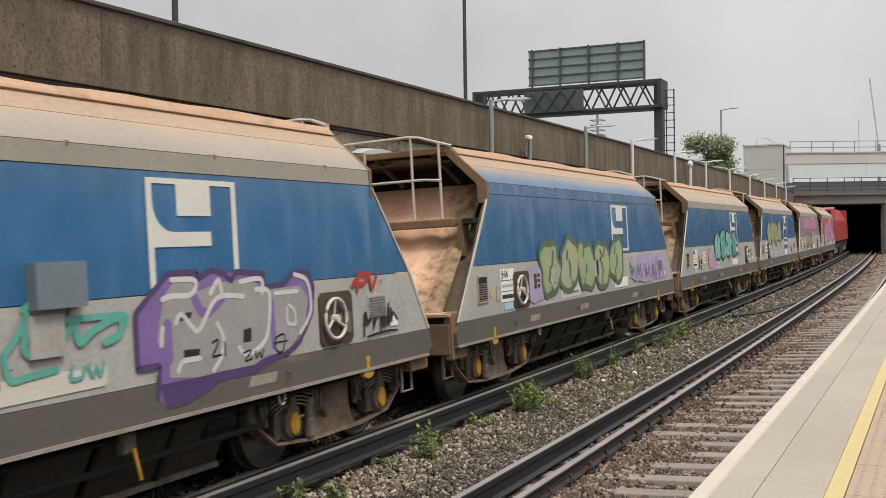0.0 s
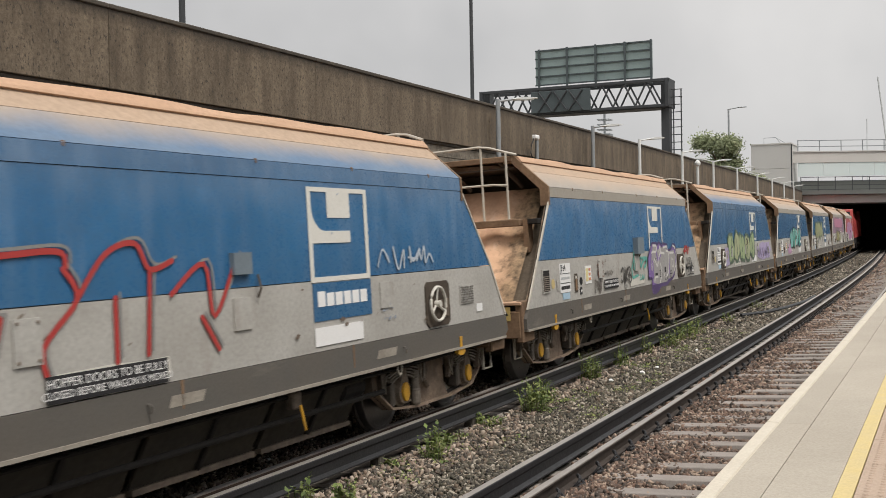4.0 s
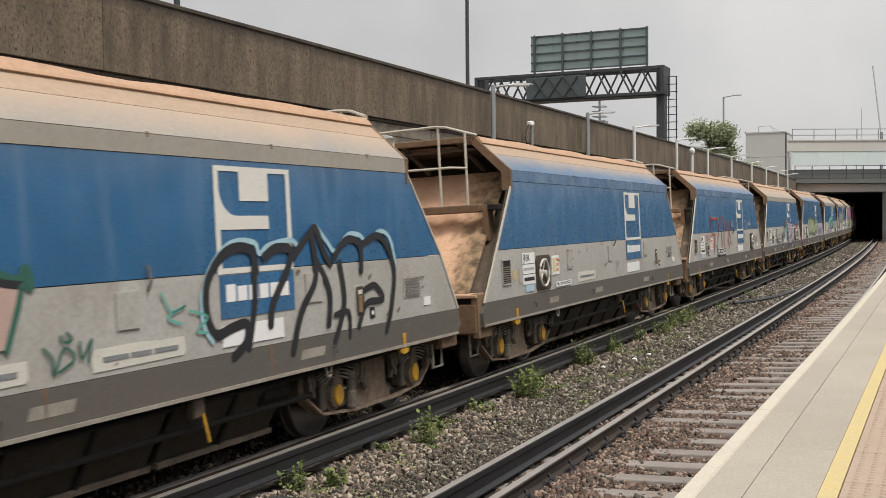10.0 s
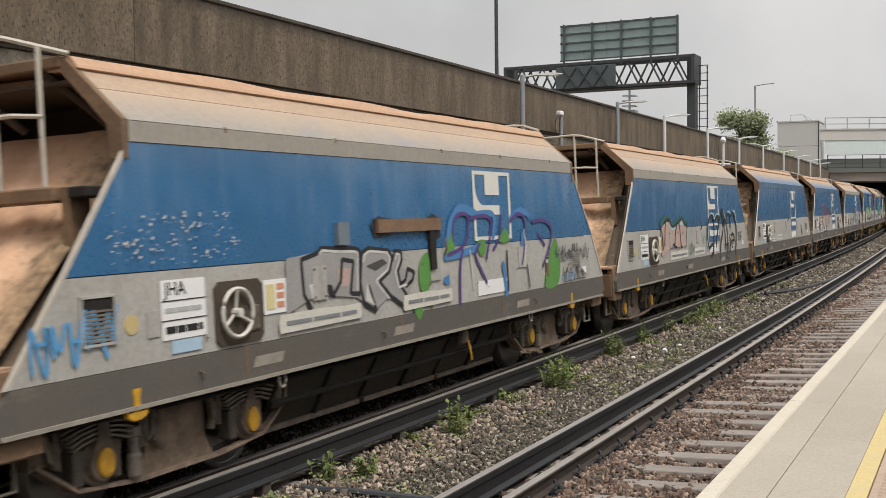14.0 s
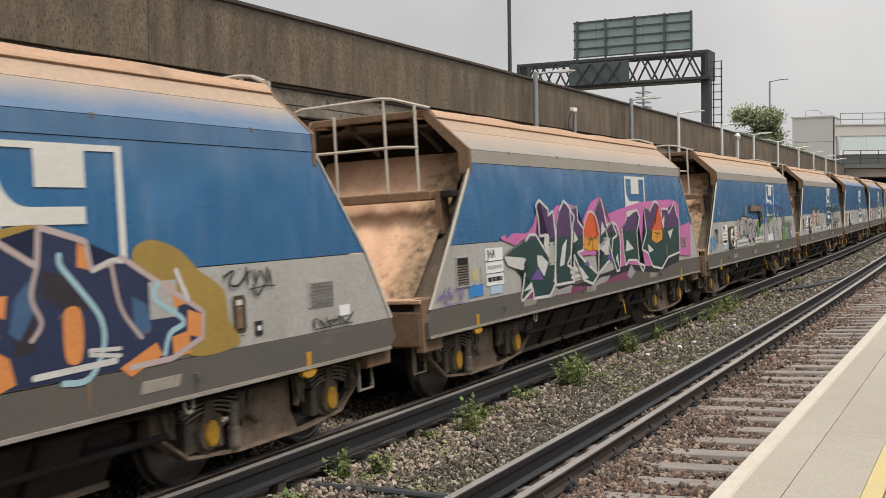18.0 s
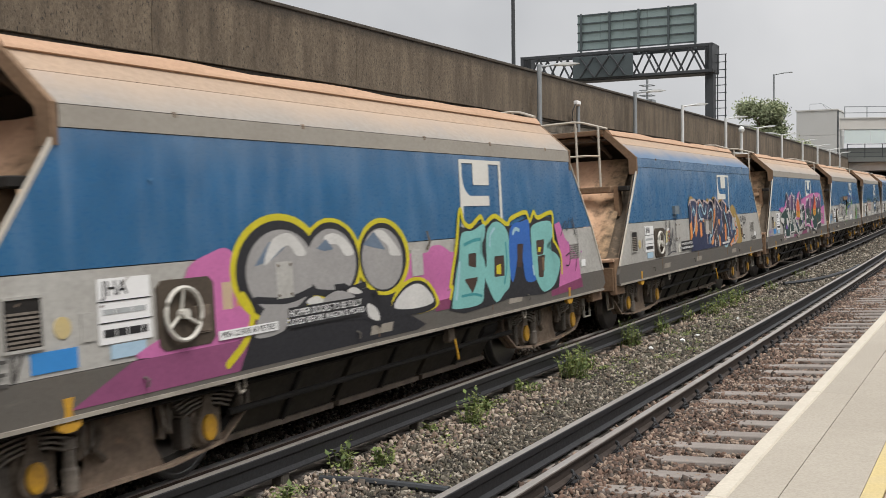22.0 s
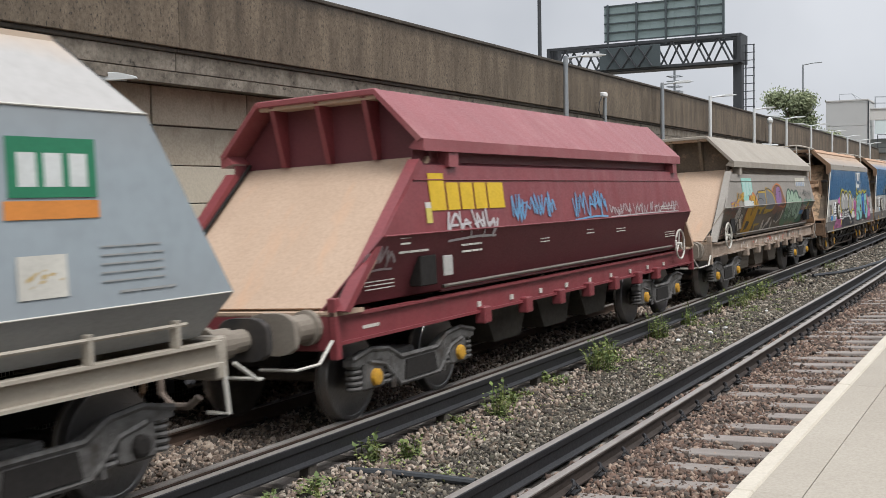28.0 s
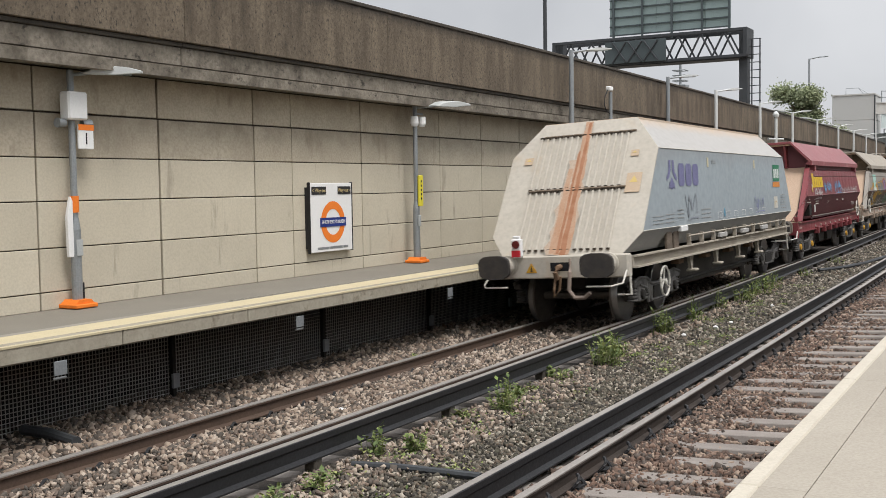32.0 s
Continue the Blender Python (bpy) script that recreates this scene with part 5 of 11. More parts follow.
def cast_bogie(root, xc, mat, cap):
    """A low cast bogie with coil springs beside the axleboxes."""
    fr = part("bogie_frame", box(-0.2, 0.2, -0.9, 0.9, 0.42, 0.62, 0.02), mat, root, m=pose(xc, 0, 0))
    for s in (-1, 1):
        y0, y1 = s * 0.95, s * 1.08
        frame_pts = [(-1.28, 0.66), (-0.95, 0.72), (-0.62, 0.68), (-0.38, 0.56), (0.38, 0.56), (0.62, 0.68), (0.95, 0.72), (1.28, 0.66), (1.28, 0.58),
                     (0.98, 0.60), (0.70, 0.54), (0.42, 0.30), (-0.42, 0.30), (-0.70, 0.54), (-0.98, 0.60), (-1.28, 0.58)]
        side = part("side_frame", prism(frame_pts, "y", y0, y1, bev=0.012), mat, fr, "cast grey-black side frame")
        part("web", prism([(-0.34, 0.33), (0.34, 0.33), (0.30, 0.53), (-0.30, 0.53)], "y", s * 1.06, s * 1.10), M["under"], side)
        part("flange", tube([(-1.28, s * 1.07, 0.66), (-0.95, s * 1.07, 0.725), (-0.62, s * 1.07, 0.69), (-0.38, s * 1.07, 0.57), (0.38, s * 1.07, 0.57), (0.62, s * 1.07, 0.69), (0.95, s * 1.07, 0.725), (1.28, s * 1.07, 0.66)], 0.03, 6), mat, side)
        part("flange", tube([(-0.98, s * 1.07, 0.60), (-0.70, s * 1.07, 0.54), (-0.42, s * 1.07, 0.30), (0.42, s * 1.07, 0.30), (0.70, s * 1.07, 0.54), (0.98, s * 1.07, 0.60)], 0.028, 6), mat, side)
        for w in (-0.9, 0.9):
            ab = part("axlebox", box(-0.19, 0.19, min(s * 0.93, s * 1.08), max(s * 0.93, s * 1.08), -0.12, 0.20, 0.025), mat, fr, m=pose(w, 0, 0.44))
            part("cap", turned([(s * 1.07, 0.088), (s * 1.12, 0.082), (s * 1.13, 0.055)], "y", 14), cap, ab, "yellow painted axle cap")
            for e in (-0.27, 0.27):
                coil = bmesh.new()
                for i in range(5):
                    turned([(-0.02 + 0.055 * i, 0.075), (0.0 + 0.055 * i, 0.085), (0.02 + 0.055 * i, 0.075)], "z", 12, coil, at=(e, s * 1.0, -0.08))
                part("coil_spring", coil, mat, ab)
            part("damper", tube([(0.36 if w < 0 else -0.36, s * 1.06, -0.16), (0.36 if w < 0 else -0.36, s * 1.06, 0.2)], 0.035, 8), mat, ab)
    wheelset(root, xc - 0.9)
    wheelset(root, xc + 0.9)


def hand_wheel(root, x, y, z, r, mat):
    b = bmesh.new()
    n = 24
    ring = [(r * math.cos(2 * math.pi * i / n), 0, r * math.sin(2 * math.pi * i / n)) for i in range(n + 1)]
    tube(ring, 0.018, 6, b)
    for a in (90, 210, 330):
        tube([(0, 0.03, 0), (r * math.cos(radians(a)), 0, r * math.sin(radians(a)))], 0.014, 6, b)
    turned([(-0.03, 0.04), (0.06, 0.04)], "y", 10, b)
    return part("hand_wheel", b, mat, root, "white spoked brake wheel", m=pose(x, y, z))


def plate(root, name, mat, x0, x1, z0, z1, y=-HW - 0.004, t=0.006, label=""):
    return part(name, box(x0, x1, y - t, y, z0, z1), mat, root, label)


def ripple(y, ribs):
    return 0.05 * (0.5 + 0.5 * math.cos(y * ribs * math.pi / 1.2))


# ---- the blue and grey hopper wagon ----
def blue_wagon():
    root = empty("hopper_wagon")
    for s in (-1, 1):
        y0, y1 = s * 1.325, s * HW
        up = part("upper_panel", prism([(-5.44, 1.82), (5.62, 1.82), (4.80, 2.78), (-4.74, 2.78)], "y", y0, y1), M["blue"], root, "faded blue painted upper side with pale reflections in its colour")
        part("band", prism([(-4.74, 2.785), (4.80, 2.785), (4.78, 2.94), (-4.74, 2.94)], "y", y0, s * (HW + 0.006)), M["band_paint"], root, "pale dusty band under the roof")
        low = part("lower_panel", prism([(-5.96, 1.13), (6.05, 1.13), (5.625, 1.812), (-5.445, 1.812)], "y", y0, y1), M["pale"], root, "grey painted lower side with grime")
        part("sill", prism([(-6.06, 0.84), (6.0, 0.84), (6.12, 0.92), (6.05, 1.125), (-5.96, 1.125), (-6.06, 1.0)], "y", s * 1.22, s * (HW + 0.012)), M["sill"], root, "dark grey bottom sill")
        part("sill_lip", box(-6.05, 6.0, min(s * 1.3, s * (HW + 0.03)), max(s * 1.3, s * (HW + 0.03)), 0.815, 0.845), M["sill_lip"], root)
        # slanting edges of the side
        for pts in ([(-6.0, 1.13), (-5.48, 1.815), (-4.80, 2.74), (-4.757, 2.74), (-5.435, 1.815), (-5.955, 1.13)], [(6.09, 1.13), (5.655, 1.815), (4.83, 2.80), (4.80, 2.80), (5.615, 1.815), (6.04, 1.13)]):
            part("edge_strip", prism(pts, "y", s * 1.338, s * (HW + 0.010)), M["cream_end"], root, "pale worn edge strip")
        # roof: lower slope, dusty upper slope, lip
        part("roof_slope", prism([(s * (HW + 0.005), 2.945), (s * 1.09, 3.20), (s * 1.04, 3.18), (s * 1.28, 2.93)], "x", -4.76, 4.80), M["roof_low"], root, "sloping roof edge dulled by dust")
        for x in (-3.6, -1.9, 0.4, 2.1, 3.9):
            part("roof_tab", box(x - 0.012, x + 0.012, min(s * 1.33, s * 1.362), max(s * 1.33, s * 1.362), 2.915, 2.958, 0.003), M["rust"], root)
        part("roof_upper", prism([(s * 1.09, 3.203), (s * 0.84, 3.43), (s * 0.78, 3.40), (s * 1.03, 3.18)], "x", -4.78, 4.80), M["roof_dust"], root, "upper roof slope caked in pink dust")
        lip = bmesh.new()
        xs = steps(-4.8, 4.8, 0.4)
        rings = [[lip.verts.new(p) for p in ((x, s * 0.905, 3.352), (x, s * 0.945, 3.368), (x, s * 0.93, 3.395), (x, s * 0.875, 3.465 + 0.035 * noise.noise((x * 0.8, s, 4))), (x, s * 0.66, 3.46 + 0.05 * noise.noise((x * 0.6, s, 9))), (x, s * 0.64, 3.36))] for x in xs]
        for q, r in zip(rings, rings[1:]):
            for i in range(6):
                lip.faces.new((q[i], q[(i + 1) % 6], r[(i + 1) % 6], r[i]))
        lip.faces.new(rings[0])
        lip.faces.new(rings[-1][::-1])
        part("roof_lip", lip, M["dust"], root, "uneven dust-covered rim")
        # hood ends: brown flanges
        for x0, x1 in ((-4.82, -4.76), (4.80, 4.85)):
            part("hood_flange", prism([(s * (HW + 0.012), 2.66), (s * (HW + 0.012), 2.95), (s * 0.82, 3.46), (s * 0.72, 3.42), (s * 1.22, 2.92), (s * 1.22, 2.66)], "x", x0, x1), M["rust"], root, "brown dusty hood flange")
    part("load", prism([(-0.78, 3.30), (0.78, 3.30), (0.4, 3.38), (-0.4, 3.36)], "x", -4.6, 4.6), M["dust"], root, "stone dust left in the hopper")
    part("inner_floor", box(-4.2, 4.2, -1.28, 1.28, 1.2, 1.3), M["under"], root)
    for e in (-1, 1):
        # ribbed sloping end sheet
        b = bmesh.new()
        ny = 49
        cols = []
        for i in range(ny):
            y = -1.08 + 2.16 * i / (ny - 1)
            r = ripple(y, 5.0)
            cols.append([b.verts.new((e * (xx + r), y, z)) for xx, z in ((5.84, 1.24), (5.24, 1.86), (4.62, 2.48), (4.12, 2.97))])
        for q, r in zip(cols, cols[1:]):
            for i in range(3):
                b.faces.new((q[i], q[i + 1], r[i + 1], r[i]))
        part("end_sheet", b, M["end_dust"], root, "ribbed sloping end sheet caked in pink dust, hood shade browning its top", smooth=True)
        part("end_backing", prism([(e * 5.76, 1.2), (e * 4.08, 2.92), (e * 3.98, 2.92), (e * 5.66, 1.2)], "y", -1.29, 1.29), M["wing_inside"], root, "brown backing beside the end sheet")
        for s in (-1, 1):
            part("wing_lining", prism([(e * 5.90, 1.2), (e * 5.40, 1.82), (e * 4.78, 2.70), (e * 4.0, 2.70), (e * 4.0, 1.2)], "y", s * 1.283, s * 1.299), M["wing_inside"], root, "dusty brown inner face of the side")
        part("hood_back", prism([(-1.26, 2.8), (1.26, 2.8), (1.22, 2.93), (0.80, 3.36), (-0.80, 3.36), (-1.22, 2.93)], "x", e * 3.5, e * 3.55), M["hood_shade"], root, "brown hood sheet with the shade put into its colour")
        # thin dark sheets added under the roof to shade the hood mouth
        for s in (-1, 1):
            part("hood_lining", prism([(s * 1.275, 2.66), (s * 1.265, 2.93), (s * 0.77, 3.385), (s * 0.74, 3.37), (s * 1.24, 2.91), (s * 1.25, 2.66)], "x", e * 3.56, e * 4.74), M["hood_shade"], root)
        part("hood_lining", box(min(e * 3.56, e * 4.74), max(e * 3.56, e * 4.74), -0.80, 0.80, 3.27, 3.295), M["hood_shade"], root)
        part("hood_plate", box(min(e * 3.4, e * 4.78), max(e * 3.4, e * 4.78), -0.80, 0.80, 3.40, 3.43), M["dust"], root, "dusty top sheet of the hood")
        part("hood_beam", box(min(e * 4.76, e * 4.84), max(e * 4.76, e * 4.84), -0.80, 0.80, 3.38, 3.47, 0.01), M["rust"], root, "brown crossbeam at the hood mouth")
        for yy in (-0.55, 0.35):
            part("hood_strut", tube([(e * 4.78, yy, 3.40), (e * 4.32, yy - 0.2, 3.0)], 0.035, 6), M["hood_shade"], root)
        # walkway, supports, handrail
        part("walkway", box(min(e * 4.92, e * 5.14), max(e * 4.92, e * 5.14), -0.98, 0.98, 2.36, 2.47, 0.012), M["rust"], root, "dusty brown end walkway")
        part("walkway_post", box(min(e * 4.9, e * 5.1), max(e * 4.9, e * 5.1), -1.10, -1.02, 1.95, 2.46), M["rust"], root)
        part("walkway_post", box(min(e * 4.9, e * 5.1), max(e * 4.9, e * 5.1), 1.02, 1.10, 1.95, 2.46), M["rust"], root)
        part("step_bracket", box(min(e * 4.85, e * 5.12), max(e * 4.85, e * 5.12), -1.27, -1.10, 2.38, 2.46, 0.01), M["under"], root)
        xo = e * 5.08
        part("handrail", tube([(xo, 0.95, 2.45), (xo, 0.95, 3.50), (xo, 0.90, 3.57), (xo, 0.80, 3.60), (xo, -0.35, 3.62), (xo, -0.50, 3.60), (e * 4.8, -0.86, 3.48)], 0.022, 6), M["cream_end"], root, "off-white bent tube handrail")
        part("handrail", tube([(xo, 0.95, 3.02), (xo, -0.55, 3.02), (e * 5.0, -0.78, 3.0)], 0.020, 6), M["cream_end"], root, "off-white middle rail")
        for yy, xx, zt in ((0.75, 4.95, 3.18), (0.42, 4.95, 3.48), (-0.38, 5.08, 3.62), (-0.76, 5.0, 3.52)):
            part("rail_post", tube([(e * xx, yy, 2.45), (e * xx, yy, zt)], 0.020, 6), M["cream_end"], root, "off-white rail post")
        part("grab_loop", tube([(e * 5.62, 0.55, 1.55), (e * 5.66, 0.55, 1.95), (e * 5.64, 0.48, 2.06), (e * 5.60, 0.36, 2.10), (e * 5.55, 0.26, 2.04), (e * 5.55, 0.24, 1.6)], 0.016, 6), M["cream_end"], root, "bent grab handle")
        # headstock with its slot
        hs = part("headstock", box(min(e * 5.62, e * 6.1), max(e * 5.62, e * 6.1), -1.28, 1.28, 0.72, 1.12, 0.02), M["rust"], root, "dusty brown end beam")
        part("end_shelf", box(min(e * 5.6, e * 6.12), max(e * 5.6, e * 6.12), -1.30, 1.30, 1.20, 1.25, 0.01), M["dust"], hs)
        part("slot", box(min(e * 5.7, e * 6.06), max(e * 5.7, e * 6.06), -1.24, 1.24, 1.12, 1.20), M["dark"], hs)
        part("cheek", box(min(e * 5.64, e * 6.09), max(e * 5.64, e * 6.09), -1.31, -1.20, 0.66, 1.26, 0.015), M["rust"], hs)
        part("cheek", box(min(e * 5.64, e * 6.09), max(e * 5.64, e * 6.09), 1.20, 1.31, 0.66, 1.26, 0.015), M["rust"], hs)
        part("drawbar", box(min(e * 5.9, e * 6.44), max(e * 5.9, e * 6.44), -0.12, 0.12, 0.80, 0.98, 0.02), M["under"], root)
        part("hose", tube([(e * 6.06, -0.5, 0.75), (e * 6.25, -0.5, 0.5), (e * 6.38, -0.5, 0.42), (e * 6.43, -0.45, 0.5)], 0.025, 6), M["black"], root)
        part("shunter_step", tube([(e * 5.75, -1.12, 0.80), (e * 5.75, -1.12, 0.42), (e * 6.0, -1.12, 0.42), (e * 6.0, -1.12, 0.80)], 0.022, 6), M["buffer_dust"] if e < 0 else M["cream_end"], root, "bent steel step under the end")
        spring_bogie(root, 0.15 + e * 4.18, M["grime"], M["axle_yellow"])
        part("jacking_mark", prism([(-0.045, 0.97), (0.045, 0.97), (0.03, 0.90), (0.035, 0.81), (0.075, 0.80), (0.11, 0.84), (0.10, 0.77), (0.04, 0.74), (-0.04, 0.74), (-0.10, 0.77), (-0.11, 0.84), (-0.075, 0.80), (-0.035, 0.81), (-0.03, 0.90)], "y", -HW - 0.02, -HW + 0.03), M["axle_yellow"], root, "bright yellow lifting bracket", m=pose(e * 4.68 - 0.14, 0, 0))
    for x in (-2.95, 2.95):
        part("towing_ring", tube([(x + 0.05 * math.cos(a), -HW + 0.02, 0.77 + 0.075 * math.sin(a)) for a in steps(0, 2 * math.pi, 0.5)], 0.014, 6), M["sill_lip"], root, "pale steel ring")
    for x in (-3.4, -0.95, 2.4):
        part("stencil_patch", prism([(x, 0.93), (x + 0.42, 0.93), (x + 0.46, 1.02), (x + 0.04, 1.02)], "y", -HW - 0.0145, -HW - 0.0125), M["sill_lip"], root, "faded stencilled patch on the sill")
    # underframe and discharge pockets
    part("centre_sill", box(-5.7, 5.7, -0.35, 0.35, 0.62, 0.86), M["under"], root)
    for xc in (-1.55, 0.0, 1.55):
        part("hopper_pocket", prism([(xc - 0.95, 0.86), (xc + 0.95, 0.86), (xc + 0.35, 0.30), (xc - 0.35, 0.30)], "y", -0.86, 0.86), M["pocket"], root, "grimy sloping discharge pocket with shade in its dark colour")
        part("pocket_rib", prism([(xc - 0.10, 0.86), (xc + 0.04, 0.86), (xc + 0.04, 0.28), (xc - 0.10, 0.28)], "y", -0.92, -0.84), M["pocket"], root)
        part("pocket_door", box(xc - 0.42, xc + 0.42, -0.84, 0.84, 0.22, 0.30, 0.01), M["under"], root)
    # sloping chute plates between the bogies, folded, grimy, coloured darker for the shade
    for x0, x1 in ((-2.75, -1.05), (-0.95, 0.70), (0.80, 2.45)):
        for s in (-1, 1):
            part("chute_plate", prism([(s * 1.24, 0.86), (s * 1.20, 0.86), (s * 0.86, 0.26), (s * 0.90, 0.26)], "x", x0, x1), M["pocket"], root, "grimy sloping chute plate, coloured darker for the shade there")
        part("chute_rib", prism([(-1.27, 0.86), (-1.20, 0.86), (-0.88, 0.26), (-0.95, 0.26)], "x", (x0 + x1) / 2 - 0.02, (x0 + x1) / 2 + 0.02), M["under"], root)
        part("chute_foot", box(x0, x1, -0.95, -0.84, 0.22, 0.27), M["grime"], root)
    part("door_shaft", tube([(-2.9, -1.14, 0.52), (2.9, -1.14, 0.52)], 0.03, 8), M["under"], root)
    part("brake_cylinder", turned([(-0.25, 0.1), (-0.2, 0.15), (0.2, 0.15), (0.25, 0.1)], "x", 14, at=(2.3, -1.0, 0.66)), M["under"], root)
    part("release_valve", box(0.9, 1.05, -1.28, -1.18, 0.62, 0.80, 0.02), M["grime"], root)
    part("release_handle", tube([(0.98, -1.3, 0.66), (1.0, -1.32, 0.50), (1.02, -1.32, 0.42)], 0.014, 6), M["axle_yellow"], root, "yellow release handle")
    part("air_pipe", tube([(-5.5, -1.2, 0.78), (-2.9, -1.2, 0.74), (2.9, -1.2, 0.74), (5.5, -1.2, 0.78)], 0.02, 6), M["under"], root)
    # fittings on the near side
    y = -HW
    v = plate(root, "louvre", M["under"], -5.30, -5.00, 1.34, 1.66, y, 0.012, "dark louvre plate left bare at its top to draw the shadow")
    # slats stop short; the dark plate above them paints the opening's shadow
    for i in range(8):
        part("slat", box(-5.28, -5.02, y - 0.020, y - 0.013, 1.35 + 0.030 * i, 1.366 + 0.030 * i), M["spring"], v)
    for q in ((-5.32, -5.30, 1.33, 1.67), (-5.00, -4.98, 1.33, 1.67), (-5.32, -4.98, 1.66, 1.68), (-5.32, -4.98, 1.32, 1.34)):
        part("rim", box(q[0], q[1], y - 0.02, y, q[2], q[3]), M["pale"], v)
    part("round_label", turned([(y - 0.007, 0.075), (y - 0.001, 0.075)], "y", 18, at=(-4.82, 0, 1.44)), M["yellow"], root, "worn yellow round label")
    plate(root, "small_plate", M["pale"], -4.66, -4.53, 1.32, 1.52)
    pn = plate(root, "data_panel", M["white"], -4.50, -3.98, 1.28, 1.74, label="white data panel with black lettering")
    words("JHA", M["black"], pn, pose(-4.46, y - 0.012, 1.665) @ SIDE_ON, 0.15, "black class letters", align="LEFT")
    bars(pn, M["pole_label"], -4.46, -4.03, 1.47, 1.54, 1, y - 0.010, 3)
    bars(pn, M["black"], -4.46, -4.03, 1.31, 1.40, 1, y - 0.010, 4, 0.6)
    for z in (1.425, 1.575):
        part("rule", box(-4.50, -3.98, y - 0.014, y - 0.010, z, z + 0.008), M["black"], pn)
    plate(root, "blue_label", M["sky_label"], -4.40, -4.05, 1.17, 1.27, label="pale blue faded label")
    plate(root, "warning_label", M["white"], -3.20, -2.86, 1.36, 1.66, label="white label with orange and yellow pictures")
    lb = plate(root, "label_print", M["print_yellow"], -3.17, -3.04, 1.40, 1.62, y - 0.011, 0.003)
    for zc in (1.44, 1.52, 1.60):
        part("label_print", box(-3.01, -2.90, y - 0.014, y - 0.011, zc - 0.03, zc + 0.02), M["print_orange"], root)
    hatch = plate(root, "hatch", M["pale"], -2.44, -2.20, 1.42, 1.74, y, 0.018, "small grey bolted hatch")
    for a in (-2.41, -2.23):
        for c in (1.45, 1.71):
            part("bolt", turned([(y - 0.026, 0.012), (y - 0.018, 0.014)], "y", 8, at=(a, 0, c)), M["grime"], hatch)
    plate(root, "hatch", M["pale"], -0.05, 0.20, 1.45, 1.73, y, 0.018, "small grey bolted hatch")
    part("hook", tube([(0.30, y - 0.03, 1.92), (0.30, y - 0.06, 1.80), (0.30, y - 0.02, 1.72)], 0.012, 6), M["grime"], root)
    gr = plate(root, "front_grille", M["pale"], 4.60, 5.02, 1.36, 1.60, y, 0.01, "grey louvred front grille")
    for i in range(7):
        part("slat", box(4.63, 4.99, y - 0.02, y - 0.011, 1.38 + 0.031 * i, 1.392 + 0.031 * i), M["sill"], gr)
    for i in range(8):
        part("slat", box(4.63 + 0.05 * i, 4.638 + 0.05 * i, y - 0.024, y - 0.02, 1.37, 1.59), M["pale"], gr)
    plate(root, "white_label", M["white"], 5.10, 5.28, 1.24, 1.34)
    for x in (-4.1, -1.2, 3.0):
        part("rope_hook", tube([(x, y - 0.02, 1.00), (x, y - 0.06, 0.98), (x, y - 0.05, 0.93)], 0.012, 6), M["sill"], root)
    return root


def logo(root, full):
    """The operator's mark: plain white shapes on the blue side."""
    y = -HW - 0.004
    x0, x1, z0, z1 = 1.20, 2.36, 1.80, 2.73
    if not full:
        z0 = 1.86
    w, em = 0.066, None
    for q in ((x0, x0 + w, z0, z1), (x0 + w, x0 + 0.36, z1 - 0.045, z1), (x1 - w, x1, z0, z1), (x1 - 0.36, x1 - w, z1 - 0.045, z1), (x0 + w, x1 - w, z0, z0 + 0.05),
              (x0 + 0.36, x1 - 0.36, z1 - 0.30, z1), (x0 + w, x1 - 0.37, 2.18, 2.30)):
        p = part("emblem" if em is None else "emblem_bar", box(q[0], q[1], y - 0.004, y, q[2], q[3]), M["emblem_paint"], em or root)
        em = em or tagged(p, "white square-cornered emblem")
    part("emblem_curve", prism([(x0 + w, 2.30)] + [(x0 + w + 0.24 - 0.24 * math.sin(a), 2.54 - 0.24 * math.cos(a)) for a in steps(0, math.pi / 2, 0.2)][::-1], "y", y - 0.004, y), M["emblem_paint"], em)
    if full:
        pl = plate(root, "name_plate", M["blue"], x0 + 0.02, x1, 1.42, 1.79, y, 0.003)
        for i in range(6):
            xx = x0 + 0.10 + i * 0.165
            part("name_mark", box(xx, xx + 0.135, y - 0.007, y - 0.003, 1.56, 1.69 if i else 1.71), M["white"], pl)
    plate(root, "white_patch", M["white"], 1.22, 2.15, 1.18, 1.36)


def brake_wheel(root, x):
    """The recess with its wheel, and its dark surround."""
    y = -HW
    b = bmesh.new()
    pts = [(0.32 * max(-1, min(1, 1.3 * math.cos(a))), 0.265 * max(-1, min(1, 1.3 * math.sin(a)))) for a in [2 * math.pi * i / 28 for i in range(28)]]
    prism(pts, "y", y - 0.020, y, b)
    rc = part("wheel_recess", b, M["recess"], root, "dark rusty recess", m=pose(x, 0, 1.42))
    part("gear_case", box(0.06, 0.26, y - 0.035, y - 0.020, -0.17, 0.05, 0.012), M["grime"], rc)
    hand_wheel(rc, -0.08, y - 0.06, 0, 0.20, M["cream_paint"])


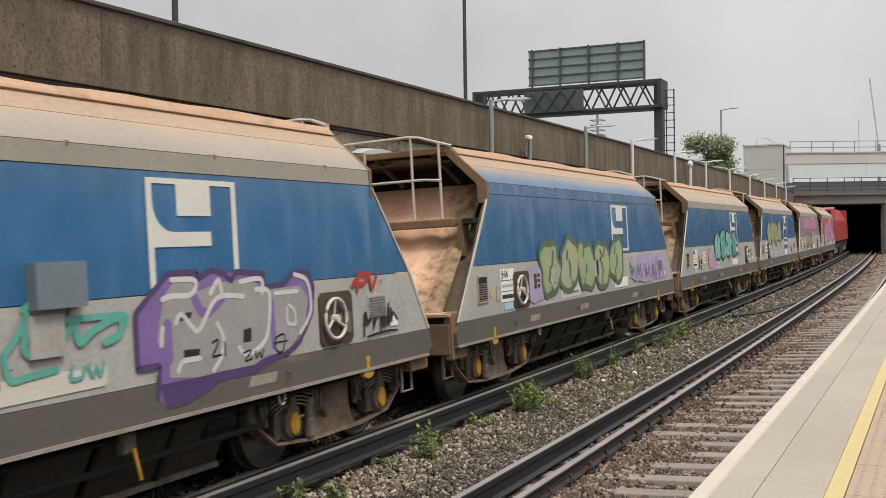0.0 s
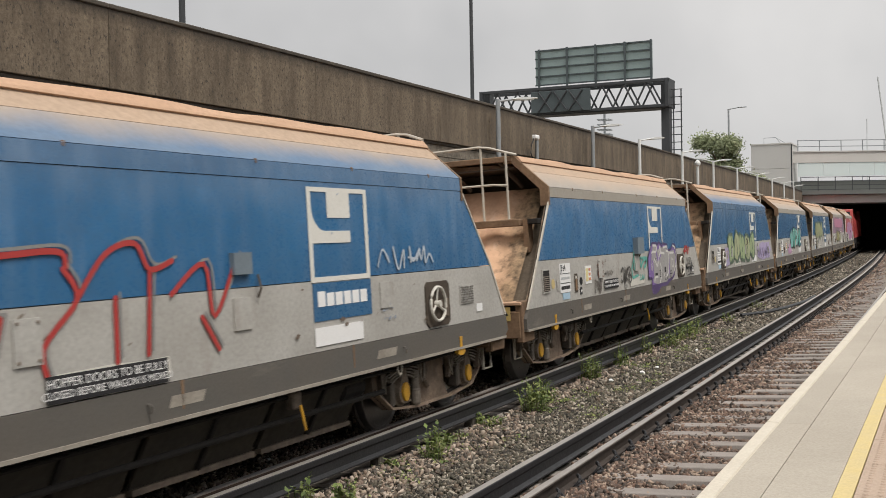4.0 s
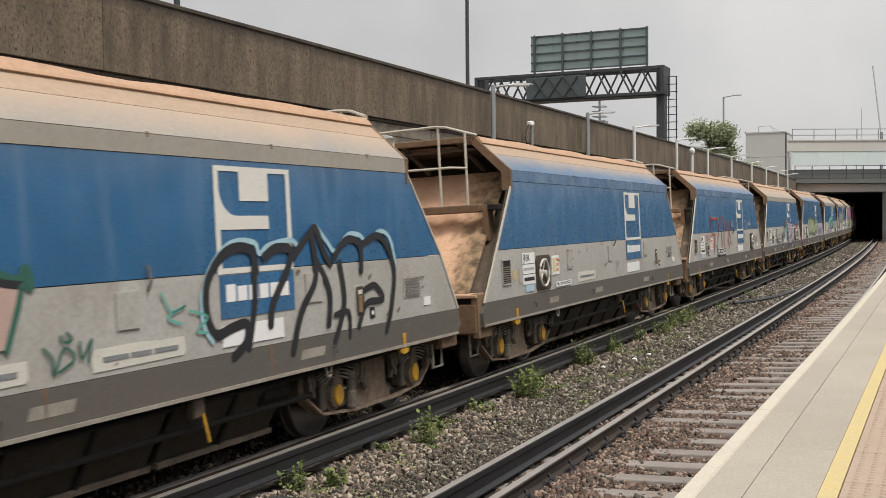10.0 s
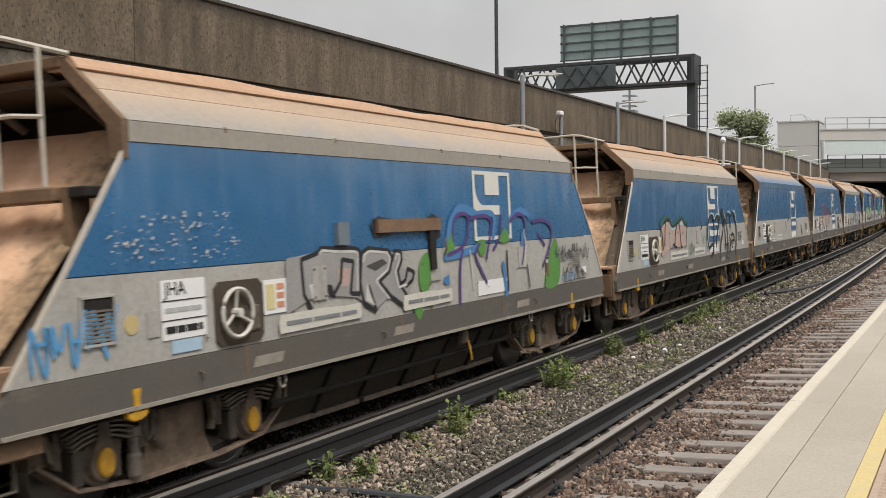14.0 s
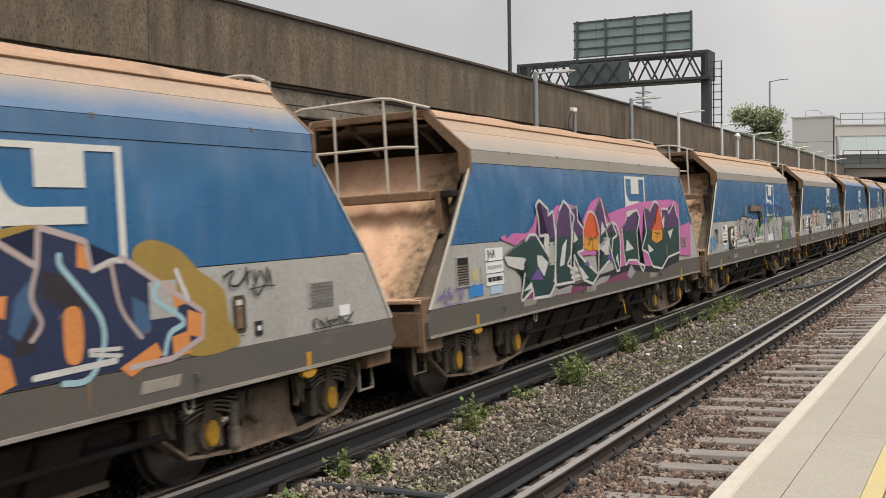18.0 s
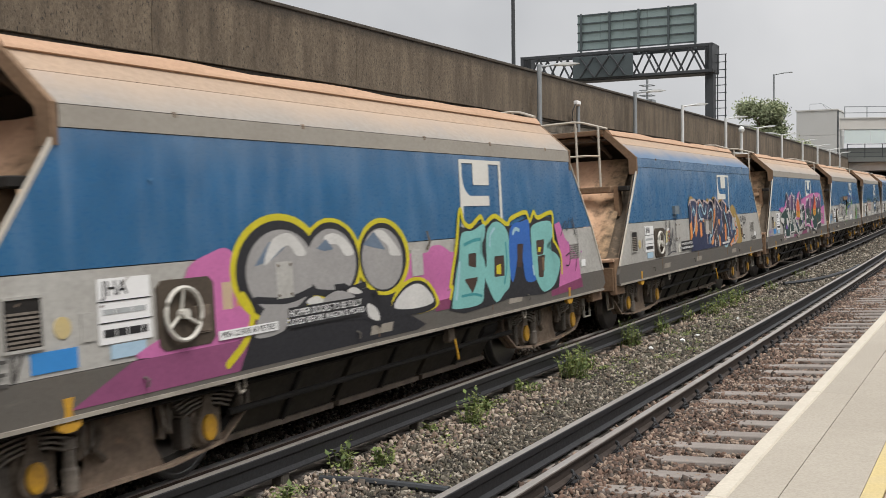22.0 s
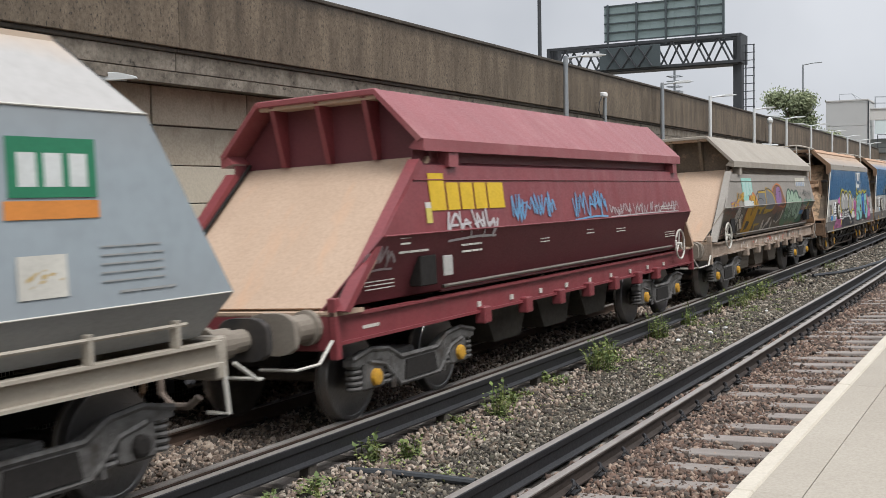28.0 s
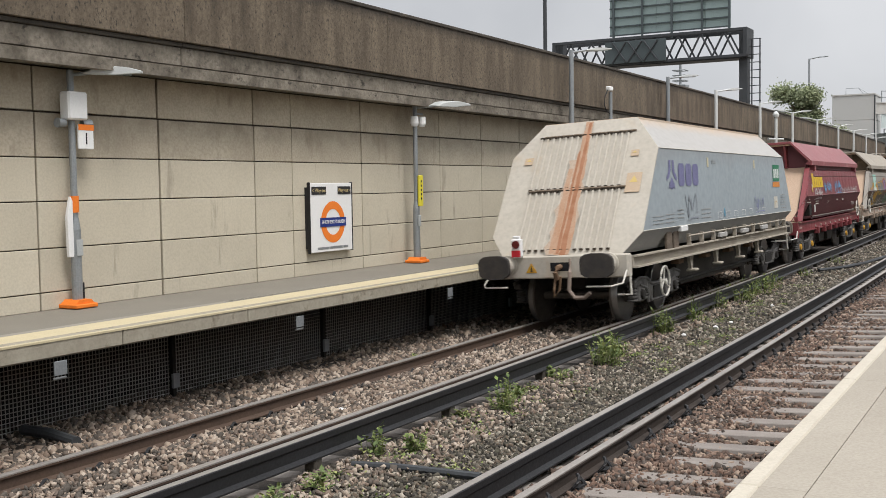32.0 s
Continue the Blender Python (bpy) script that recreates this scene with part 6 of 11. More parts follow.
def slots(root, x):
    y = -HW
    def frame_pts(w, h):
        return [(w * max(-1, min(1, 1.3 * math.cos(a))), h * max(-1, min(1, 1.3 * math.sin(a)))) for a in [2 * math.pi * i / 20 for i in range(20)]]
    rim = part("slot_rim", prism(frame_pts(0.105, 0.175), "y", y - 0.006, y), M["pale"], root, "worn rim of an access slot", m=pose(x, 0, 1.40))
    part("slot", prism(frame_pts(0.085, 0.155), "y", y - 0.010, y - 0.006), M["recess"], rim, "dark access slot")
    part("valve", box(-0.05, 0.03, y - 0.022, y - 0.010, -0.12, 0.06, 0.006), M["rust"], rim, "rusty valve in the slot")
    part("valve_tag", box(-0.04, 0.04, y - 0.012, y - 0.010, 0.075, 0.12), M["cream_paint"], rim)
    if x < 0:
        part("round_hole", turned([(y - 0.010, 0.065), (y, 0.065)], "y", 18, at=(x + 0.27, 0, 1.42)), M["dark"], root, "flat black disc standing for a round hole")
    mk = part("marker_plate", box(x + 0.20, x + 0.30, y - 0.010, y, 1.20, 1.32), M["black"], root, "small black plate with a white spot")
    part("spot", turned([(y - 0.014, 0.025), (y - 0.010, 0.025)], "y", 10, at=(x + 0.25, 0, 1.26)), M["white"], mk)


master = blue_wagon()
WAGONS = {}
WHEEL_AT = {-5: -3.6, -4: 4.0, -3: -3.6, -2: 4.0, -1: -3.7, 0: 3.95, 1: 3.95, 2: -3.62, 3: -3.62, 4: -3.55, 6: -3.6, 7: -3.6}
FULL = {1, 2, 3, -3, -2}
BLUE_ROOF = {1, 2, 6, -1}
LABELS = {0: "blue and grey stone hopper wagon with purple bubble graffiti", 1: "blue and grey stone hopper wagon with thin red scrawl",
          2: "clean blue and grey hopper wagon with a white emblem", 3: "blue and grey stone hopper wagon with black and pink scrawl",
          4: "blue and grey stone hopper wagon with chrome and green graffiti", 5: "blue and grey stone hopper wagon with purple wild graffiti",
          6: "blue and grey stone hopper wagon with orange and navy graffiti", 7: "blue and grey stone hopper wagon with aqua and silver bubble graffiti",
          -1: "blue and grey stone hopper wagon with yellow-green bubble graffiti", -2: "blue and grey stone hopper wagon with teal graffiti"}
for k in range(-5, 8):
    w = master if k == -5 else copy_thing(master, pose(0, 0, 0))
    tagged(w, LABELS.get(k, "blue and grey stone hopper wagon with a reddish dusty top"), "hopper wagon", "wagons of the stone train")
    WAGONS[k] = w
    TRAIN.append((w, 5.37 - 12.89 * k))
for k, w in WAGONS.items():
    logo(w, k in FULL)
    if k in WHEEL_AT:
        brake_wheel(w, WHEEL_AT[k])
    slots(w, 3.6 if WHEEL_AT.get(k, -1) < 0 else -3.7)
    if k in BLUE_ROOF:
        for o in w.children:
            if o.name.startswith("roof_slope"):
                o.data = o.data.copy()
                o.data.materials[0] = M["roof_blue"]
            if o.name.startswith("band"):
                o.data = o.data.copy()
                o.data.materials[0] = M["blue"]
    if k in (-4, -5):
        for o in w.children:
            if o.name.startswith("upper_panel"):
                o.data = o.data.copy()
                o.data.materials[0] = M["red_side"] if k == -5 else M["mauve_side"]

# only one wagon carries the warning plate on its end beam
tri = part("warning_plate", box(-6.106, -6.10, -1.13, -0.95, 0.98, 1.18), M["label_yellow"], WAGONS[0], "yellow warning plate")
part("triangle", prism([(-1.10, 1.06), (-0.98, 1.06), (-1.04, 1.16)], "x", -6.11, -6.107), M["black"], tri)


# ---- the three closed-frame hoppers at the tail ----
def skin(outline, section, bm=None):
    """Side sheet of a body: outline gives, for each height, the two ends; section the half-width there."""
    b = bmesh.new()
    rows = [[b.verts.new((x, s, z)) for x in xs] for (z, *xs), s in zip(outline, section)]
    for q, r in zip(rows, rows[1:]):
        for i in range(len(q) - 1):
            b.faces.new((q[i], q[i + 1], r[i + 1], r[i]))
    # inner face 2 cm behind the outer one, and the rim between them
    back = [[b.verts.new((v.co.x, v.co.y - math.copysign(0.02, v.co.y), v.co.z)) for v in r] for r in rows]
    for q, r in zip(back, back[1:]):
        for i in range(len(q) - 1):
            b.faces.new((q[i], r[i], r[i + 1], q[i + 1]))
    for f, k in ((rows[0], back[0]), (rows[-1], back[-1]), ([r[0] for r in rows], [r[0] for r in back]), ([r[-1] for r in rows], [r[-1] for r in back])):
        for i in range(len(f) - 1):
            b.faces.new((f[i], f[i + 1], k[i + 1], k[i]))
    return b if bm is None else merge(bm, b)


def buffers(root, e, mat, pad):
    for s in (-1, 1):
        bf = part("buffer", turned([(0, 0.17), (e * 0.06, 0.17), (e * 0.07, 0.135), (e * 0.30, 0.135), (e * 0.31, 0.105), (e * 0.52, 0.10)], "x", 18), mat, root, "dusty buffer housing", m=pose(e * 5.98, s * 0.88, 1.03))
        head = bmesh.new()
        pts = [(0.27 * max(-1, min(1, 1.2 * math.cos(a))), 0.19 * max(-1, min(1, 1.15 * math.sin(a)))) for a in [2 * math.pi * i / 20 for i in range(20)]]
        prism(pts, "x", e * 0.51, e * 0.58, head, 0.012)
        part("buffer_head", head, pad, bf, "worn dark buffer face")
        part("hand_bar", tube([(e * 0.05, s * 0.30, -0.12), (e * 0.30, s * 0.32, -0.30), (e * 0.50, s * 0.20, -0.33), (e * 0.50, s * -0.2, -0.33)], 0.016, 6), M["cream_paint"], bf, "pale bent shunter's handle")


def open_hopper(label, mats, wheel_side):
    """A hopper with a faceted body, hood and flat sloping ends. mats: hood, upper side, lower side, frame, end sheet."""
    hood, upper, lower, fr, sheet = mats
    # taupe hood mouth takes a darker brown, so its shade is in the colour
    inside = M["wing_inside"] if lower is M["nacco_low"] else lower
    root = tagged(empty("hopper_wagon"), label, "hopper wagon", "wagons of the stone train")
    for s in (-1, 1):
        part("upper_panel", skin([(1.84, -5.30, 5.42), (2.42, -4.58, 4.92), (2.56, -4.42, 4.82)], [s * 1.345, s * 1.30, s * 1.285]), upper, root, "upper side sheet")
        part("lower_panel", skin([(1.18, -5.95, 5.62), (1.84, -5.31, 5.42)], [s * 1.02, s * 1.346]), lower, root, "grimy inward-sloping lower sheet, darkened in colour as it faces down")
        part("hood_recess", skin([(2.56, -4.42, 4.82), (2.60, -4.40, 4.80), (2.72, -4.40, 4.80)], [s * 1.286, s * 1.20, s * 1.20]), lower, root, "recess under the hood with its shadow in the colour")
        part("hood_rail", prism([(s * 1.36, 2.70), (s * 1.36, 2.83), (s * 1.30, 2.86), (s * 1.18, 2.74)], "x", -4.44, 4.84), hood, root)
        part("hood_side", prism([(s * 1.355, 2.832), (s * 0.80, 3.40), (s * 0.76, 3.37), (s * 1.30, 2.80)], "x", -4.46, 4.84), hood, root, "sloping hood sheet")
        for x in (-3.75, 4.55):
            part("hood_bracket", box(x - 0.11, x + 0.11, min(s * 1.2, s * 1.34), max(s * 1.2, s * 1.34), 2.54, 2.74), hood, root)
        part("waist_seam", tube([(-5.28, s * 1.352, 1.84), (5.40, s * 1.352, 1.84)], 0.012, 6), upper, root)
        part("upper_seam", tube([(-4.6, s * 1.31, 2.40), (4.9, s * 1.31, 2.40)], 0.008, 6), upper, root)
        # solebar with its fittings
        part("solebar", box(-5.9, 5.9, min(s * 1.02, s * 1.14), max(s * 1.02, s * 1.14), 0.86, 1.12, 0.012), fr, root, "channel-section frame side")
        part("solebar_lip", box(-5.9, 5.9, min(s * 1.1, s * 1.18), max(s * 1.1, s * 1.18), 1.10, 1.13), fr, root)
        part("solebar_lip", box(-5.9, 5.9, min(s * 1.1, s * 1.18), max(s * 1.1, s * 1.18), 0.85, 0.88), fr, root)
        part("operating_rod", tube([(-3.9, s * 1.20, 1.24), (4.6, s * 1.20, 1.24)], 0.022, 6), M["grey_rod"], root, "bare steel operating rod")
        part("operating_rod", tube([(-3.9, s * 1.17, 1.19), (4.6, s * 1.17, 1.19)], 0.016, 6), lower, root)
        for x in (-2.9, -1.7, -0.6, 0.5, 1.6, 2.7, 3.7):
            part("bracket", box(x - 0.09, x + 0.09, min(s * 1.1, s * 1.24), max(s * 1.1, s * 1.24), 0.72, 0.92, 0.015), fr, root)
        # side lugs and ribs of the hopper wings
        part("wing_edge", prism([(-5.97, 1.18), (-4.44, 2.62), (-4.36, 2.58), (-5.88, 1.16)], "y", s * 1.16, s * 1.30), upper, root, "folded edge of the side")
    part("hood_top", box(-4.4, 4.8, -0.78, 0.78, 3.30, 3.36), sheet, root, "stone dust inside the hopper")
    part("body_core", prism([(-5.2, 1.2), (5.0, 1.2), (4.2, 2.45), (-3.9, 2.45)], "y", -1.0, 1.0), M["under"], root)
    for e in (-1, 1):
        xt = 4.15 if e < 0 else 4.55
        part("end_sheet", prism([(e * 5.86, 1.20), (e * xt, 2.66), (e * (xt - 0.03), 2.62), (e * 5.80, 1.17)], "y", -1.25, 1.25), sheet, root, "flat sloping end sheet under tan dust")
        # inside of the hood: back sheet and ribs
        part("hood_back", prism([(-1.24, 2.62), (1.24, 2.62), (1.26, 2.80), (0.74, 3.34), (-0.74, 3.34), (-1.26, 2.80)], "x", e * (xt - 0.06), e * (xt - 0.02)), inside, root, "sheet inside the hood mouth")
        for yy in (-0.62, 0.0, 0.62):
            part("hood_rib", prism([(e * (xt - 0.02), 2.66), (e * (xt + 0.07), 2.66), (e * (xt + 0.26), 3.36), (e * (xt - 0.02), 3.36)], "y", yy - 0.03, yy + 0.03), inside if e < 0 and lower is M["nacco_low"] else upper, root)
        part("hood_beam", box(min(e * (xt + 0.2), e * (xt + 0.3)), max(e * (xt + 0.2), e * (xt + 0.3)), -0.80, 0.80, 3.34, 3.41, 0.01), hood, root)
        for sy in (-1.15, 1.15):
            part("edge_rod", tube([(e * 5.86, sy, 1.26), (e * (xt + 0.02), sy, 2.72)], 0.02, 6), M["under"], root, "dark rod along the end sheet")
        part("headstock", box(min(e * 5.8, e * 5.98), max(e * 5.8, e * 5.98), -1.14, 1.14, 0.80, 1.16, 0.015), fr, root, "end beam of the frame")
        part("end_floor", box(min(e * 5.5, e * 5.98), max(e * 5.5, e * 5.98), -1.2, 1.2, 1.13, 1.17), sheet, root)
        part("end_post", box(min(e * 5.9, e * 5.98), max(e * 5.9, e * 5.98), -1.20, -1.10, 0.72, 1.30, 0.01), fr, root)
        buffers(root, e, M["buffer_dust"], M["buffer_dust"])
        part("coupling_hook", tube([(e * 5.95, 0, 1.0), (e * 6.25, 0, 0.98), (e * 6.36, 0, 0.90), (e * 6.30, 0, 0.82)], 0.04, 8), M["grime"], root)
        part("air_hose", tube([(e * 5.96, 0.35, 0.86), (e * 6.15, 0.36, 0.62), (e * 6.3, 0.34, 0.50), (e * 6.42, 0.25, 0.56)], 0.03, 6), M["black"], root)
        cast_bogie(root, e * 4.28, M["cast"], M["axle_yellow"])
    part("centre_sill", box(-5.7, 5.7, -0.3, 0.3, 0.6, 0.86), M["under"], root)
    for xc in (-1.5, 0.1, 1.7):
        part("discharge_door", prism([(xc - 0.7, 0.9), (xc + 0.7, 0.9), (xc + 0.4, 0.36), (xc - 0.4, 0.36)], "y", -0.80, 0.80), lower if lower is M["nacco_low"] else M["pocket"], root, "grimy bottom discharge door with shade in its colour")
    y = -1.06
    eq = part("valve_panel", box(-4.45, -4.10, -1.25, -1.10, 1.28, 1.60, 0.01), M["under"], root, "dark brake equipment opening")
    part("valve_plate", box(-4.06, -3.86, -1.32, -1.30, 1.36, 1.58, 0.006), lower if lower is M["nacco_low"] else M["pale"], eq, "small plate with a worn edge")
    hand_wheel(root, wheel_side, -1.30, 1.26, 0.26, M["cream_paint"])
    return root


def covered_tail():
    """The last wagon: a blue-grey body with a ribbed cream end."""
    root = tagged(empty("hopper_wagon"), "pale blue-grey hopper wagon with a ribbed cream end and tail lamp", "hopper wagon", "wagons of the stone train")
    body, cream = M["vtg"], M["cream_end"]
    for s in (-1, 1):
        part("side_panel", skin([(1.50, -5.80, 6.10), (2.86, -4.80, 5.26)], [s * 1.335, s * 1.335]), body, root, "blue-grey side sheet dulled by dust")
        part("lower_panel", skin([(1.16, -6.02, 5.98), (1.50, -5.80, 6.10)], [s * 1.06, s * 1.336]), M["vtg_low"], root, "darker inward-sloping lower sheet")
        part("roof_slope", skin([(2.861, -4.80, 5.26), (3.40, -4.40, 4.90)], [s * 1.335, s * 0.86]), M["vtg_roof"], root, "pale dusty sloping roof side")
        part("solebar", box(-6.0, 6.0, min(s * 1.10, s * 1.22), max(s * 1.10, s * 1.22), 0.94, 1.12, 0.01), M["solebar"], root, "dusty beige channel frame")
        part("solebar_lip", box(-6.0, 6.0, min(s * 1.2, s * 1.30), max(s * 1.2, s * 1.30), 1.105, 1.13), M["solebar"], root)
        part("solebar_lip", box(-6.0, 6.0, min(s * 1.2, s * 1.30), max(s * 1.2, s * 1.30), 0.93, 0.955), M["solebar"], root)
        part("pull_rod", tube([(-3.1, s * 1.28, 1.30), (5.6, s * 1.28, 1.30)], 0.018, 6), M["solebar"], root)
        for x in steps(-3.0, 5.5, 0.85):
            part("rod_bracket", box(x - 0.018, x + 0.018, min(s * 1.22, s * 1.30), max(s * 1.22, s * 1.30), 1.13, 1.34, 0.004), M["solebar"], root)
        part("roof_seam", tube([(-4.80, s * 1.338, 2.862), (5.25, s * 1.338, 2.862)], 0.009, 6), M["cream_paint"], root, "pale seam under the roof")
        part("waist_seam", tube([(-5.80, s * 1.338, 1.505), (6.08, s * 1.338, 1.505)], 0.007, 6), M["cream_paint"], root)
        for x in (-2.6, -0.76, 1.10, 2.9):
            hg = part("hanger", prism([(x - 0.14, 0.95), (x + 0.14, 0.95), (x + 0.06, 0.72), (x + 0.05, 0.64), (x - 0.03, 0.64), (x - 0.05, 0.74)], "y", s * 1.12, s * 1.18), M["solebar"], root, "pale beige hanger bracket")
            part("foot", box(x - 0.05, x + 0.17, min(s * 1.08, s * 1.26), max(s * 1.08, s * 1.26), 0.62, 0.67, 0.015), M["solebar"], hg)
            part("brake_lever", box(x - 0.68, x - 0.36, min(s * 0.98, s * 1.14), max(s * 0.98, s * 1.14), 0.80, 0.88, 0.012), M["rust"], hg)
        for x in (-0.76, 1.10, 3.0):
            part("lever_box", box(x - 0.27, x + 0.27, min(s * 1.27, s * 1.34), max(s * 1.27, s * 1.34), 1.17, 1.26, 0.012), M["vtg_roof"], root, "long pale grey box on the frame")
        part("trough_rail", box(-3.2, 3.2, min(s * 0.92, s * 1.0), max(s * 0.92, s * 1.0), 0.44, 0.50, 0.01), M["under"], root)
    part("roof", prism([(-4.40, 3.40), (4.90, 3.40), (4.86, 3.44), (-4.36, 3.44)], "y", -0.86, 0.86), M["vtg_roof"], root, "closed dusty roof")
    part("body_core", prism([(-5.4, 1.2), (5.6, 1.2), (4.8, 2.7), (-4.4, 2.7)], "y", -1.0, 1.0), M["under"], root)

    def xe(z):
        return -5.81 + (z - 1.48) * 0.735
    # cream end: one faceted sheet with ribs, welds and a rust run
    b = bmesh.new()
    ring = [b.verts.new((xe(z) - 0.02, y, z)) for y, z in ((-1.06, 1.17), (-1.335, 1.50), (-1.335, 2.86), (-0.86, 3.43), (0.86, 3.43), (1.335, 2.86), (1.335, 1.50), (1.06, 1.17))]
    inner = [b.verts.new((v.co.x + 0.03, v.co.y, v.co.z)) for v in ring]
    b.faces.new(ring)
    b.faces.new(inner[::-1])
    for i in range(len(ring)):
        b.faces.new((ring[i], ring[(i + 1) % len(ring)], inner[(i + 1) % len(ring)], inner[i]))
    end = part("end_sheet", b, cream, root, "cream painted sloping end sheet")
    for tier, (za, zb) in enumerate(((1.26, 2.22), (2.27, 3.18))):
        for i in range(15):
            y = -0.80 + i * 0.115 + 0.03 * tier
            part("rib", tube([(xe(za) - 0.045, y, za), (xe(zb) - 0.045, y, zb)], 0.024, 6), cream, end)
            part("rib_end", box(xe(zb) - 0.075, xe(zb) - 0.03, y - 0.04, y + 0.03, zb - 0.02, zb + 0.02), M["recess"], end)
            part("rib_end", box(xe(za) - 0.075, xe(za) - 0.03, y - 0.03, y + 0.02, za - 0.02, za + 0.01), M["recess"], end)
    part("cross_weld", tube([(xe(2.245) - 0.05, -0.9, 2.245), (xe(2.245) - 0.05, 0.85, 2.245)], 0.022, 6), M["cream_grime"], end, "grimy cross seam")
    part("cross_weld", tube([(xe(3.20) - 0.04, -0.9, 3.20), (xe(3.20) - 0.04, 0.80, 3.20)], 0.018, 6), M["cream_grime"], end)
    rnd = random.Random(8)
    for j, (dy, w, za, zb, tone) in enumerate(((0.06, 0.17, 1.18, 2.75, "rust_wash"), (0.0, 0.10, 1.18, 3.42, "rust_run"), (0.16, 0.045, 1.2, 2.6, "rust_run"), (-0.02, 0.035, 1.0, 3.40, "rust_core"), (0.07, 0.02, 1.2, 2.9, "rust_core"))):
        run_ = bmesh.new()
        zs = steps(za, zb, 0.12)
        left = [run_.verts.new((xe(z) - 0.073 - 0.0012 * j, -0.02 + dy + w * (1 + 0.5 * rnd.random()) * (1.4 - 0.25 * z), z)) for z in zs]
        right = [run_.verts.new((xe(z) - 0.073 - 0.0012 * j, -0.02 + dy - w * (1 + 0.5 * rnd.random()) * (1.4 - 0.25 * z), z)) for z in zs]
        for i in range(len(zs) - 1):
            run_.faces.new((left[i], left[i + 1], right[i + 1], right[i]))
        part("rust_streak", run_, M[tone], end, "orange rust run down the end sheet")
    for y, z, w, h in ((-1.02, 2.30, 0.26, 0.40), (-0.95, 2.80, 0.14, 0.13), (1.0, 2.78, 0.16, 0.15)):
        x = xe(z) - 0.036
        lb = part("warning_label", box(-0.006, 0, -w / 2, w / 2, -h / 2, h / 2), M["label_orange"], end, "faded orange warning label", m=pose(x, y, z) @ pose(0, 0, 0, 0, 36.3))
        part("print", prism([(-w * 0.28, 0.0), (w * 0.28, 0.0), (0, h * 0.34)], "x", -0.009, -0.006), M["label_yellow"], lb)
    hs = part("headstock", box(-6.22, -6.02, -1.20, 1.20, 0.80, 1.17, 0.02), cream, root, "cream end beam stained with dust")
    part("notch", box(-6.225, -6.215, -0.22, 0.12, 0.92, 1.06), M["dark"], hs)
    tr = part("warning_triangle", prism([(0.36, 0.90), (0.56, 0.90), (0.46, 1.06)], "x", -6.228, -6.221), M["axle_yellow"], hs, "yellow warning triangle")
    part("sign", prism([(0.44, 0.92), (0.48, 0.92), (0.46, 1.02)], "x", -6.231, -6.228), M["black"], tr)
    lamp = part("tail_lamp", box(-6.32, -6.22, 0.59, 0.77, 1.16, 1.47, 0.02), M["white"], root, "white tail lamp box with a red foot")
    part("red_foot", box(-6.332, -6.32, 0.60, 0.76, 1.17, 1.28, 0.004), M["red_plastic"], lamp)
    part("lens", turned([(-6.35, 0.06), (-6.30, 0.075), (-6.24, 0.075)], "x", 16, at=(0, 0.68, 1.375)), M["lens"], lamp, "dark red round lens")
    part("handle", box(-6.30, -6.24, 0.62, 0.74, 1.465, 1.52, 0.01), M["white"], lamp)
    part("front_headstock", box(6.0, 6.15, -1.2, 1.2, 0.80, 1.15, 0.02), M["solebar"], root)
    front = bmesh.new()
    ring = [front.verts.new((x, y, z)) for x, y, z in ((6.0, -1.06, 1.17), (6.11, -1.33, 1.50), (5.26, -1.335, 2.86), (4.9, -0.86, 3.42), (4.9, 0.86, 3.42), (5.26, 1.335, 2.86), (6.11, 1.33, 1.5), (6.0, 1.06, 1.17))]
    front.faces.new(ring)
    part("front_sheet", front, body, root)
    for e in (-1, 1):
        buffers(root, e * 1.035, cream if e < 0 else M["buffer_dust"], M["buffer_face"])
        part("coupling_hook", tube([(e * 6.1, -0.05, 1.0), (e * 6.35, -0.05, 0.98), (e * 6.44, -0.05, 0.90), (e * 6.38, -0.05, 0.80)], 0.045, 8), M["rust"], root, "rusty coupling hook")
        part("coupling_link", tube([(e * 6.36, -0.02, 0.84), (e * 6.40, 0.0, 0.62), (e * 6.36, 0.02, 0.52), (e * 6.32, -0.06, 0.62), (e * 6.34, -0.1, 0.84)], 0.022, 6), M["rust"], root)
        part("air_hose", tube([(e * 6.2, -0.22, 1.1), (e * 6.34, -0.26, 0.9), (e * 6.36, -0.24, 0.62), (e * 6.38, -0.34, 0.50), (e * 6.40, -0.52, 0.50), (e * 6.42, -0.62, 0.58)], 0.034, 8), M["hose"], root, "pale dusty brake hose")
        part("end_step", tube([(e * 6.1, -1.18, 0.95), (e * 6.12, -1.2, 0.52), (e * 6.12, -0.98, 0.52)], 0.02, 6), M["cream_paint"], root)
        cast_bogie(root, e * 4.35, M["cast"], M["under"])
    hand_wheel(root, -4.54, -1.26, 0.60, 0.25, M["cream_paint"])
    part("centre_sill", box(-5.8, 5.8, -0.3, 0.3, 0.6, 0.92), M["under"], root)
    part("discharge_trough", prism([(-3.0, 0.93), (3.0, 0.93), (2.6, 0.38), (-2.6, 0.38)], "y", -0.95, 0.95), M["pocket"], root, "dark bottom trough")
    y = -1.336
    for x0, x1, z0, z1 in ((-4.35, -4.05, 1.10, 1.45), (-3.95, -3.65, 1.12, 1.42)):
        part("equipment_plate", box(x0, x1, -1.27, -1.22, z0, z1, 0.01), M["grime"], root, "dark brake equipment plate")
    part("white_box", box(-3.75, -3.35, -1.36, -1.28, 1.40, 1.50, 0.012), M["white"], root, "small white box")
    return root


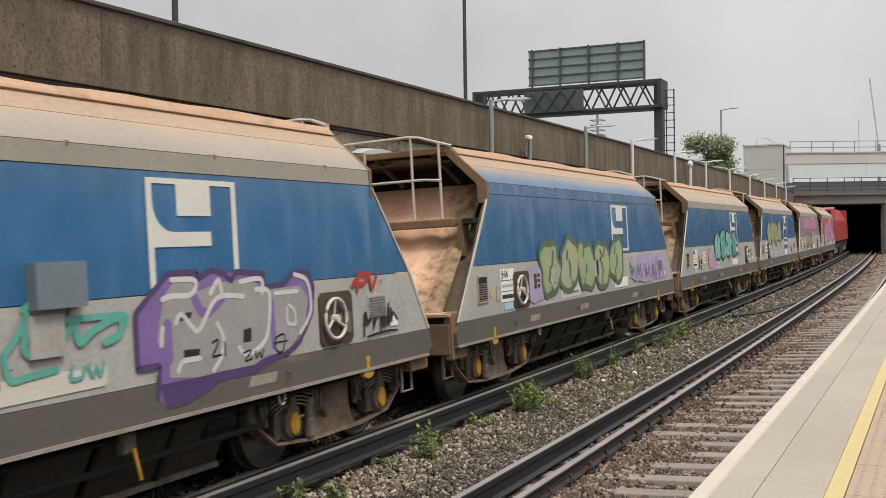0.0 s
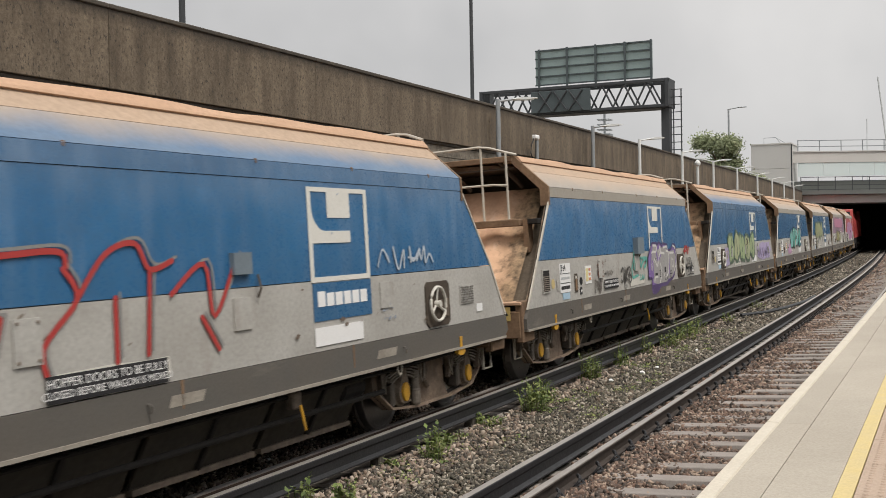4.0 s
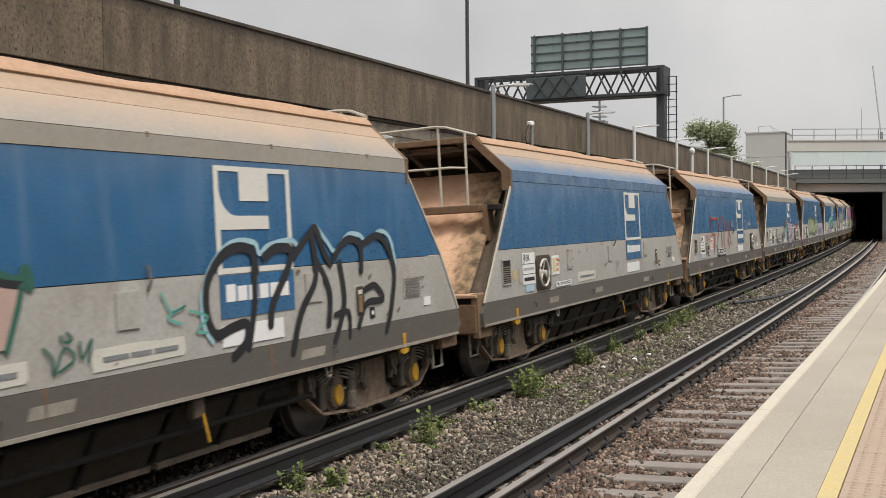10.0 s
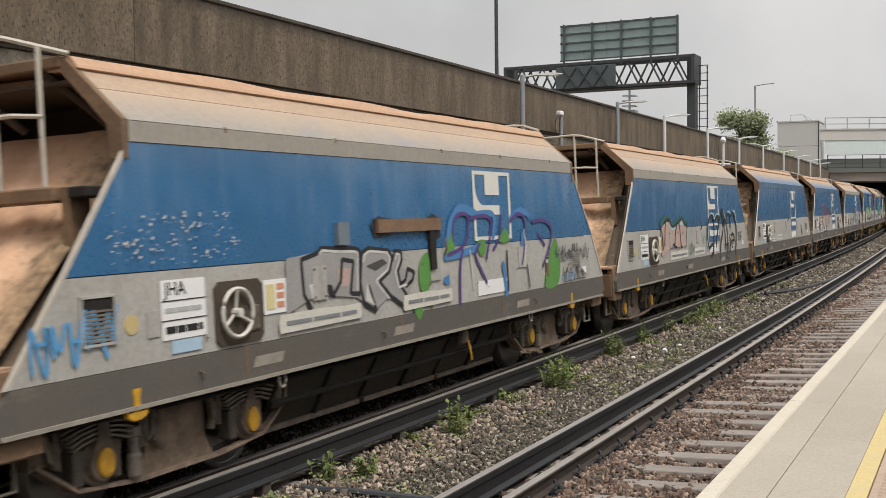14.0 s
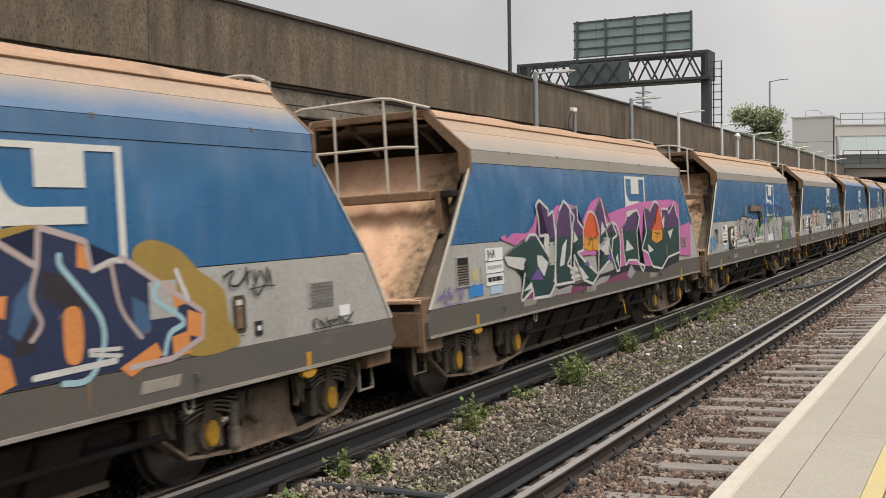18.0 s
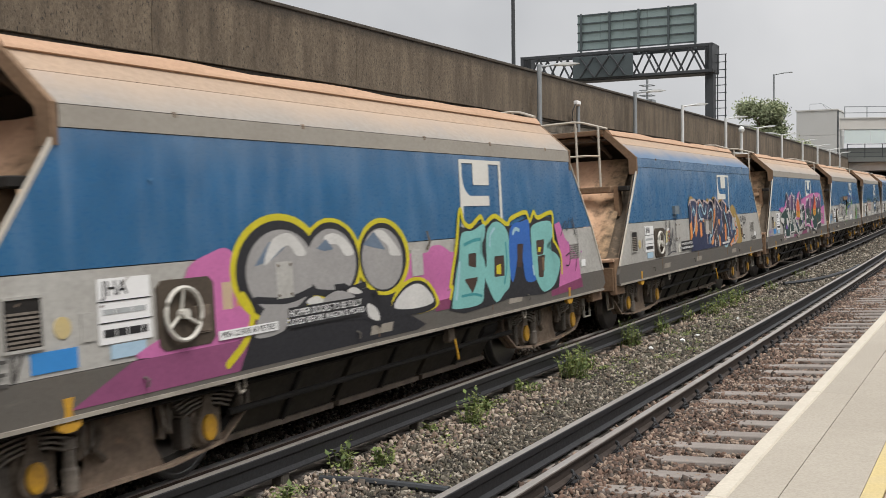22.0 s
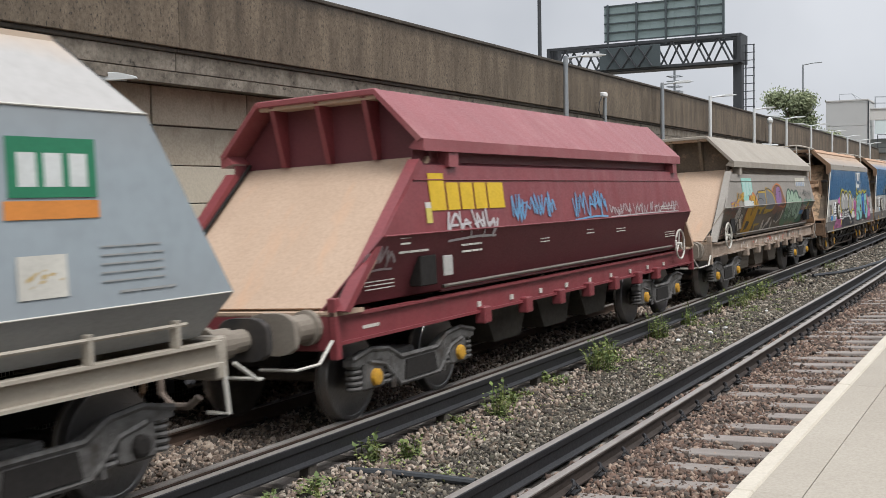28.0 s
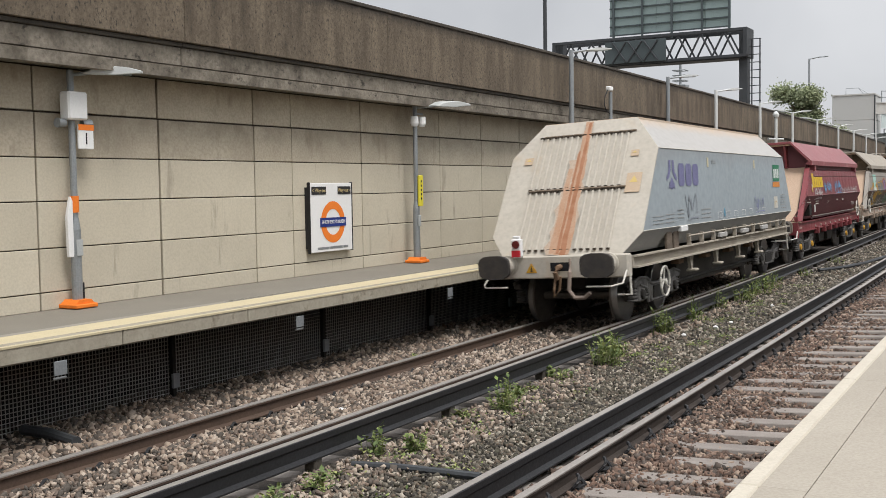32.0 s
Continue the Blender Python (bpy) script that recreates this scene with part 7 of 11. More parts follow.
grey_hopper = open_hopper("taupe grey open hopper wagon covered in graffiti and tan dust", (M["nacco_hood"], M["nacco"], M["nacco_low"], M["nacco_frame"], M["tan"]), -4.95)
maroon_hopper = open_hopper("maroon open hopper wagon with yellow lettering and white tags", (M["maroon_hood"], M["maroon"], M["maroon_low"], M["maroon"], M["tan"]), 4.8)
tail = covered_tail()
TRAIN += [(grey_hopper, -98.25), (maroon_hopper, -111.55), (tail, -125.2)]


# ---- graffiti, marks and labels: thin coats of paint on the wagon sides ----
PAINT = {}


def paint(c):
    if c not in PAINT:
        PAINT[c] = material("spray_paint", c, tuple(x * 0.72 for x in c), 0.55, fine=35, coarse=2.5, amount=0.5, bump=0.04)
    return PAINT[c]


def flat_side(z):
    return HW + 0.014


def sloped_side(z):
    return (1.349 - (z - 1.84) * 0.083 if z > 1.84 else 1.352 - (1.84 - z) * 0.494) + 0.006


def tail_side(z):
    return 1.342 if z > 1.5 else 1.342 - (1.5 - z) * 0.81 + 0.004


def curve(pts, n=6, closed=False):
    """A smooth line through the points."""
    out = []
    k = len(pts)
    for i in range(k if closed else k - 1):
        p = [pts[(i + j) % k] if closed else pts[max(0, min(k - 1, i + j))] for j in (-1, 0, 1, 2)]
        for s in range(n):
            t = s / n
            out.append(tuple(0.5 * (2 * p[1][a] + (p[2][a] - p[0][a]) * t + (2 * p[0][a] - 5 * p[1][a] + 4 * p[2][a] - p[3][a]) * t * t
                                    + (3 * p[1][a] - p[0][a] - 3 * p[2][a] + p[3][a]) * t ** 3) for a in (0, 1)))
    if not closed:
        out.append(pts[-1])
    return out


def stroke(b, pts, w, surf, lift=0.0):
    """A flat line of paint of even width with round ends, in the plane of the side."""
    P = [Vector(p) for p in pts]
    if len(P) < 2:
        return
    L, R = [], []
    for i, p in enumerate(P):
        d = (P[min(i + 1, len(P) - 1)] - P[max(i - 1, 0)])
        d = d.normalized() if d.length > 1e-6 else Vector((1, 0))
        n = Vector((-d.y, d.x)) * w / 2
        if i == 0:
            L.append(p - d * w * 0.35 + n * 0.5)
            R.append(p - d * w * 0.35 - n * 0.5)
        L.append(p + n)
        R.append(p - n)
        if i == len(P) - 1:
            L.append(p + d * w * 0.35 + n * 0.5)
            R.append(p + d * w * 0.35 - n * 0.5)
    vl = [b.verts.new((q.x, -surf(q.y) - lift, q.y)) for q in L]
    vr = [b.verts.new((q.x, -surf(q.y) - lift, q.y)) for q in R]
    for i in range(len(L) - 1):
        b.faces.new((vl[i], vl[i + 1], vr[i + 1], vr[i]))


def patch(b, pts, surf, lift=0.0):
    """A filled shape: a fan of small faces round its middle."""
    cx, cz = sum(p[0] for p in pts) / len(pts), sum(p[1] for p in pts) / len(pts)
    n = len(pts)
    rings = []
    for f in (1.0, 0.66, 0.33):
        rings.append([b.verts.new((cx + (p[0] - cx) * f, -surf(cz + (p[1] - cz) * f) - lift, cz + (p[1] - cz) * f)) for p in pts])
    c = b.verts.new((cx, -surf(cz) - lift, cz))
    for q, r in zip(rings, rings[1:]):
        for i in range(n):
            b.faces.new((q[i], q[(i + 1) % n], r[(i + 1) % n], r[i]))
    for i in range(n):
        b.faces.new((rings[-1][i], rings[-1][(i + 1) % n], c))


def coat(root, bm, col, label=""):
    return tagged(part("graffiti", bm, paint(col), root), label, kind="stuff")


def cloud(root, col, x0, x1, z0, z1, seed, surf=flat_side, lift=0.0, lobes=9, label="soft-edged patch of spray paint"):
    rnd = random.Random(seed)
    pts = []
    n = lobes * 7
    for i in range(n):
        a = 2 * math.pi * i / n
        r = 1 + 0.07 * math.sin(lobes * a + seed) + 0.05 * math.sin(2.3 * lobes * a) + 0.035 * rnd.uniform(-1, 1)
        ca, sa = math.cos(a), math.sin(a)
        sq = 1 / max(abs(ca), abs(sa)) ** 0.55
        pts.append(((x0 + x1) / 2 + (x1 - x0) / 2 * r * ca * sq * 0.86, (z0 + z1) / 2 + (z1 - z0) / 2 * r * sa * sq * 0.86))
    b = bmesh.new()
    patch(b, pts, surf, lift)
    return coat(root, b, col, label)


def blob(rnd, cx, cz, hw, hh, grow, lumps):
    """Outline of a fat rounded shape; grow widens it evenly. lumps: radius factors round it."""
    n = len(lumps)
    pts = []
    for i, r in enumerate(lumps):
        a = 2 * math.pi * i / n
        ca, sa = math.cos(a), math.sin(a)
        sq = 1 / max(abs(ca), abs(sa)) ** 0.75
        pts.append((cx + (hw * r * sq + grow) * ca, cz + (hh * r * sq + grow) * sa))
    return pts


def shards(rnd, cx, cz, hw, hh):
    """Outline of a blade: a slanting angular shape with a point at each end."""
    k = rnd.uniform(-0.35, 0.5) * hw
    top, low = rnd.uniform(0.75, 1.1), rnd.uniform(0.75, 1.1)
    pts = [(-0.15 * hw - k, -hh * low), (0.55 * hw - k, -hh * rnd.uniform(0.55, 0.8)), (0.35 * hw, -0.1 * hh), (hw, hh * rnd.uniform(0.1, 0.4)), (0.3 * hw + k, 0.5 * hh),
           (0.25 * hw + k, hh * top), (-0.5 * hw + k, hh * rnd.uniform(0.45, 0.7)), (-0.35 * hw, 0.1 * hh), (-hw, -hh * rnd.uniform(0.0, 0.35)), (-0.55 * hw - k, -0.5 * hh)]
    return [(cx + x, cz + z) for x, z in pts]


def grown(pts, d):
    cx, cz = sum(p[0] for p in pts) / len(pts), sum(p[1] for p in pts) / len(pts)
    out = []
    for x, z in pts:
        r = math.hypot(x - cx, z - cz) or 1
        out.append((x + (x - cx) / r * d, z + (z - cz) / r * d))
    return out


def sprayed_row(root, x0, x1, z0, z1, n, fills, edge, seed, w=0.13, ew=0.05, shine=None, slant=0.1, surf=flat_side, sharp=False, drop=None, label="sprayed graffiti shapes"):
    """A row of overlapping outlined shapes; shade, outline, filling, inner strokes and highlights are coats of their own."""
    rnd = random.Random(seed)
    cw, hh = (x1 - x0) / n, (z1 - z0) / 2
    out, sh, dr, inner = bmesh.new(), bmesh.new(), bmesh.new(), bmesh.new()
    fill = [bmesh.new() for _ in fills]
    for i in range(n):
        cx, cz = x0 + (i + 0.5) * cw + rnd.uniform(-0.05, 0.05) * cw, (z0 + z1) / 2 + rnd.uniform(-0.06, 0.06) * hh
        hw, h = cw * rnd.uniform(0.50, 0.60), hh * rnd.uniform(0.84, 0.98)
        up = 0.0004 * (i % 4)
        if sharp:
            pts = shards(rnd, cx, cz, hw * 1.15, h)
            edge_pts, fill_pts = grown(pts, ew * 0.6), grown(pts, -ew * 0.5)
        else:
            lumps = [rnd.uniform(0.72, 1.08) for _ in range(12)]
            raw = blob(rnd, cx, cz, hw - ew, h - ew, 0.0, lumps)
            raw = [(x + slant * (z - cz), z) for x, z in raw]
            pts = curve(raw, 4, True)
            edge_pts, fill_pts = grown(pts, ew), pts
        if w < 0.1:
            # a bare outline
            stroke(out, pts + pts[:2], w, surf, 0.001 + up)
            stroke(out, curve([(cx - hw * 0.2, cz + h * 0.45), (cx + hw * rnd.uniform(0, 0.3), cz), (cx - hw * 0.1, cz - h * 0.4)], 4), w, surf, 0.001 + up)
            continue
        if drop:
            patch(dr, [(x + ew * 0.9, z - ew * 0.9) for x, z in grown(pts, ew * 1.2)], surf, 0.0)
        patch(out, edge_pts, surf, 0.0010 + up)
        patch(fill[i % len(fills)], fill_pts, surf, 0.0028 + up)
        # inner strokes: short fat dashes of the outline's colour
        for j in range(3):
            a, l = rnd.uniform(-0.5, 0.5), rnd.uniform(0.12, 0.30) * h
            px, pz = cx + rnd.uniform(-0.25, 0.25) * hw, cz + (0.42 - 0.55 * j) * h + rnd.uniform(-0.1, 0.1) * h
            stroke(inner, curve([(px - l * math.sin(a), pz - l * math.cos(a)), (px + 0.25 * l, pz), (px + l * math.sin(a), pz + l * math.cos(a))], 3), max(ew * 0.8, 0.03), surf, 0.0046)
        if shine:
            k = len(fill_pts)
            q = [(cx + (x - cx) * 0.78, cz + (z - cz) * 0.82) for x, z in fill_pts[int(k * 0.28):int(k * 0.5)]]
            stroke(sh, q, max(0.022, ew * 0.4), surf, 0.0050)
            q = [(cx + (x - cx) * 0.78, cz + (z - cz) * 0.82) for x, z in fill_pts[int(k * 0.04):int(k * 0.13)]]
            if len(q) > 1:
                stroke(sh, q, max(0.018, ew * 0.35), surf, 0.0050)
    layers = [(dr, drop, ""), (out, edge, label)] + [(f, c, "") for f, c in zip(fill, fills)] + [(inner, edge, ""), (sh, shine, "")]
    for bm, c, lb in layers:
        if c and len(bm.faces):
            coat(root, bm, c, lb)
        else:
            bm.free()


def scrawl(root, col, x0, x1, z0, z1, n, seed, w=0.025, surf=flat_side, lift=0.003, label="thin sprayed scrawl"):
    """A quick tag: one running, looping line with a flick at its end."""
    rnd = random.Random(seed)
    b = bmesh.new()
    cw, h = (x1 - x0) / n, z1 - z0
    for i in range(n):
        x, m = x0 + cw * i, rnd.randint(4, 6)
        flip = rnd.random() < 0.5
        pts = []
        for j in range(m):
            top = (j % 2 == 0) != flip
            pts.append((x + cw * min(1.15, max(-0.1, j / (m - 1) * 0.9 + rnd.uniform(-0.28, 0.28))), z0 + h * (rnd.uniform(0.6, 1.0) if top else rnd.uniform(0.0, 0.42))))
        stroke(b, curve(pts, 5), w * rnd.uniform(0.8, 1.2), surf, lift + 0.0003 * (i % 3))
        if rnd.random() < 0.3:
            stroke(b, [(x + 0.1 * cw, z0 + h * 0.5), (x + 0.8 * cw, z0 + h * rnd.uniform(0.4, 0.65))], w * 0.8, surf, lift)
    if rnd.random() < 0.6:
        stroke(b, curve([(x0 + cw * 0.3, z0 - 0.03 * h), (x0 + (x1 - x0) * 0.6, z0 + 0.05 * h), (x1, z0 + 0.02 * h)], 4), w * 0.8, surf, lift)
    return coat(root, b, col, label)


def speck(root, col, x0, x1, z0, z1, n, seed, size=0.03, surf=flat_side, lift=0.002, label="chips and scratches in the paint"):
    rnd = random.Random(seed)
    b = bmesh.new()
    for _ in range(n):
        x, z, l, a = rnd.uniform(x0, x1), rnd.uniform(z0, z1) , size * rnd.uniform(0.3, 1.5), rnd.uniform(0, 3.14)
        patch(b, [(x + l * math.cos(t) * rnd.uniform(0.5, 1.2), z + l * 0.6 * math.sin(t + a) * rnd.uniform(0.5, 1.2)) for t in (0, 1.05, 2.1, 3.14, 4.19, 5.24)], surf, lift)
    return coat(root, b, col, label)


WHITE, BLACK, LILAC, GREEN, RED = (0.62, 0.61, 0.58), (0.022, 0.022, 0.026), (0.22, 0.14, 0.36), (0.10, 0.36, 0.30), (0.42, 0.045, 0.04)
NAVY, AQUA, PINK, SILVER, OCHRE, TANGERINE = (0.025, 0.035, 0.085), (0.21, 0.49, 0.46), (0.56, 0.16, 0.38), (0.34, 0.33, 0.32), (0.36, 0.24, 0.06), (0.70, 0.27, 0.08)

SILLPINK = (0.26, 0.075, 0.17)
PLUM, SMOKE, HAZE, TEAL, PEACH, MOSS = (0.085, 0.055, 0.15), (0.075, 0.07, 0.065), (0.24, 0.235, 0.225), (0.12, 0.40, 0.34), (0.50, 0.36, 0.31), (0.035, 0.13, 0.095)
PALEBLUE, HAZEBLUE, VIOLET, LIME, MAGENTA, DROP = (0.36, 0.55, 0.62), (0.07, 0.22, 0.46), (0.085, 0.05, 0.20), (0.105, 0.28, 0.065), (0.22, 0.05, 0.12), (0.022, 0.026, 0.028)
FLAME, AMBER, VIOLET2, PALEPINK, MURK, SHADE = (0.62, 0.10, 0.03), (0.66, 0.30, 0.03), (0.15, 0.08, 0.30), (0.50, 0.40, 0.38), (0.16, 0.15, 0.13), (0.035, 0.028, 0.035)
STEEL, YOLK, SLATE, COBALT, UMBER, DEEPTEAL = (0.06, 0.13, 0.24), (0.60, 0.52, 0.02), (0.14, 0.19, 0.26), (0.03, 0.13, 0.45), (0.06, 0.035, 0.025), (0.05, 0.28, 0.30)
AMBER2, FLAME2, UMBER2, SHADE2, SLATE2, MUSTARD = (0.50, 0.28, 0.02), (0.50, 0.17, 0.05), (0.05, 0.042, 0.036), (0.085, 0.075, 0.065), (0.17, 0.175, 0.18), (0.46, 0.30, 0.03)
BRICK2, PLUM2, BONE, FOREST, SAGE, FERN = (0.20, 0.10, 0.065), (0.24, 0.13, 0.29), (0.52, 0.47, 0.41), (0.045, 0.085, 0.062), (0.32, 0.44, 0.32), (0.13, 0.22, 0.12)

def area(b, pts, surf, lift, lo=None, hi=None):
    """A filled outline laid on the side; lo and hi cut it at a height."""
    f = bmesh.new()
    f.faces.new([f.verts.new((x, 0, z)) for x, z in pts])
    bmesh.ops.triangulate(f, faces=f.faces[:])
    for z, keep in ((lo, 1), (hi, -1)):
        if z is not None:
            bmesh.ops.bisect_plane(f, geom=f.verts[:] + f.edges[:] + f.faces[:], plane_co=(0, 0, z), plane_no=(0, 0, keep), clear_inner=True)
    bmesh.ops.bisect_plane(f, geom=f.verts[:] + f.edges[:] + f.faces[:], plane_co=(0, 0, 1.84), plane_no=(0, 0, 1))
    for v in f.verts:
        v.co.y = -surf(v.co.z) - lift
    merge(b, f)


COATS = []


def lay(col, layer, width, pts):
    """One coat of paint: width 0 fills a sharp outline, None a rounded one; above 0 is a curving line, below 0 a line with corners. The layer sets the order of the coats."""
    COATS.append((col, layer, width, pts))


def mural(root, surf=flat_side, label="layered sprayed graffiti with outlines"):
    """Puts the coats laid so far on the side of a wagon, one part for each colour."""
    films = {}
    for n, (col, layer, width, pts) in enumerate(COATS):
        lift = 0.0009 * layer + 0.00013 * (n % 6)
        pieces = ((PURPLE_TOP, 1.80, None), (GREEN_FOOT, None, 1.80)) if col == "split" else ((col, None, None),)
        for c, lo, hi in pieces:
            b = films.setdefault(c, bmesh.new())
            if width is None or width == 0:
                area(b, pts if width == 0 else curve(pts, 4, True), surf, lift, lo, hi)
            else:
                stroke(b, curve(pts, 5) if width > 0 else [p for q, r in zip(pts, pts[1:]) for p in (q, tuple(q[i] + 0.96 * (r[i] - q[i]) for i in (0, 1)))] + [pts[-1]], abs(width), surf, lift)
    for c, b in films.items():
        coat(root, b, c, label)
    COATS.clear()


PURPLE_TOP, GREEN_FOOT = (0.085, 0.04, 0.115), (0.018, 0.055, 0.05)

def door_notice(w, x0, x1, z0, z1, y=-HW - 0.020):
    """The black notice in two lines on a worn board."""
    nb = part("door_notice", box(x0, x1, y - 0.003, y, z0, z1), M["black"], w, "black notice with white lettering")
    size = (x1 - x0) / 13.5
    words("HOPPER DOORS TO BE FULLY", M["white"], nb, pose((x0 + x1) / 2, y - 0.004, z0 + (z1 - z0) * 0.70) @ SIDE_ON, size, depth=0.0008)
    words("CLOSED BEFORE WAGON IS MOVED", M["white"], nb, pose((x0 + x1) / 2, y - 0.004, z0 + (z1 - z0) * 0.28) @ SIDE_ON, size * 0.88, depth=0.0008)


def curve_notice(w, x0, x1, z0, z1, y=-HW - 0.020):
    nb = part("curve_notice", box(x0, x1, y - 0.003, y, z0, z1), M["white"], w, "white notice with black lettering")
    words("MIN. CURVE 60 METRES", M["black"], nb, pose((x0 + x1) / 2, y - 0.004, (z0 + z1) / 2) @ SIDE_ON, (x1 - x0) / 11.5, depth=0.0008)


# grimy plates that several wagons share
for k, w in WAGONS.items():
    speck(w, (0.16, 0.12, 0.09), -5.2, 5.3, 1.2, 1.78, 22, 100 + k, 0.035, label="rust chips in the grey paint")
    speck(w, (0.085, 0.205, 0.36), -4.6, 4.6, 1.9, 2.7, 14, 140 + k, 0.022, label="pale scuffs in the blue paint")
    for xa, xb in {0: ((-0.4, 0.68),), 3: ((-2.33, -0.91), (-0.31, 0.73)), 4: ((-0.72, 0.47), (-3.0, -1.6))}.get(k, ((-2.3 + 0.2 * (k % 3), -0.9),)):
        lift = 0.019 if k == 4 else 0.004
        part("worn_patch", prism([(xa, 1.17), (xb - 0.03, 1.185), (xb, 1.22), (xb - 0.01, 1.335), (xb - 0.3, 1.33), ((xa + xb) / 2, 1.345), (xa + 0.02, 1.335), (xa - 0.012, 1.26)], "y", -HW - lift - 0.004, -HW - lift), M["cream_paint"], w, "worn white patch with unreadable lettering")
        if k != 0:
            bars(w, M["grey_steel"], xa + 0.1, xb - 0.1, 1.22, 1.29, 1, -HW - lift - 0.006, 60 + k)
    plate(w, "small_hatch", M["pale"], 2.55, 2.85, 1.46, 1.74, -HW, 0.016)
    for i in range(3):
        part("rust_streak", prism([(-3.5 + 2.7 * i, 1.13), (-3.46 + 2.7 * i, 1.13), (-3.47 + 2.7 * i, 0.9), (-3.49 + 2.7 * i, 0.9)], "y", -HW - 0.0145, -HW - 0.012), M["rust"], w)

w = WAGONS[0]
lay(LILAC, 0, 0, [(1.0, 1.68), (1.2, 1.83), (1.4, 1.97), (1.77, 1.97), (1.74, 1.9), (1.96, 1.98), (2.13, 1.94), (2.22, 1.87), (2.3, 1.95), (2.71, 1.92), (2.7, 1.79), (3.04, 1.81), (3.22, 1.92), (3.46, 1.9), (3.54, 1.76), (3.49, 1.5), (3.26, 1.26), (3.03, 1.16), (2.69, 1.12), (2.5, 1.06), (2.03, 1.07), (1.87, 1.01), (1.58, 0.92), (1.3, 0.92), (1.21, 1.02), (1.25, 1.26), (1.0, 1.26)])
lay(PLUM, 3, -0.05, [(1.21, 1.02), (1.25, 1.26), (1.0, 1.26), (1.0, 1.68), (1.2, 1.83), (1.4, 1.97), (1.77, 1.97), (1.74, 1.9), (1.96, 1.98), (2.13, 1.94), (2.22, 1.87), (2.3, 1.95), (2.71, 1.92), (2.7, 1.79), (3.04, 1.81), (3.22, 1.92), (3.46, 1.9), (3.54, 1.76), (3.49, 1.5), (3.26, 1.26), (3.03, 1.16)])
lay(PLUM, 1, 0, [(1.24, 1.11), (1.87, 1.11), (2.51, 1.14), (3.03, 1.2), (3.0, 1.15), (2.5, 1.04), (2.03, 1.04), (1.8, 0.97), (1.54, 0.91), (1.3, 0.91)])
lay(SILVER, 2, 0, [(1.34, 1.8), (1.47, 1.91), (1.72, 1.91), (1.68, 1.8), (2.11, 1.87), (2.49, 1.88), (2.72, 1.77), (3.31, 1.78), (3.43, 1.65), (3.36, 1.42), (3.14, 1.24), (2.97, 1.18), (2.69, 1.18), (2.51, 1.12), (2.02, 1.12), (1.69, 1.11), (1.36, 1.15), (1.36, 1.36), (1.22, 1.45)])
lay(LILAC, 3, 0.09, [(1.71, 1.76), (1.84, 1.62), (2.1, 1.75)])
lay(LILAC, 3, 0.1, [(1.36, 1.58), (1.36, 1.29)])
lay(LILAC, 3, 0.08, [(2.81, 1.66), (2.82, 1.25)])
lay(WHITE, 5, 0.045, [(1.31, 1.77), (1.44, 1.79), (1.67, 1.79), (1.73, 1.9), (1.43, 1.92)])
lay(WHITE, 5, 0.045, [(1.27, 1.41), (1.3, 1.55)])
lay(WHITE, 5, 0.045, [(1.46, 1.57), (1.53, 1.64), (1.66, 1.53), (1.76, 1.5), (2.01, 1.74), (2.39, 1.73)])
lay(WHITE, 5, 0.045, [(1.99, 1.53), (2.07, 1.4), (2.03, 1.25), (1.91, 1.14)])
lay(WHITE, 5, 0.045, [(1.46, 1.19), (1.53, 1.26), (1.75, 1.26)])
lay(WHITE, 5, 0.045, [(2.28, 1.3), (2.37, 1.23), (2.57, 1.26), (2.73, 1.39), (2.78, 1.74), (2.57, 1.78)])
lay(WHITE, 5, 0.04, [(2.87, 1.73), (3.25, 1.73)])
lay(WHITE, 5, 0.045, [(3.21, 1.89), (3.43, 1.81), (3.47, 1.53), (3.26, 1.33)])
lay(WHITE, 5, 0.035, [(3.06, 1.61), (3.06, 1.45), (3.19, 1.43), (3.17, 1.56), (3.06, 1.61)])
lay(WHITE, 5, 0.045, [(2.34, 1.86), (2.66, 1.87), (2.67, 1.74)])
lay(WHITE, 5, 0.045, [(1.92, 1.78), (2.04, 1.89), (2.08, 1.78)])
lay(BLACK, 5, 0, [(1.5, 1.64), (1.67, 1.65), (1.65, 1.6), (1.51, 1.58)])
lay(BLACK, 5, 0, [(1.54, 1.35), (1.75, 1.34), (1.74, 1.29), (1.54, 1.29)])
lay(BLACK, 5, 0, [(2.36, 1.44), (2.48, 1.45), (2.47, 1.33), (2.35, 1.33)])
lay(BLACK, 6, 0.02, [(1.91, 1.37), (1.99, 1.39), (1.97, 1.33), (1.91, 1.26), (2.03, 1.26)])
lay(BLACK, 6, 0.02, [(2.08, 1.36), (2.08, 1.25)])
lay(BLACK, 6, 0.018, [(2.34, 1.24), (2.46, 1.25), (2.36, 1.17), (2.47, 1.18)])
lay(BLACK, 6, 0.018, [(2.52, 1.24), (2.53, 1.17), (2.58, 1.22), (2.61, 1.17), (2.65, 1.24)])
lay(BLACK, 6, 0.018, [(2.85, 1.33), (2.99, 1.34), (2.95, 1.19), (2.84, 1.22), (2.85, 1.33)])
lay(BLACK, 6, 0.015, [(2.81, 1.28), (3.04, 1.28)])
lay(SMOKE, 4, 0.045, [(-1.03, 1.47), (-0.93, 1.54), (-0.84, 1.49), (-0.87, 1.35), (-0.97, 1.29), (-1.04, 1.33)])
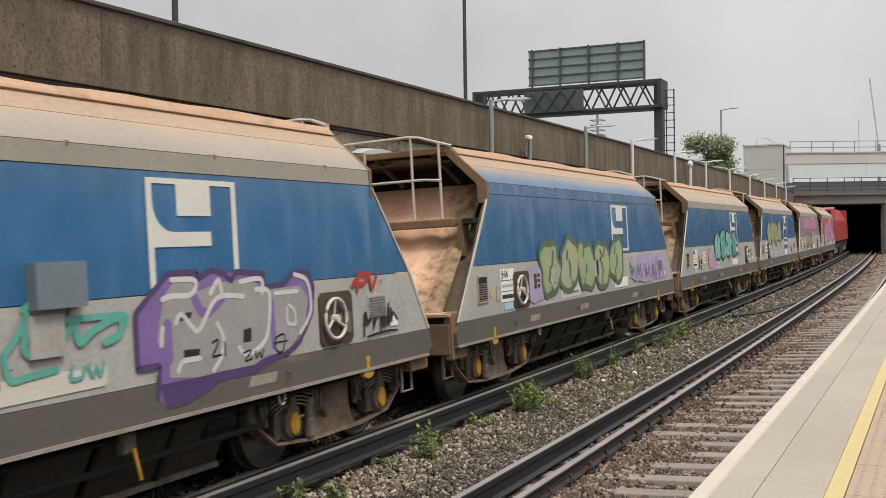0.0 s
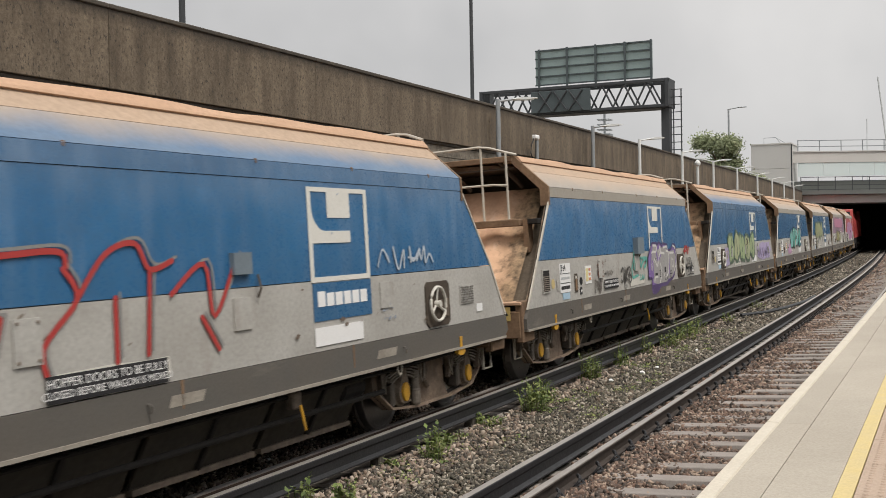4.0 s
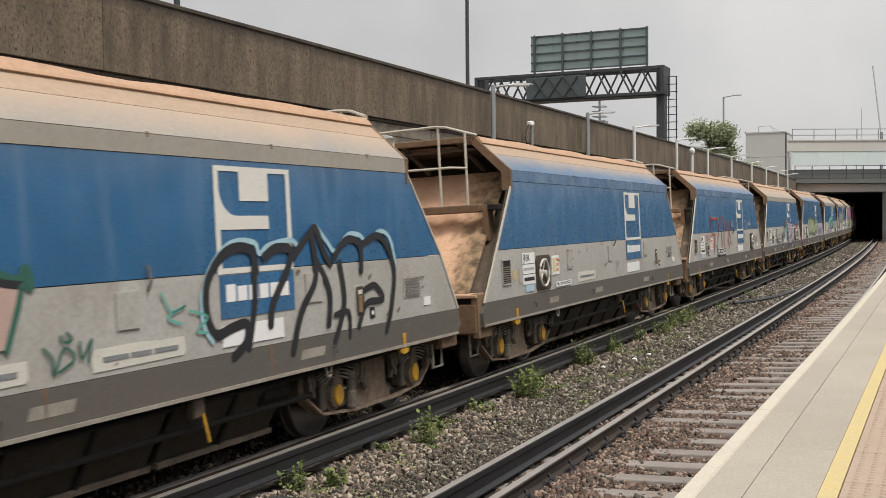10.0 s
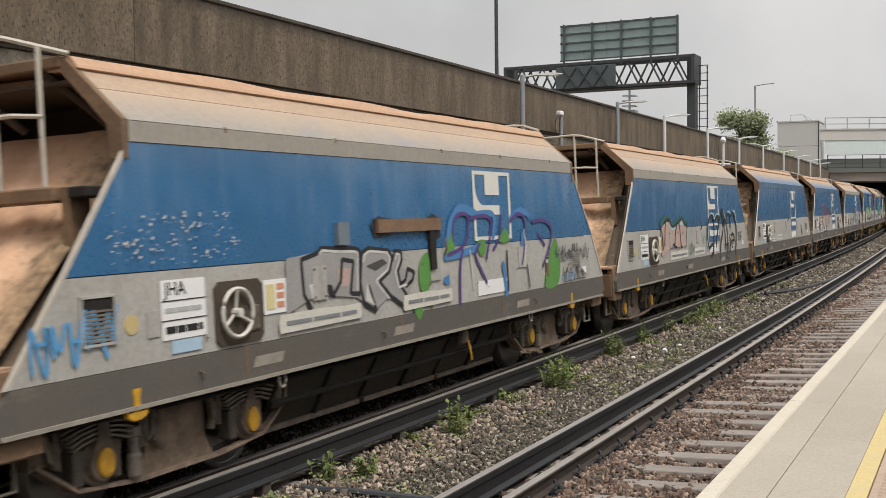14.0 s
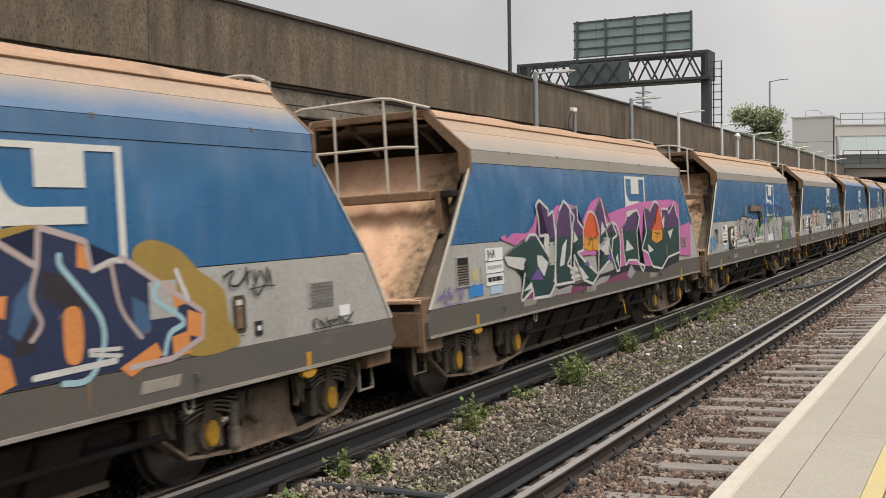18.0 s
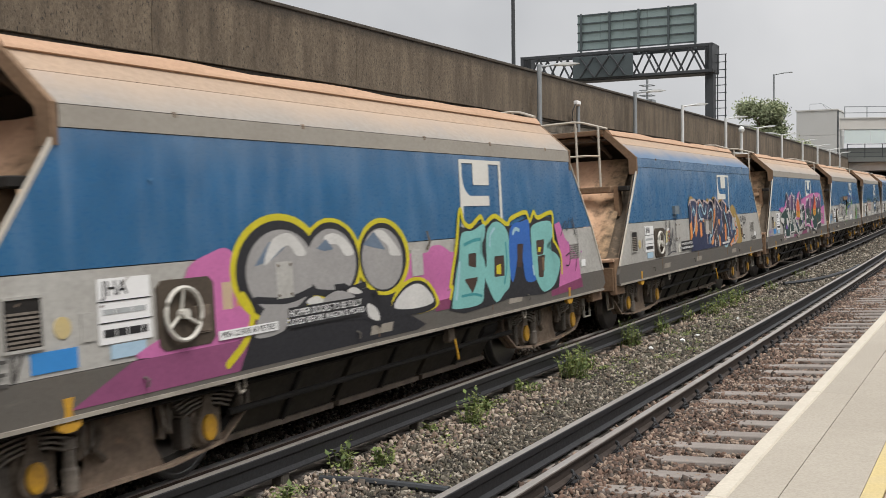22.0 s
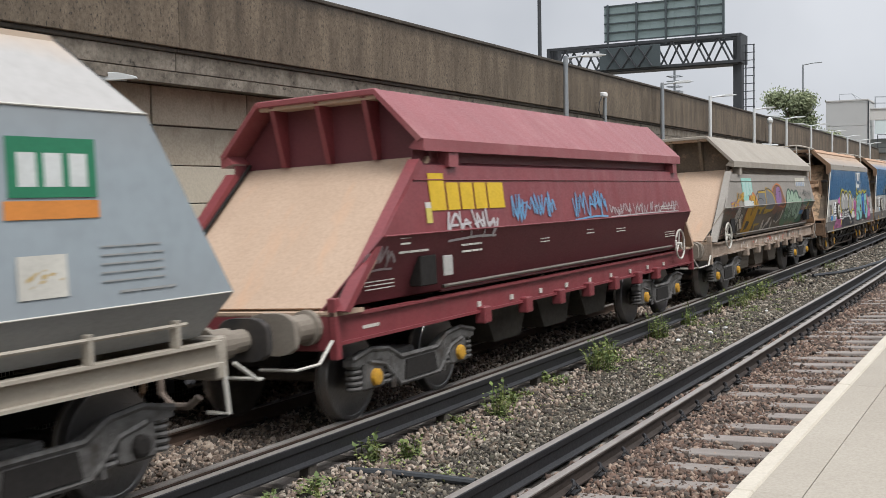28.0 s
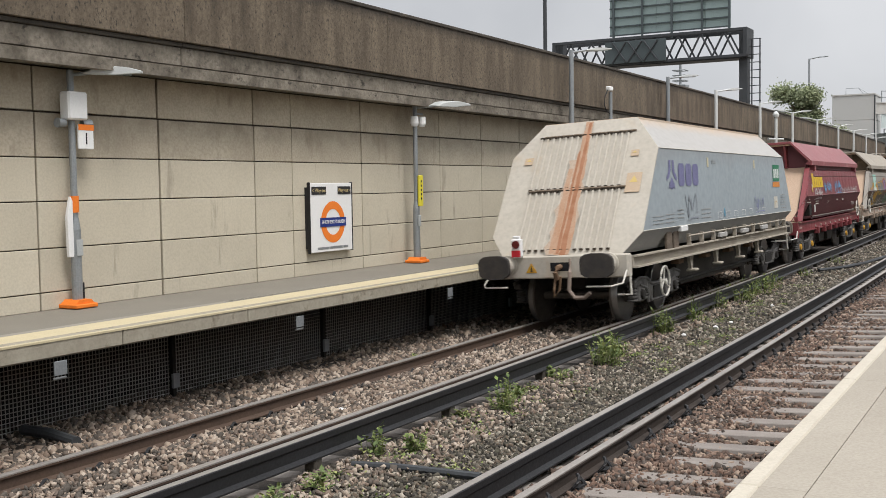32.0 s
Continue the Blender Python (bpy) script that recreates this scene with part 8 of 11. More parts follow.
lay(SMOKE, 4, 0.05, [(-0.76, 1.55), (-0.75, 1.4), (-0.8, 1.26), (-0.69, 1.37), (-0.58, 1.47), (-0.54, 1.53), (-0.64, 1.48), (-0.7, 1.39), (-0.6, 1.3)])
lay(SMOKE, 4, 0.045, [(-0.54, 1.53), (-0.43, 1.54), (-0.39, 1.48), (-0.5, 1.41), (-0.38, 1.38), (-0.34, 1.29), (-0.46, 1.26), (-0.52, 1.35)])
lay(HAZE, 3, 0.03, [(-0.8, 1.26), (-0.77, 1.17), (-0.67, 1.18), (-0.67, 1.24)])
lay(TEAL, 3, 0.05, [(-0.09, 1.79), (0.02, 1.84), (0.13, 1.8)])
lay(TEAL, 3, 0.05, [(-0.27, 1.5), (-0.14, 1.63), (-0.05, 1.77), (-0.1, 1.53), (-0.01, 1.47)])
lay(TEAL, 3, 0.05, [(-0.27, 1.52), (-0.23, 1.34), (-0.08, 1.34), (0.19, 1.36)])
lay(TEAL, 3, 0.06, [(0.24, 1.54), (0.37, 1.66), (0.41, 1.52), (0.56, 1.6), (0.81, 1.67), (0.83, 1.55), (0.66, 1.5)])
lay(TEAL, 3, 0.05, [(0.23, 1.69), (0.88, 1.68), (0.82, 1.58)])
lay(TEAL, 6, 0.03, [(0.33, 1.37), (0.31, 1.28), (0.42, 1.28), (0.44, 1.35)])
lay(TEAL, 6, 0.03, [(0.48, 1.36), (0.52, 1.27), (0.56, 1.33), (0.6, 1.27), (0.64, 1.36)])
lay(RED, 3, 0.05, [(4.3, 1.72), (4.42, 1.81), (4.63, 1.84), (4.55, 1.74), (4.33, 1.74)])
lay(RED, 3, 0.05, [(4.43, 1.86), (4.4, 1.66)])
lay(RED, 3, 0.05, [(4.67, 1.85), (4.71, 1.67), (4.84, 1.83)])
mural(WAGONS[0])
scrawl(w, (0.15, 0.13, 0.115), -2.66, -2.28, 1.14, 1.56, 2, 8, 0.035)
scrawl(w, (0.20, 0.185, 0.165), -2.1, -1.55, 1.42, 1.56, 4, 308, 0.02)
speck(w, (0.17, 0.08, 0.055), -2.48, -2.15, 1.44, 1.72, 26, 309, 0.045)
scrawl(w, BLACK, 4.5, 5.25, 1.18, 1.5, 4, 10, 0.03)
door_notice(w, -2.14, -1.27, 1.21, 1.38)
plate(w, "valve_box", M["box_blue"], -0.04, 0.43, 1.78, 2.10, -HW, 0.10, "blue-grey steel box with a latch")
plate(w, "valve_box", M["pale"], -0.06, 0.25, 1.45, 1.74, -HW, 0.04, "grey plate speckled with rust")
speck(w, (0.14, 0.07, 0.05), -2.47, -2.16, 1.48, 1.72, 12, 13, 0.06)

w = WAGONS[-1]
cloud(w, (0.42, 0.36, 0.55), 2.2, 5.6, 1.15, 1.8, 14, lobes=7)
sprayed_row(w, -2.9, 1.9, 1.14, 2.22, 5, [(0.33, 0.41, 0.22), (0.38, 0.41, 0.24)], (0.10, 0.145, 0.10), 15, 0.30, 0.10, None, 0.0, label="yellow-green bubble graffiti")
cloud(w, (0.40, 0.35, 0.52), -3.6, -2.7, 1.15, 1.75, 214, lobes=7)
scrawl(w, (0.20, 0.17, 0.30), 2.4, 5.2, 1.2, 1.7, 7, 215, 0.03)
w = WAGONS[-2]
sprayed_row(w, -1.6, 2.1, 1.3, 2.25, 4, [AQUA, GREEN], BLACK, 16, 0.12, 0.05, WHITE, 0.1)
cloud(w, (0.50, 0.30, 0.45), -2.6, -1.2, 1.15, 1.6, 17)
w = WAGONS[-3]
sprayed_row(w, -3.8, 0.3, 1.5, 2.6, 4, [(0.34, 0.36, 0.20)], (0.12, 0.16, 0.11), 18, 0.24, 0.08)
w = WAGONS[-4]
cloud(w, (0.46, 0.20, 0.30), -4.6, 4.6, 2.1, 2.74, 19, lobes=15)
sprayed_row(w, -2.6, 1.2, 1.2, 2.0, 3, [(0.36, 0.34, 0.16)], (0.09, 0.08, 0.07), 20, 0.2, 0.08)
w = WAGONS[-5]
cloud(w, (0.42, 0.22, 0.36), -4.0, 4.4, 1.2, 2.6, 21, lobes=13)

w = WAGONS[1]
scrawl(w, (0.46, 0.52, 0.58), 2.5, 3.9, 1.86, 2.12, 4, 22, 0.028, label="thin white scrawl")
lay(RED, 3, 0.045, [(-3.07, 2.22), (-3.01, 1.98), (-2.94, 1.78), (-2.76, 1.75), (-2.54, 1.75)])
lay(HAZE, 2, 0.025, [(-3.03, 2.25), (-2.97, 2.01), (-2.9, 1.81), (-2.71, 1.78), (-2.49, 1.78)])
lay(RED, 3, 0.045, [(-2.54, 1.75), (-2.7, 1.25)])
lay(HAZE, 2, 0.025, [(-2.49, 1.78), (-2.65, 1.28)])
lay(RED, 3, 0.045, [(-3.07, 2.22), (-2.64, 2.16), (-2.03, 2.18), (-1.95, 2.07)])
lay(HAZE, 2, 0.025, [(-3.03, 2.25), (-2.59, 2.2), (-1.98, 2.22), (-1.9, 2.1)])
lay(RED, 3, 0.045, [(-1.98, 2.06), (-1.86, 1.84), (-2.19, 1.52), (-2.12, 1.21)])
lay(HAZE, 2, 0.025, [(-1.93, 2.09), (-1.82, 1.87), (-2.15, 1.55), (-2.08, 1.24)])
lay(RED, 3, 0.045, [(-1.86, 1.84), (-1.56, 2.15), (-1.24, 2.22), (-1.09, 2.02), (-0.82, 2.08)])
lay(HAZE, 2, 0.025, [(-1.82, 1.87), (-1.51, 2.18), (-1.19, 2.26), (-1.03, 2.06), (-0.77, 2.11)])
lay(RED, 3, 0.045, [(-1.48, 1.83), (-1.49, 1.35)])
lay(HAZE, 2, 0.025, [(-1.43, 1.86), (-1.44, 1.38)])
lay(RED, 3, 0.045, [(-1.09, 2.02), (-1.15, 1.37)])
lay(HAZE, 2, 0.025, [(-1.03, 2.06), (-1.1, 1.4)])
lay(RED, 3, 0.045, [(-0.86, 1.81), (-0.43, 2.04), (-0.32, 1.6), (0.02, 2.09)])
lay(HAZE, 2, 0.025, [(-0.81, 1.84), (-0.37, 2.08), (-0.26, 1.63), (0.08, 2.13)])
lay(RED, 3, 0.045, [(-0.49, 1.61), (-0.28, 1.32)])
lay(HAZE, 2, 0.025, [(-0.44, 1.64), (-0.22, 1.35)])
lay(RED, 3, 0.022, [(-3.76, 1.75), (-3.65, 1.61), (-3.45, 1.7), (-3.74, 1.74)])
lay(RED, 3, 0.022, [(-3.45, 1.56), (-3.33, 1.75), (-3.21, 1.56)])
lay(RED, 3, 0.022, [(-3.41, 1.63), (-3.23, 1.63)])
lay(RED, 3, 0.022, [(-3.15, 1.73), (-3.16, 1.57)])
lay(RED, 3, 0.022, [(-3.04, 1.73), (-3.15, 1.65), (-3.03, 1.57)])
mural(WAGONS[1])
plate(w, "valve_box", M["box_blue"], -0.06, 0.20, 1.93, 2.12, -HW, 0.05, "blue steel cover plate")
door_notice(w, -2.19, -0.95, 1.14, 1.33)
speck(w, (0.24, 0.29, 0.37), 2.60, 2.86, 1.34, 1.50, 16, 26, 0.03, label="faint blue paint smudge")

w = WAGONS[3]
lay(PEACH, 0, 0, [(-3.08, 1.81), (-2.66, 1.95), (-2.4, 1.94), (-2.26, 1.88), (-2.02, 1.87), (-1.75, 1.91), (-1.59, 1.88), (-1.41, 1.98), (-1.23, 1.99), (-1.05, 1.86), (-0.91, 1.86), (-1.07, 1.43), (-1.45, 1.4), (-1.95, 1.43), (-2.43, 1.41), (-3.07, 1.27)])
lay(MOSS, 1, 0.09, [(-3.07, 1.91), (-2.83, 2.0), (-2.39, 2.03), (-2.31, 1.93), (-2.12, 1.88), (-1.94, 1.91), (-1.75, 1.95), (-1.64, 1.95)])
lay(MOSS, 1, 0.08, [(-1.64, 1.94), (-1.47, 2.01), (-1.32, 2.02), (-1.14, 1.92), (-0.96, 1.87), (-0.89, 1.95), (-0.86, 1.82)])
lay(BLACK, 3, 0.055, [(-2.66, 1.99), (-2.39, 2.0), (-2.31, 1.9), (-2.12, 1.85), (-1.94, 1.87), (-1.78, 1.91), (-1.64, 1.91), (-1.57, 1.82), (-1.51, 1.57), (-1.51, 1.45), (-1.42, 1.41)])
lay(BLACK, 3, 0.06, [(-1.78, 1.89), (-1.95, 1.69), (-2.02, 1.48), (-2.14, 1.49)])
lay(BLACK, 3, 0.05, [(-2.14, 1.49), (-2.0, 1.44), (-1.88, 1.42)])
lay(BLACK, 3, 0.055, [(-1.64, 1.91), (-1.47, 1.98), (-1.32, 1.99), (-1.15, 1.88), (-0.93, 1.84)])
lay(MOSS, 3, 0.05, [(-0.93, 1.84), (-0.99, 1.66), (-1.09, 1.41)])
lay(BLACK, 3, 0.055, [(-2.66, 1.99), (-2.76, 1.75), (-2.82, 1.48)])
lay(BLACK, 3, 0.055, [(-3.08, 1.84), (-2.97, 1.7), (-2.95, 1.42)])
lay(PALEBLUE, 2, 0.07, [(-2.35, 1.88), (-2.17, 1.81), (-1.92, 1.84)])
lay(PALEBLUE, 2, 0.07, [(-1.56, 1.86), (-1.45, 1.9), (-1.27, 1.88)])
lay(SMOKE, 4, 0, [(-1.74, 1.75), (-1.69, 1.76), (-1.7, 1.69), (-1.75, 1.69)])
lay(SMOKE, 4, 0, [(-1.33, 1.72), (-1.26, 1.74), (-1.28, 1.67), (-1.33, 1.66)])
lay(SMOKE, 4, 0, [(-2.23, 1.67), (-2.19, 1.67), (-2.2, 1.61), (-2.23, 1.61)])
lay(PALEBLUE, 1, 0.05, [(0.96, 1.62), (1.06, 1.83), (1.27, 2.01), (1.48, 2.08), (1.74, 2.06), (1.81, 1.96), (1.96, 2.03), (2.32, 2.07), (2.46, 1.99)])
lay(PALEBLUE, 1, 0.05, [(2.79, 2.19), (3.0, 2.02), (3.13, 1.94), (3.39, 2.1), (3.64, 2.09), (3.78, 2.02), (4.1, 2.13), (4.32, 2.03), (4.42, 1.75)])
lay(PALEBLUE, 1, 0.045, [(0.95, 1.65), (0.96, 1.41), (1.08, 1.24)])
lay(BLACK, 3, 0.09, [(1.75, 1.8), (1.68, 1.99), (1.43, 2.02), (1.21, 1.93), (1.03, 1.72), (1.02, 1.46), (1.13, 1.3), (1.37, 1.34), (1.57, 1.35), (1.54, 1.19), (1.35, 1.08)])
lay(BLACK, 3, 0.08, [(1.71, 1.85), (1.7, 1.52), (1.58, 1.13)])
lay(BLACK, 3, 0.09, [(1.87, 1.92), (2.07, 2.0), (2.32, 1.97), (2.23, 1.78), (1.99, 1.5), (1.93, 1.3)])
lay(BLACK, 3, 0.08, [(2.36, 1.92), (2.65, 2.12), (2.78, 2.17), (2.91, 1.93), (3.03, 1.81)])
lay(BLACK, 3, 0.09, [(2.7, 2.11), (2.73, 1.69), (2.45, 1.38), (2.27, 1.01)])
lay(BLACK, 3, 0.08, [(2.75, 1.87), (2.98, 1.55), (2.94, 1.21)])
lay(BLACK, 3, 0.08, [(3.09, 1.88), (3.36, 2.05), (3.63, 1.99), (3.64, 1.71)])
lay(BLACK, 3, 0.08, [(3.2, 1.83), (3.26, 1.41), (3.03, 1.02)])
lay(BLACK, 3, 0.08, [(3.67, 1.99), (4.01, 2.08), (4.23, 1.96), (4.38, 1.68), (4.27, 1.27), (4.13, 1.03)])
lay(BLACK, 3, 0.07, [(3.68, 1.51), (3.92, 1.55), (4.09, 1.39), (3.72, 1.37), (3.53, 1.13)])
lay(BLACK, 3, 0.06, [(3.06, 1.3), (3.34, 1.31), (3.34, 1.05)])
lay(TEAL, 4, 0.022, [(0.45, 1.7), (0.57, 1.54), (0.75, 1.58), (0.52, 1.5), (0.69, 1.43)])
lay(TEAL, 4, 0.022, [(0.79, 1.53), (1.02, 1.46), (0.87, 1.36), (1.01, 1.33)])
lay(MOSS, 4, 0.022, [(-0.78, 1.4), (-0.7, 1.32), (-0.69, 1.21), (-0.59, 1.38), (-0.49, 1.3), (-0.65, 1.22)])
lay(MOSS, 4, 0.022, [(-0.62, 1.47), (-0.58, 1.42), (-0.51, 1.44), (-0.56, 1.49)])
lay(MOSS, 4, 0.022, [(-0.44, 1.41), (-0.42, 1.29), (-0.32, 1.42), (-0.36, 1.26)])
mural(WAGONS[3])

w = WAGONS[4]
speck(w, (0.55, 0.57, 0.56), -5.05, -3.5, 1.86, 2.26, 170, 33, 0.016, label="white scratches in the blue paint")
scrawl(w, (0.10, 0.34, 0.62), -5.75, -4.95, 1.16, 1.62, 5, 34, 0.035, label="light blue scrawl")
lay(SILVER, 0, 0, [(-2.85, 1.83), (-2.35, 1.87), (-1.98, 1.88), (-1.62, 1.86), (-1.58, 1.82), (-1.51, 1.85), (-0.98, 1.82), (-0.71, 1.8), (-0.69, 1.63), (-0.46, 1.57), (-0.59, 1.27), (-0.73, 1.23), (-1.03, 1.35), (-1.31, 1.23), (-1.66, 1.39), (-2.38, 1.47), (-2.88, 1.33)])
lay(BLACK, 2, -0.045, [(-2.61, 1.81), (-2.33, 1.86), (-2.28, 1.9), (-1.97, 1.89), (-1.67, 1.88), (-1.57, 1.85), (-1.6, 1.42), (-1.78, 1.44), (-1.75, 1.55), (-1.7, 1.75), (-1.91, 1.78), (-1.95, 1.57), (-2.1, 1.44)])
lay(BLACK, 2, -0.045, [(-1.56, 1.74), (-1.53, 1.83), (-1.4, 1.87), (-0.99, 1.83), (-0.91, 1.75), (-0.99, 1.61), (-1.21, 1.52), (-0.98, 1.35), (-0.65, 1.2), (-0.61, 1.31), (-0.77, 1.46)])
lay(BLACK, 2, -0.045, [(-0.9, 1.73), (-0.86, 1.82), (-0.72, 1.81), (-0.71, 1.72), (-0.81, 1.6), (-0.76, 1.46), (-0.65, 1.5), (-0.59, 1.62), (-0.44, 1.57), (-0.49, 1.49), (-0.64, 1.43)])
lay(BLACK, 2, -0.045, [(-1.55, 1.74), (-1.59, 1.54), (-1.54, 1.33), (-1.29, 1.22), (-1.42, 1.48)])
lay(BLACK, 2, -0.045, [(-2.61, 1.78), (-2.59, 1.49), (-2.47, 1.34)])
lay(WHITE, 3, -0.026, [(-2.3, 1.85), (-2.26, 1.88), (-1.98, 1.86), (-1.68, 1.85), (-1.61, 1.83), (-1.64, 1.47)])
lay(WHITE, 3, -0.026, [(-1.51, 1.74), (-1.48, 1.81), (-1.38, 1.84), (-1.02, 1.81), (-0.96, 1.75), (-1.03, 1.63), (-1.28, 1.53), (-1.02, 1.33)])
lay(WHITE, 3, -0.026, [(-0.86, 1.73), (-0.83, 1.79), (-0.76, 1.78), (-0.76, 1.72), (-0.86, 1.6), (-0.8, 1.43), (-0.63, 1.45)])
lay(WHITE, 3, 0, [(-1.46, 1.53), (-1.38, 1.36), (-1.32, 1.28), (-1.5, 1.35)])
lay(WHITE, 3, 0, [(-2.5, 1.57), (-2.28, 1.6), (-2.2, 1.45), (-2.46, 1.44)])
lay(BLACK, 3, 0, [(-2.37, 1.56), (-2.12, 1.55), (-2.06, 1.43), (-2.15, 1.44), (-2.24, 1.51), (-2.37, 1.51)])
lay(SMOKE, 1, 0, [(-1.47, 1.69), (-1.12, 1.75), (-1.02, 1.7), (-1.28, 1.63)])
lay(PEACH, 1, 0, [(-1.99, 1.69), (-1.76, 1.69), (-1.81, 1.52), (-1.98, 1.52)])
lay(HAZEBLUE, 1, 0.11, [(0.43, 1.89), (0.52, 2.09), (0.7, 2.23), (0.9, 2.26), (1.22, 2.2)])
lay(HAZEBLUE, 1, 0.09, [(2.33, 2.13), (2.67, 2.23), (2.97, 2.16)])
lay(HAZEBLUE, 1, 0.1, [(2.02, 1.54), (2.09, 1.14)])
lay(HAZEBLUE, 1, 0.08, [(2.73, 1.91), (2.59, 1.5)])
lay(HAZEBLUE, 1, 0.09, [(0.34, 1.7), (0.76, 1.72), (1.32, 1.79)])
lay(HAZEBLUE, 1, 0, [(0.27, 1.46), (0.42, 1.5), (0.43, 1.37), (0.29, 1.39)])
lay(HAZEBLUE, 1, 0.08, [(1.21, 2.19), (1.76, 2.18), (1.73, 1.89)])
lay(VIOLET, 3, 0.05, [(0.58, 1.88), (0.56, 1.98), (0.63, 2.14), (0.8, 2.2), (1.0, 2.16), (0.96, 1.92), (0.77, 1.79), (0.4, 1.72)])
lay(VIOLET, 3, 0.055, [(0.81, 1.77), (0.72, 1.52), (0.68, 1.12)])
lay(VIOLET, 3, 0.05, [(1.07, 2.14), (1.46, 2.17), (1.69, 2.1), (1.63, 1.9), (1.5, 1.63)])
lay(VIOLET, 3, 0.045, [(2.03, 2.17), (1.92, 1.88), (1.72, 1.74)])
lay(VIOLET, 3, 0.05, [(1.32, 1.83), (1.17, 1.69), (1.35, 1.47), (1.47, 1.33)])
lay(VIOLET, 3, 0.05, [(2.3, 2.09), (2.54, 2.18), (2.78, 2.14), (2.82, 1.97), (2.73, 1.67), (2.65, 1.5)])
lay(VIOLET, 3, 0.05, [(3.09, 2.07), (3.53, 2.08), (3.83, 1.94), (3.69, 1.69), (3.42, 1.44)])
lay(VIOLET, 3, 0.045, [(3.29, 1.9), (3.52, 1.73)])
lay(BLACK, 3, 0.04, [(2.15, 1.7), (2.15, 1.19)])
lay(BLACK, 3, 0.03, [(2.83, 1.49), (2.9, 1.18)])
lay(WHITE, 4, 0.025, [(1.02, 1.76), (1.08, 1.29)])
lay(WHITE, 4, 0.025, [(2.76, 1.97), (2.81, 1.73), (2.74, 1.49)])
lay(LIME, 2, None, [(0.36, 1.74), (0.53, 1.99), (0.6, 1.78)])
lay(LIME, 2, None, [(1.92, 1.83), (2.12, 2.0), (2.25, 1.83)])
lay(LIME, 2, None, [(1.25, 1.85), (1.47, 1.86), (1.48, 1.71), (1.31, 1.68)])
lay(LIME, 2, None, [(-0.31, 1.65), (-0.09, 1.77), (-0.07, 1.4), (-0.3, 1.36)])
lay(LIME, 2, None, [(3.46, 1.16), (3.89, 1.81), (4.11, 1.54), (4.0, 1.16)])
lay(LIME, 2, None, [(-0.49, 1.2), (-0.26, 1.19), (-0.37, 1.04)])
lay(LIME, 2, None, [(-0.15, 1.23), (-0.01, 1.22), (-0.04, 1.14)])
mural(WAGONS[4])
scrawl(w, (0.10, 0.10, 0.11), 3.9, 5.4, 1.45, 1.72, 7, 40, 0.022)
scrawl(w, (0.10, 0.10, 0.11), 4.2, 5.2, 1.16, 1.4, 4, 41, 0.018)
scrawl(w, (0.25, 0.40, 0.60), 4.2, 4.8, 1.15, 1.3, 3, 42, 0.02)
bk = plate(w, "bracket_bar", M["rust"], -1.23, 0.21, 2.02, 2.16, -HW, 0.05, "rusty bracket with a burnt black edge")
part("bracket_leg", box(-0.06, 0.08, -HW - 0.04, -HW, 1.58, 2.02), M["under"], bk)
cloud(w, (0.03, 0.03, 0.035), -1.35, -0.85, 1.96, 2.2, 43, lobes=5)
cloud(w, (0.03, 0.03, 0.035), -0.15, 0.3, 1.9, 2.22, 44, lobes=5)
plate(w, "valve_box", M["box_blue"], -2.0, -1.8, 1.92, 2.14, -HW, 0.05, "blue-grey steel cover plate")

w = WAGONS[5]
lay(PINK, 0, None, [(-3.98, 1.83), (-3.87, 1.89), (-3.82, 1.84), (-3.65, 1.9), (-3.25, 1.89), (-3.06, 1.93), (-2.88, 2.05), (-2.8, 2.12), (-2.26, 2.16), (-2.01, 2.26), (-1.83, 2.23), (-1.51, 2.27), (-1.25, 2.18), (-1.14, 1.92), (-0.83, 2.13), (-0.5, 2.31), (-0.05, 2.36), (0.05, 2.11), (0.6, 2.15), (0.99, 2.19), (1.41, 2.23), (1.74, 2.26), (2.46, 2.3), (4.42, 2.3), (4.6, 1.9), (4.67, 1.84), (2.86, 1.51), (-1.04, 1.49), (-2.84, 1.63)])
lay(PINK, 0, 0, [(0.61, 1.41), (2.88, 1.62), (5.46, 1.88), (5.35, 1.18), (4.51, 1.24), (2.31, 1.12), (0.87, 1.1), (0.58, 1.13)])
lay(MAGENTA, 0, 0, [(-3.48, 1.0), (-3.07, 1.12), (-3.04, 1.0), (-3.31, 0.97)])
lay(MAGENTA, 0, 0, [(-2.47, 0.98), (-2.19, 1.03), (-1.53, 1.06), (-0.72, 1.01), (0.21, 1.14), (1.28, 1.14), (1.16, 1.0), (-0.32, 1.0), (-1.64, 0.96)])
lay(DROP, 1, 0, [(-3.04, 1.01), (-2.23, 1.15), (-1.36, 1.08), (-0.46, 1.15), (1.19, 1.24), (2.62, 1.12), (3.66, 1.24), (4.52, 1.3), (4.41, 1.12), (2.8, 1.0), (1.28, 1.14), (0.21, 1.08), (-0.64, 1.0), (-1.56, 1.07), (-2.13, 0.99), (-2.48, 0.97)])
lay(SILVER, 2, 0, [(-2.47, 0.97), (-2.27, 1.12), (-2.12, 1.06), (-1.56, 1.09), (-1.64, 0.98), (-2.19, 0.99)])
lay(SILVER, 2, 0, [(-0.79, 0.99), (-0.31, 1.11), (0.21, 1.12), (0.02, 1.03), (-0.48, 1.0)])
lay(SILVER, 2, 0, [(1.07, 1.06), (1.32, 1.23), (1.55, 1.09), (1.27, 0.99)])
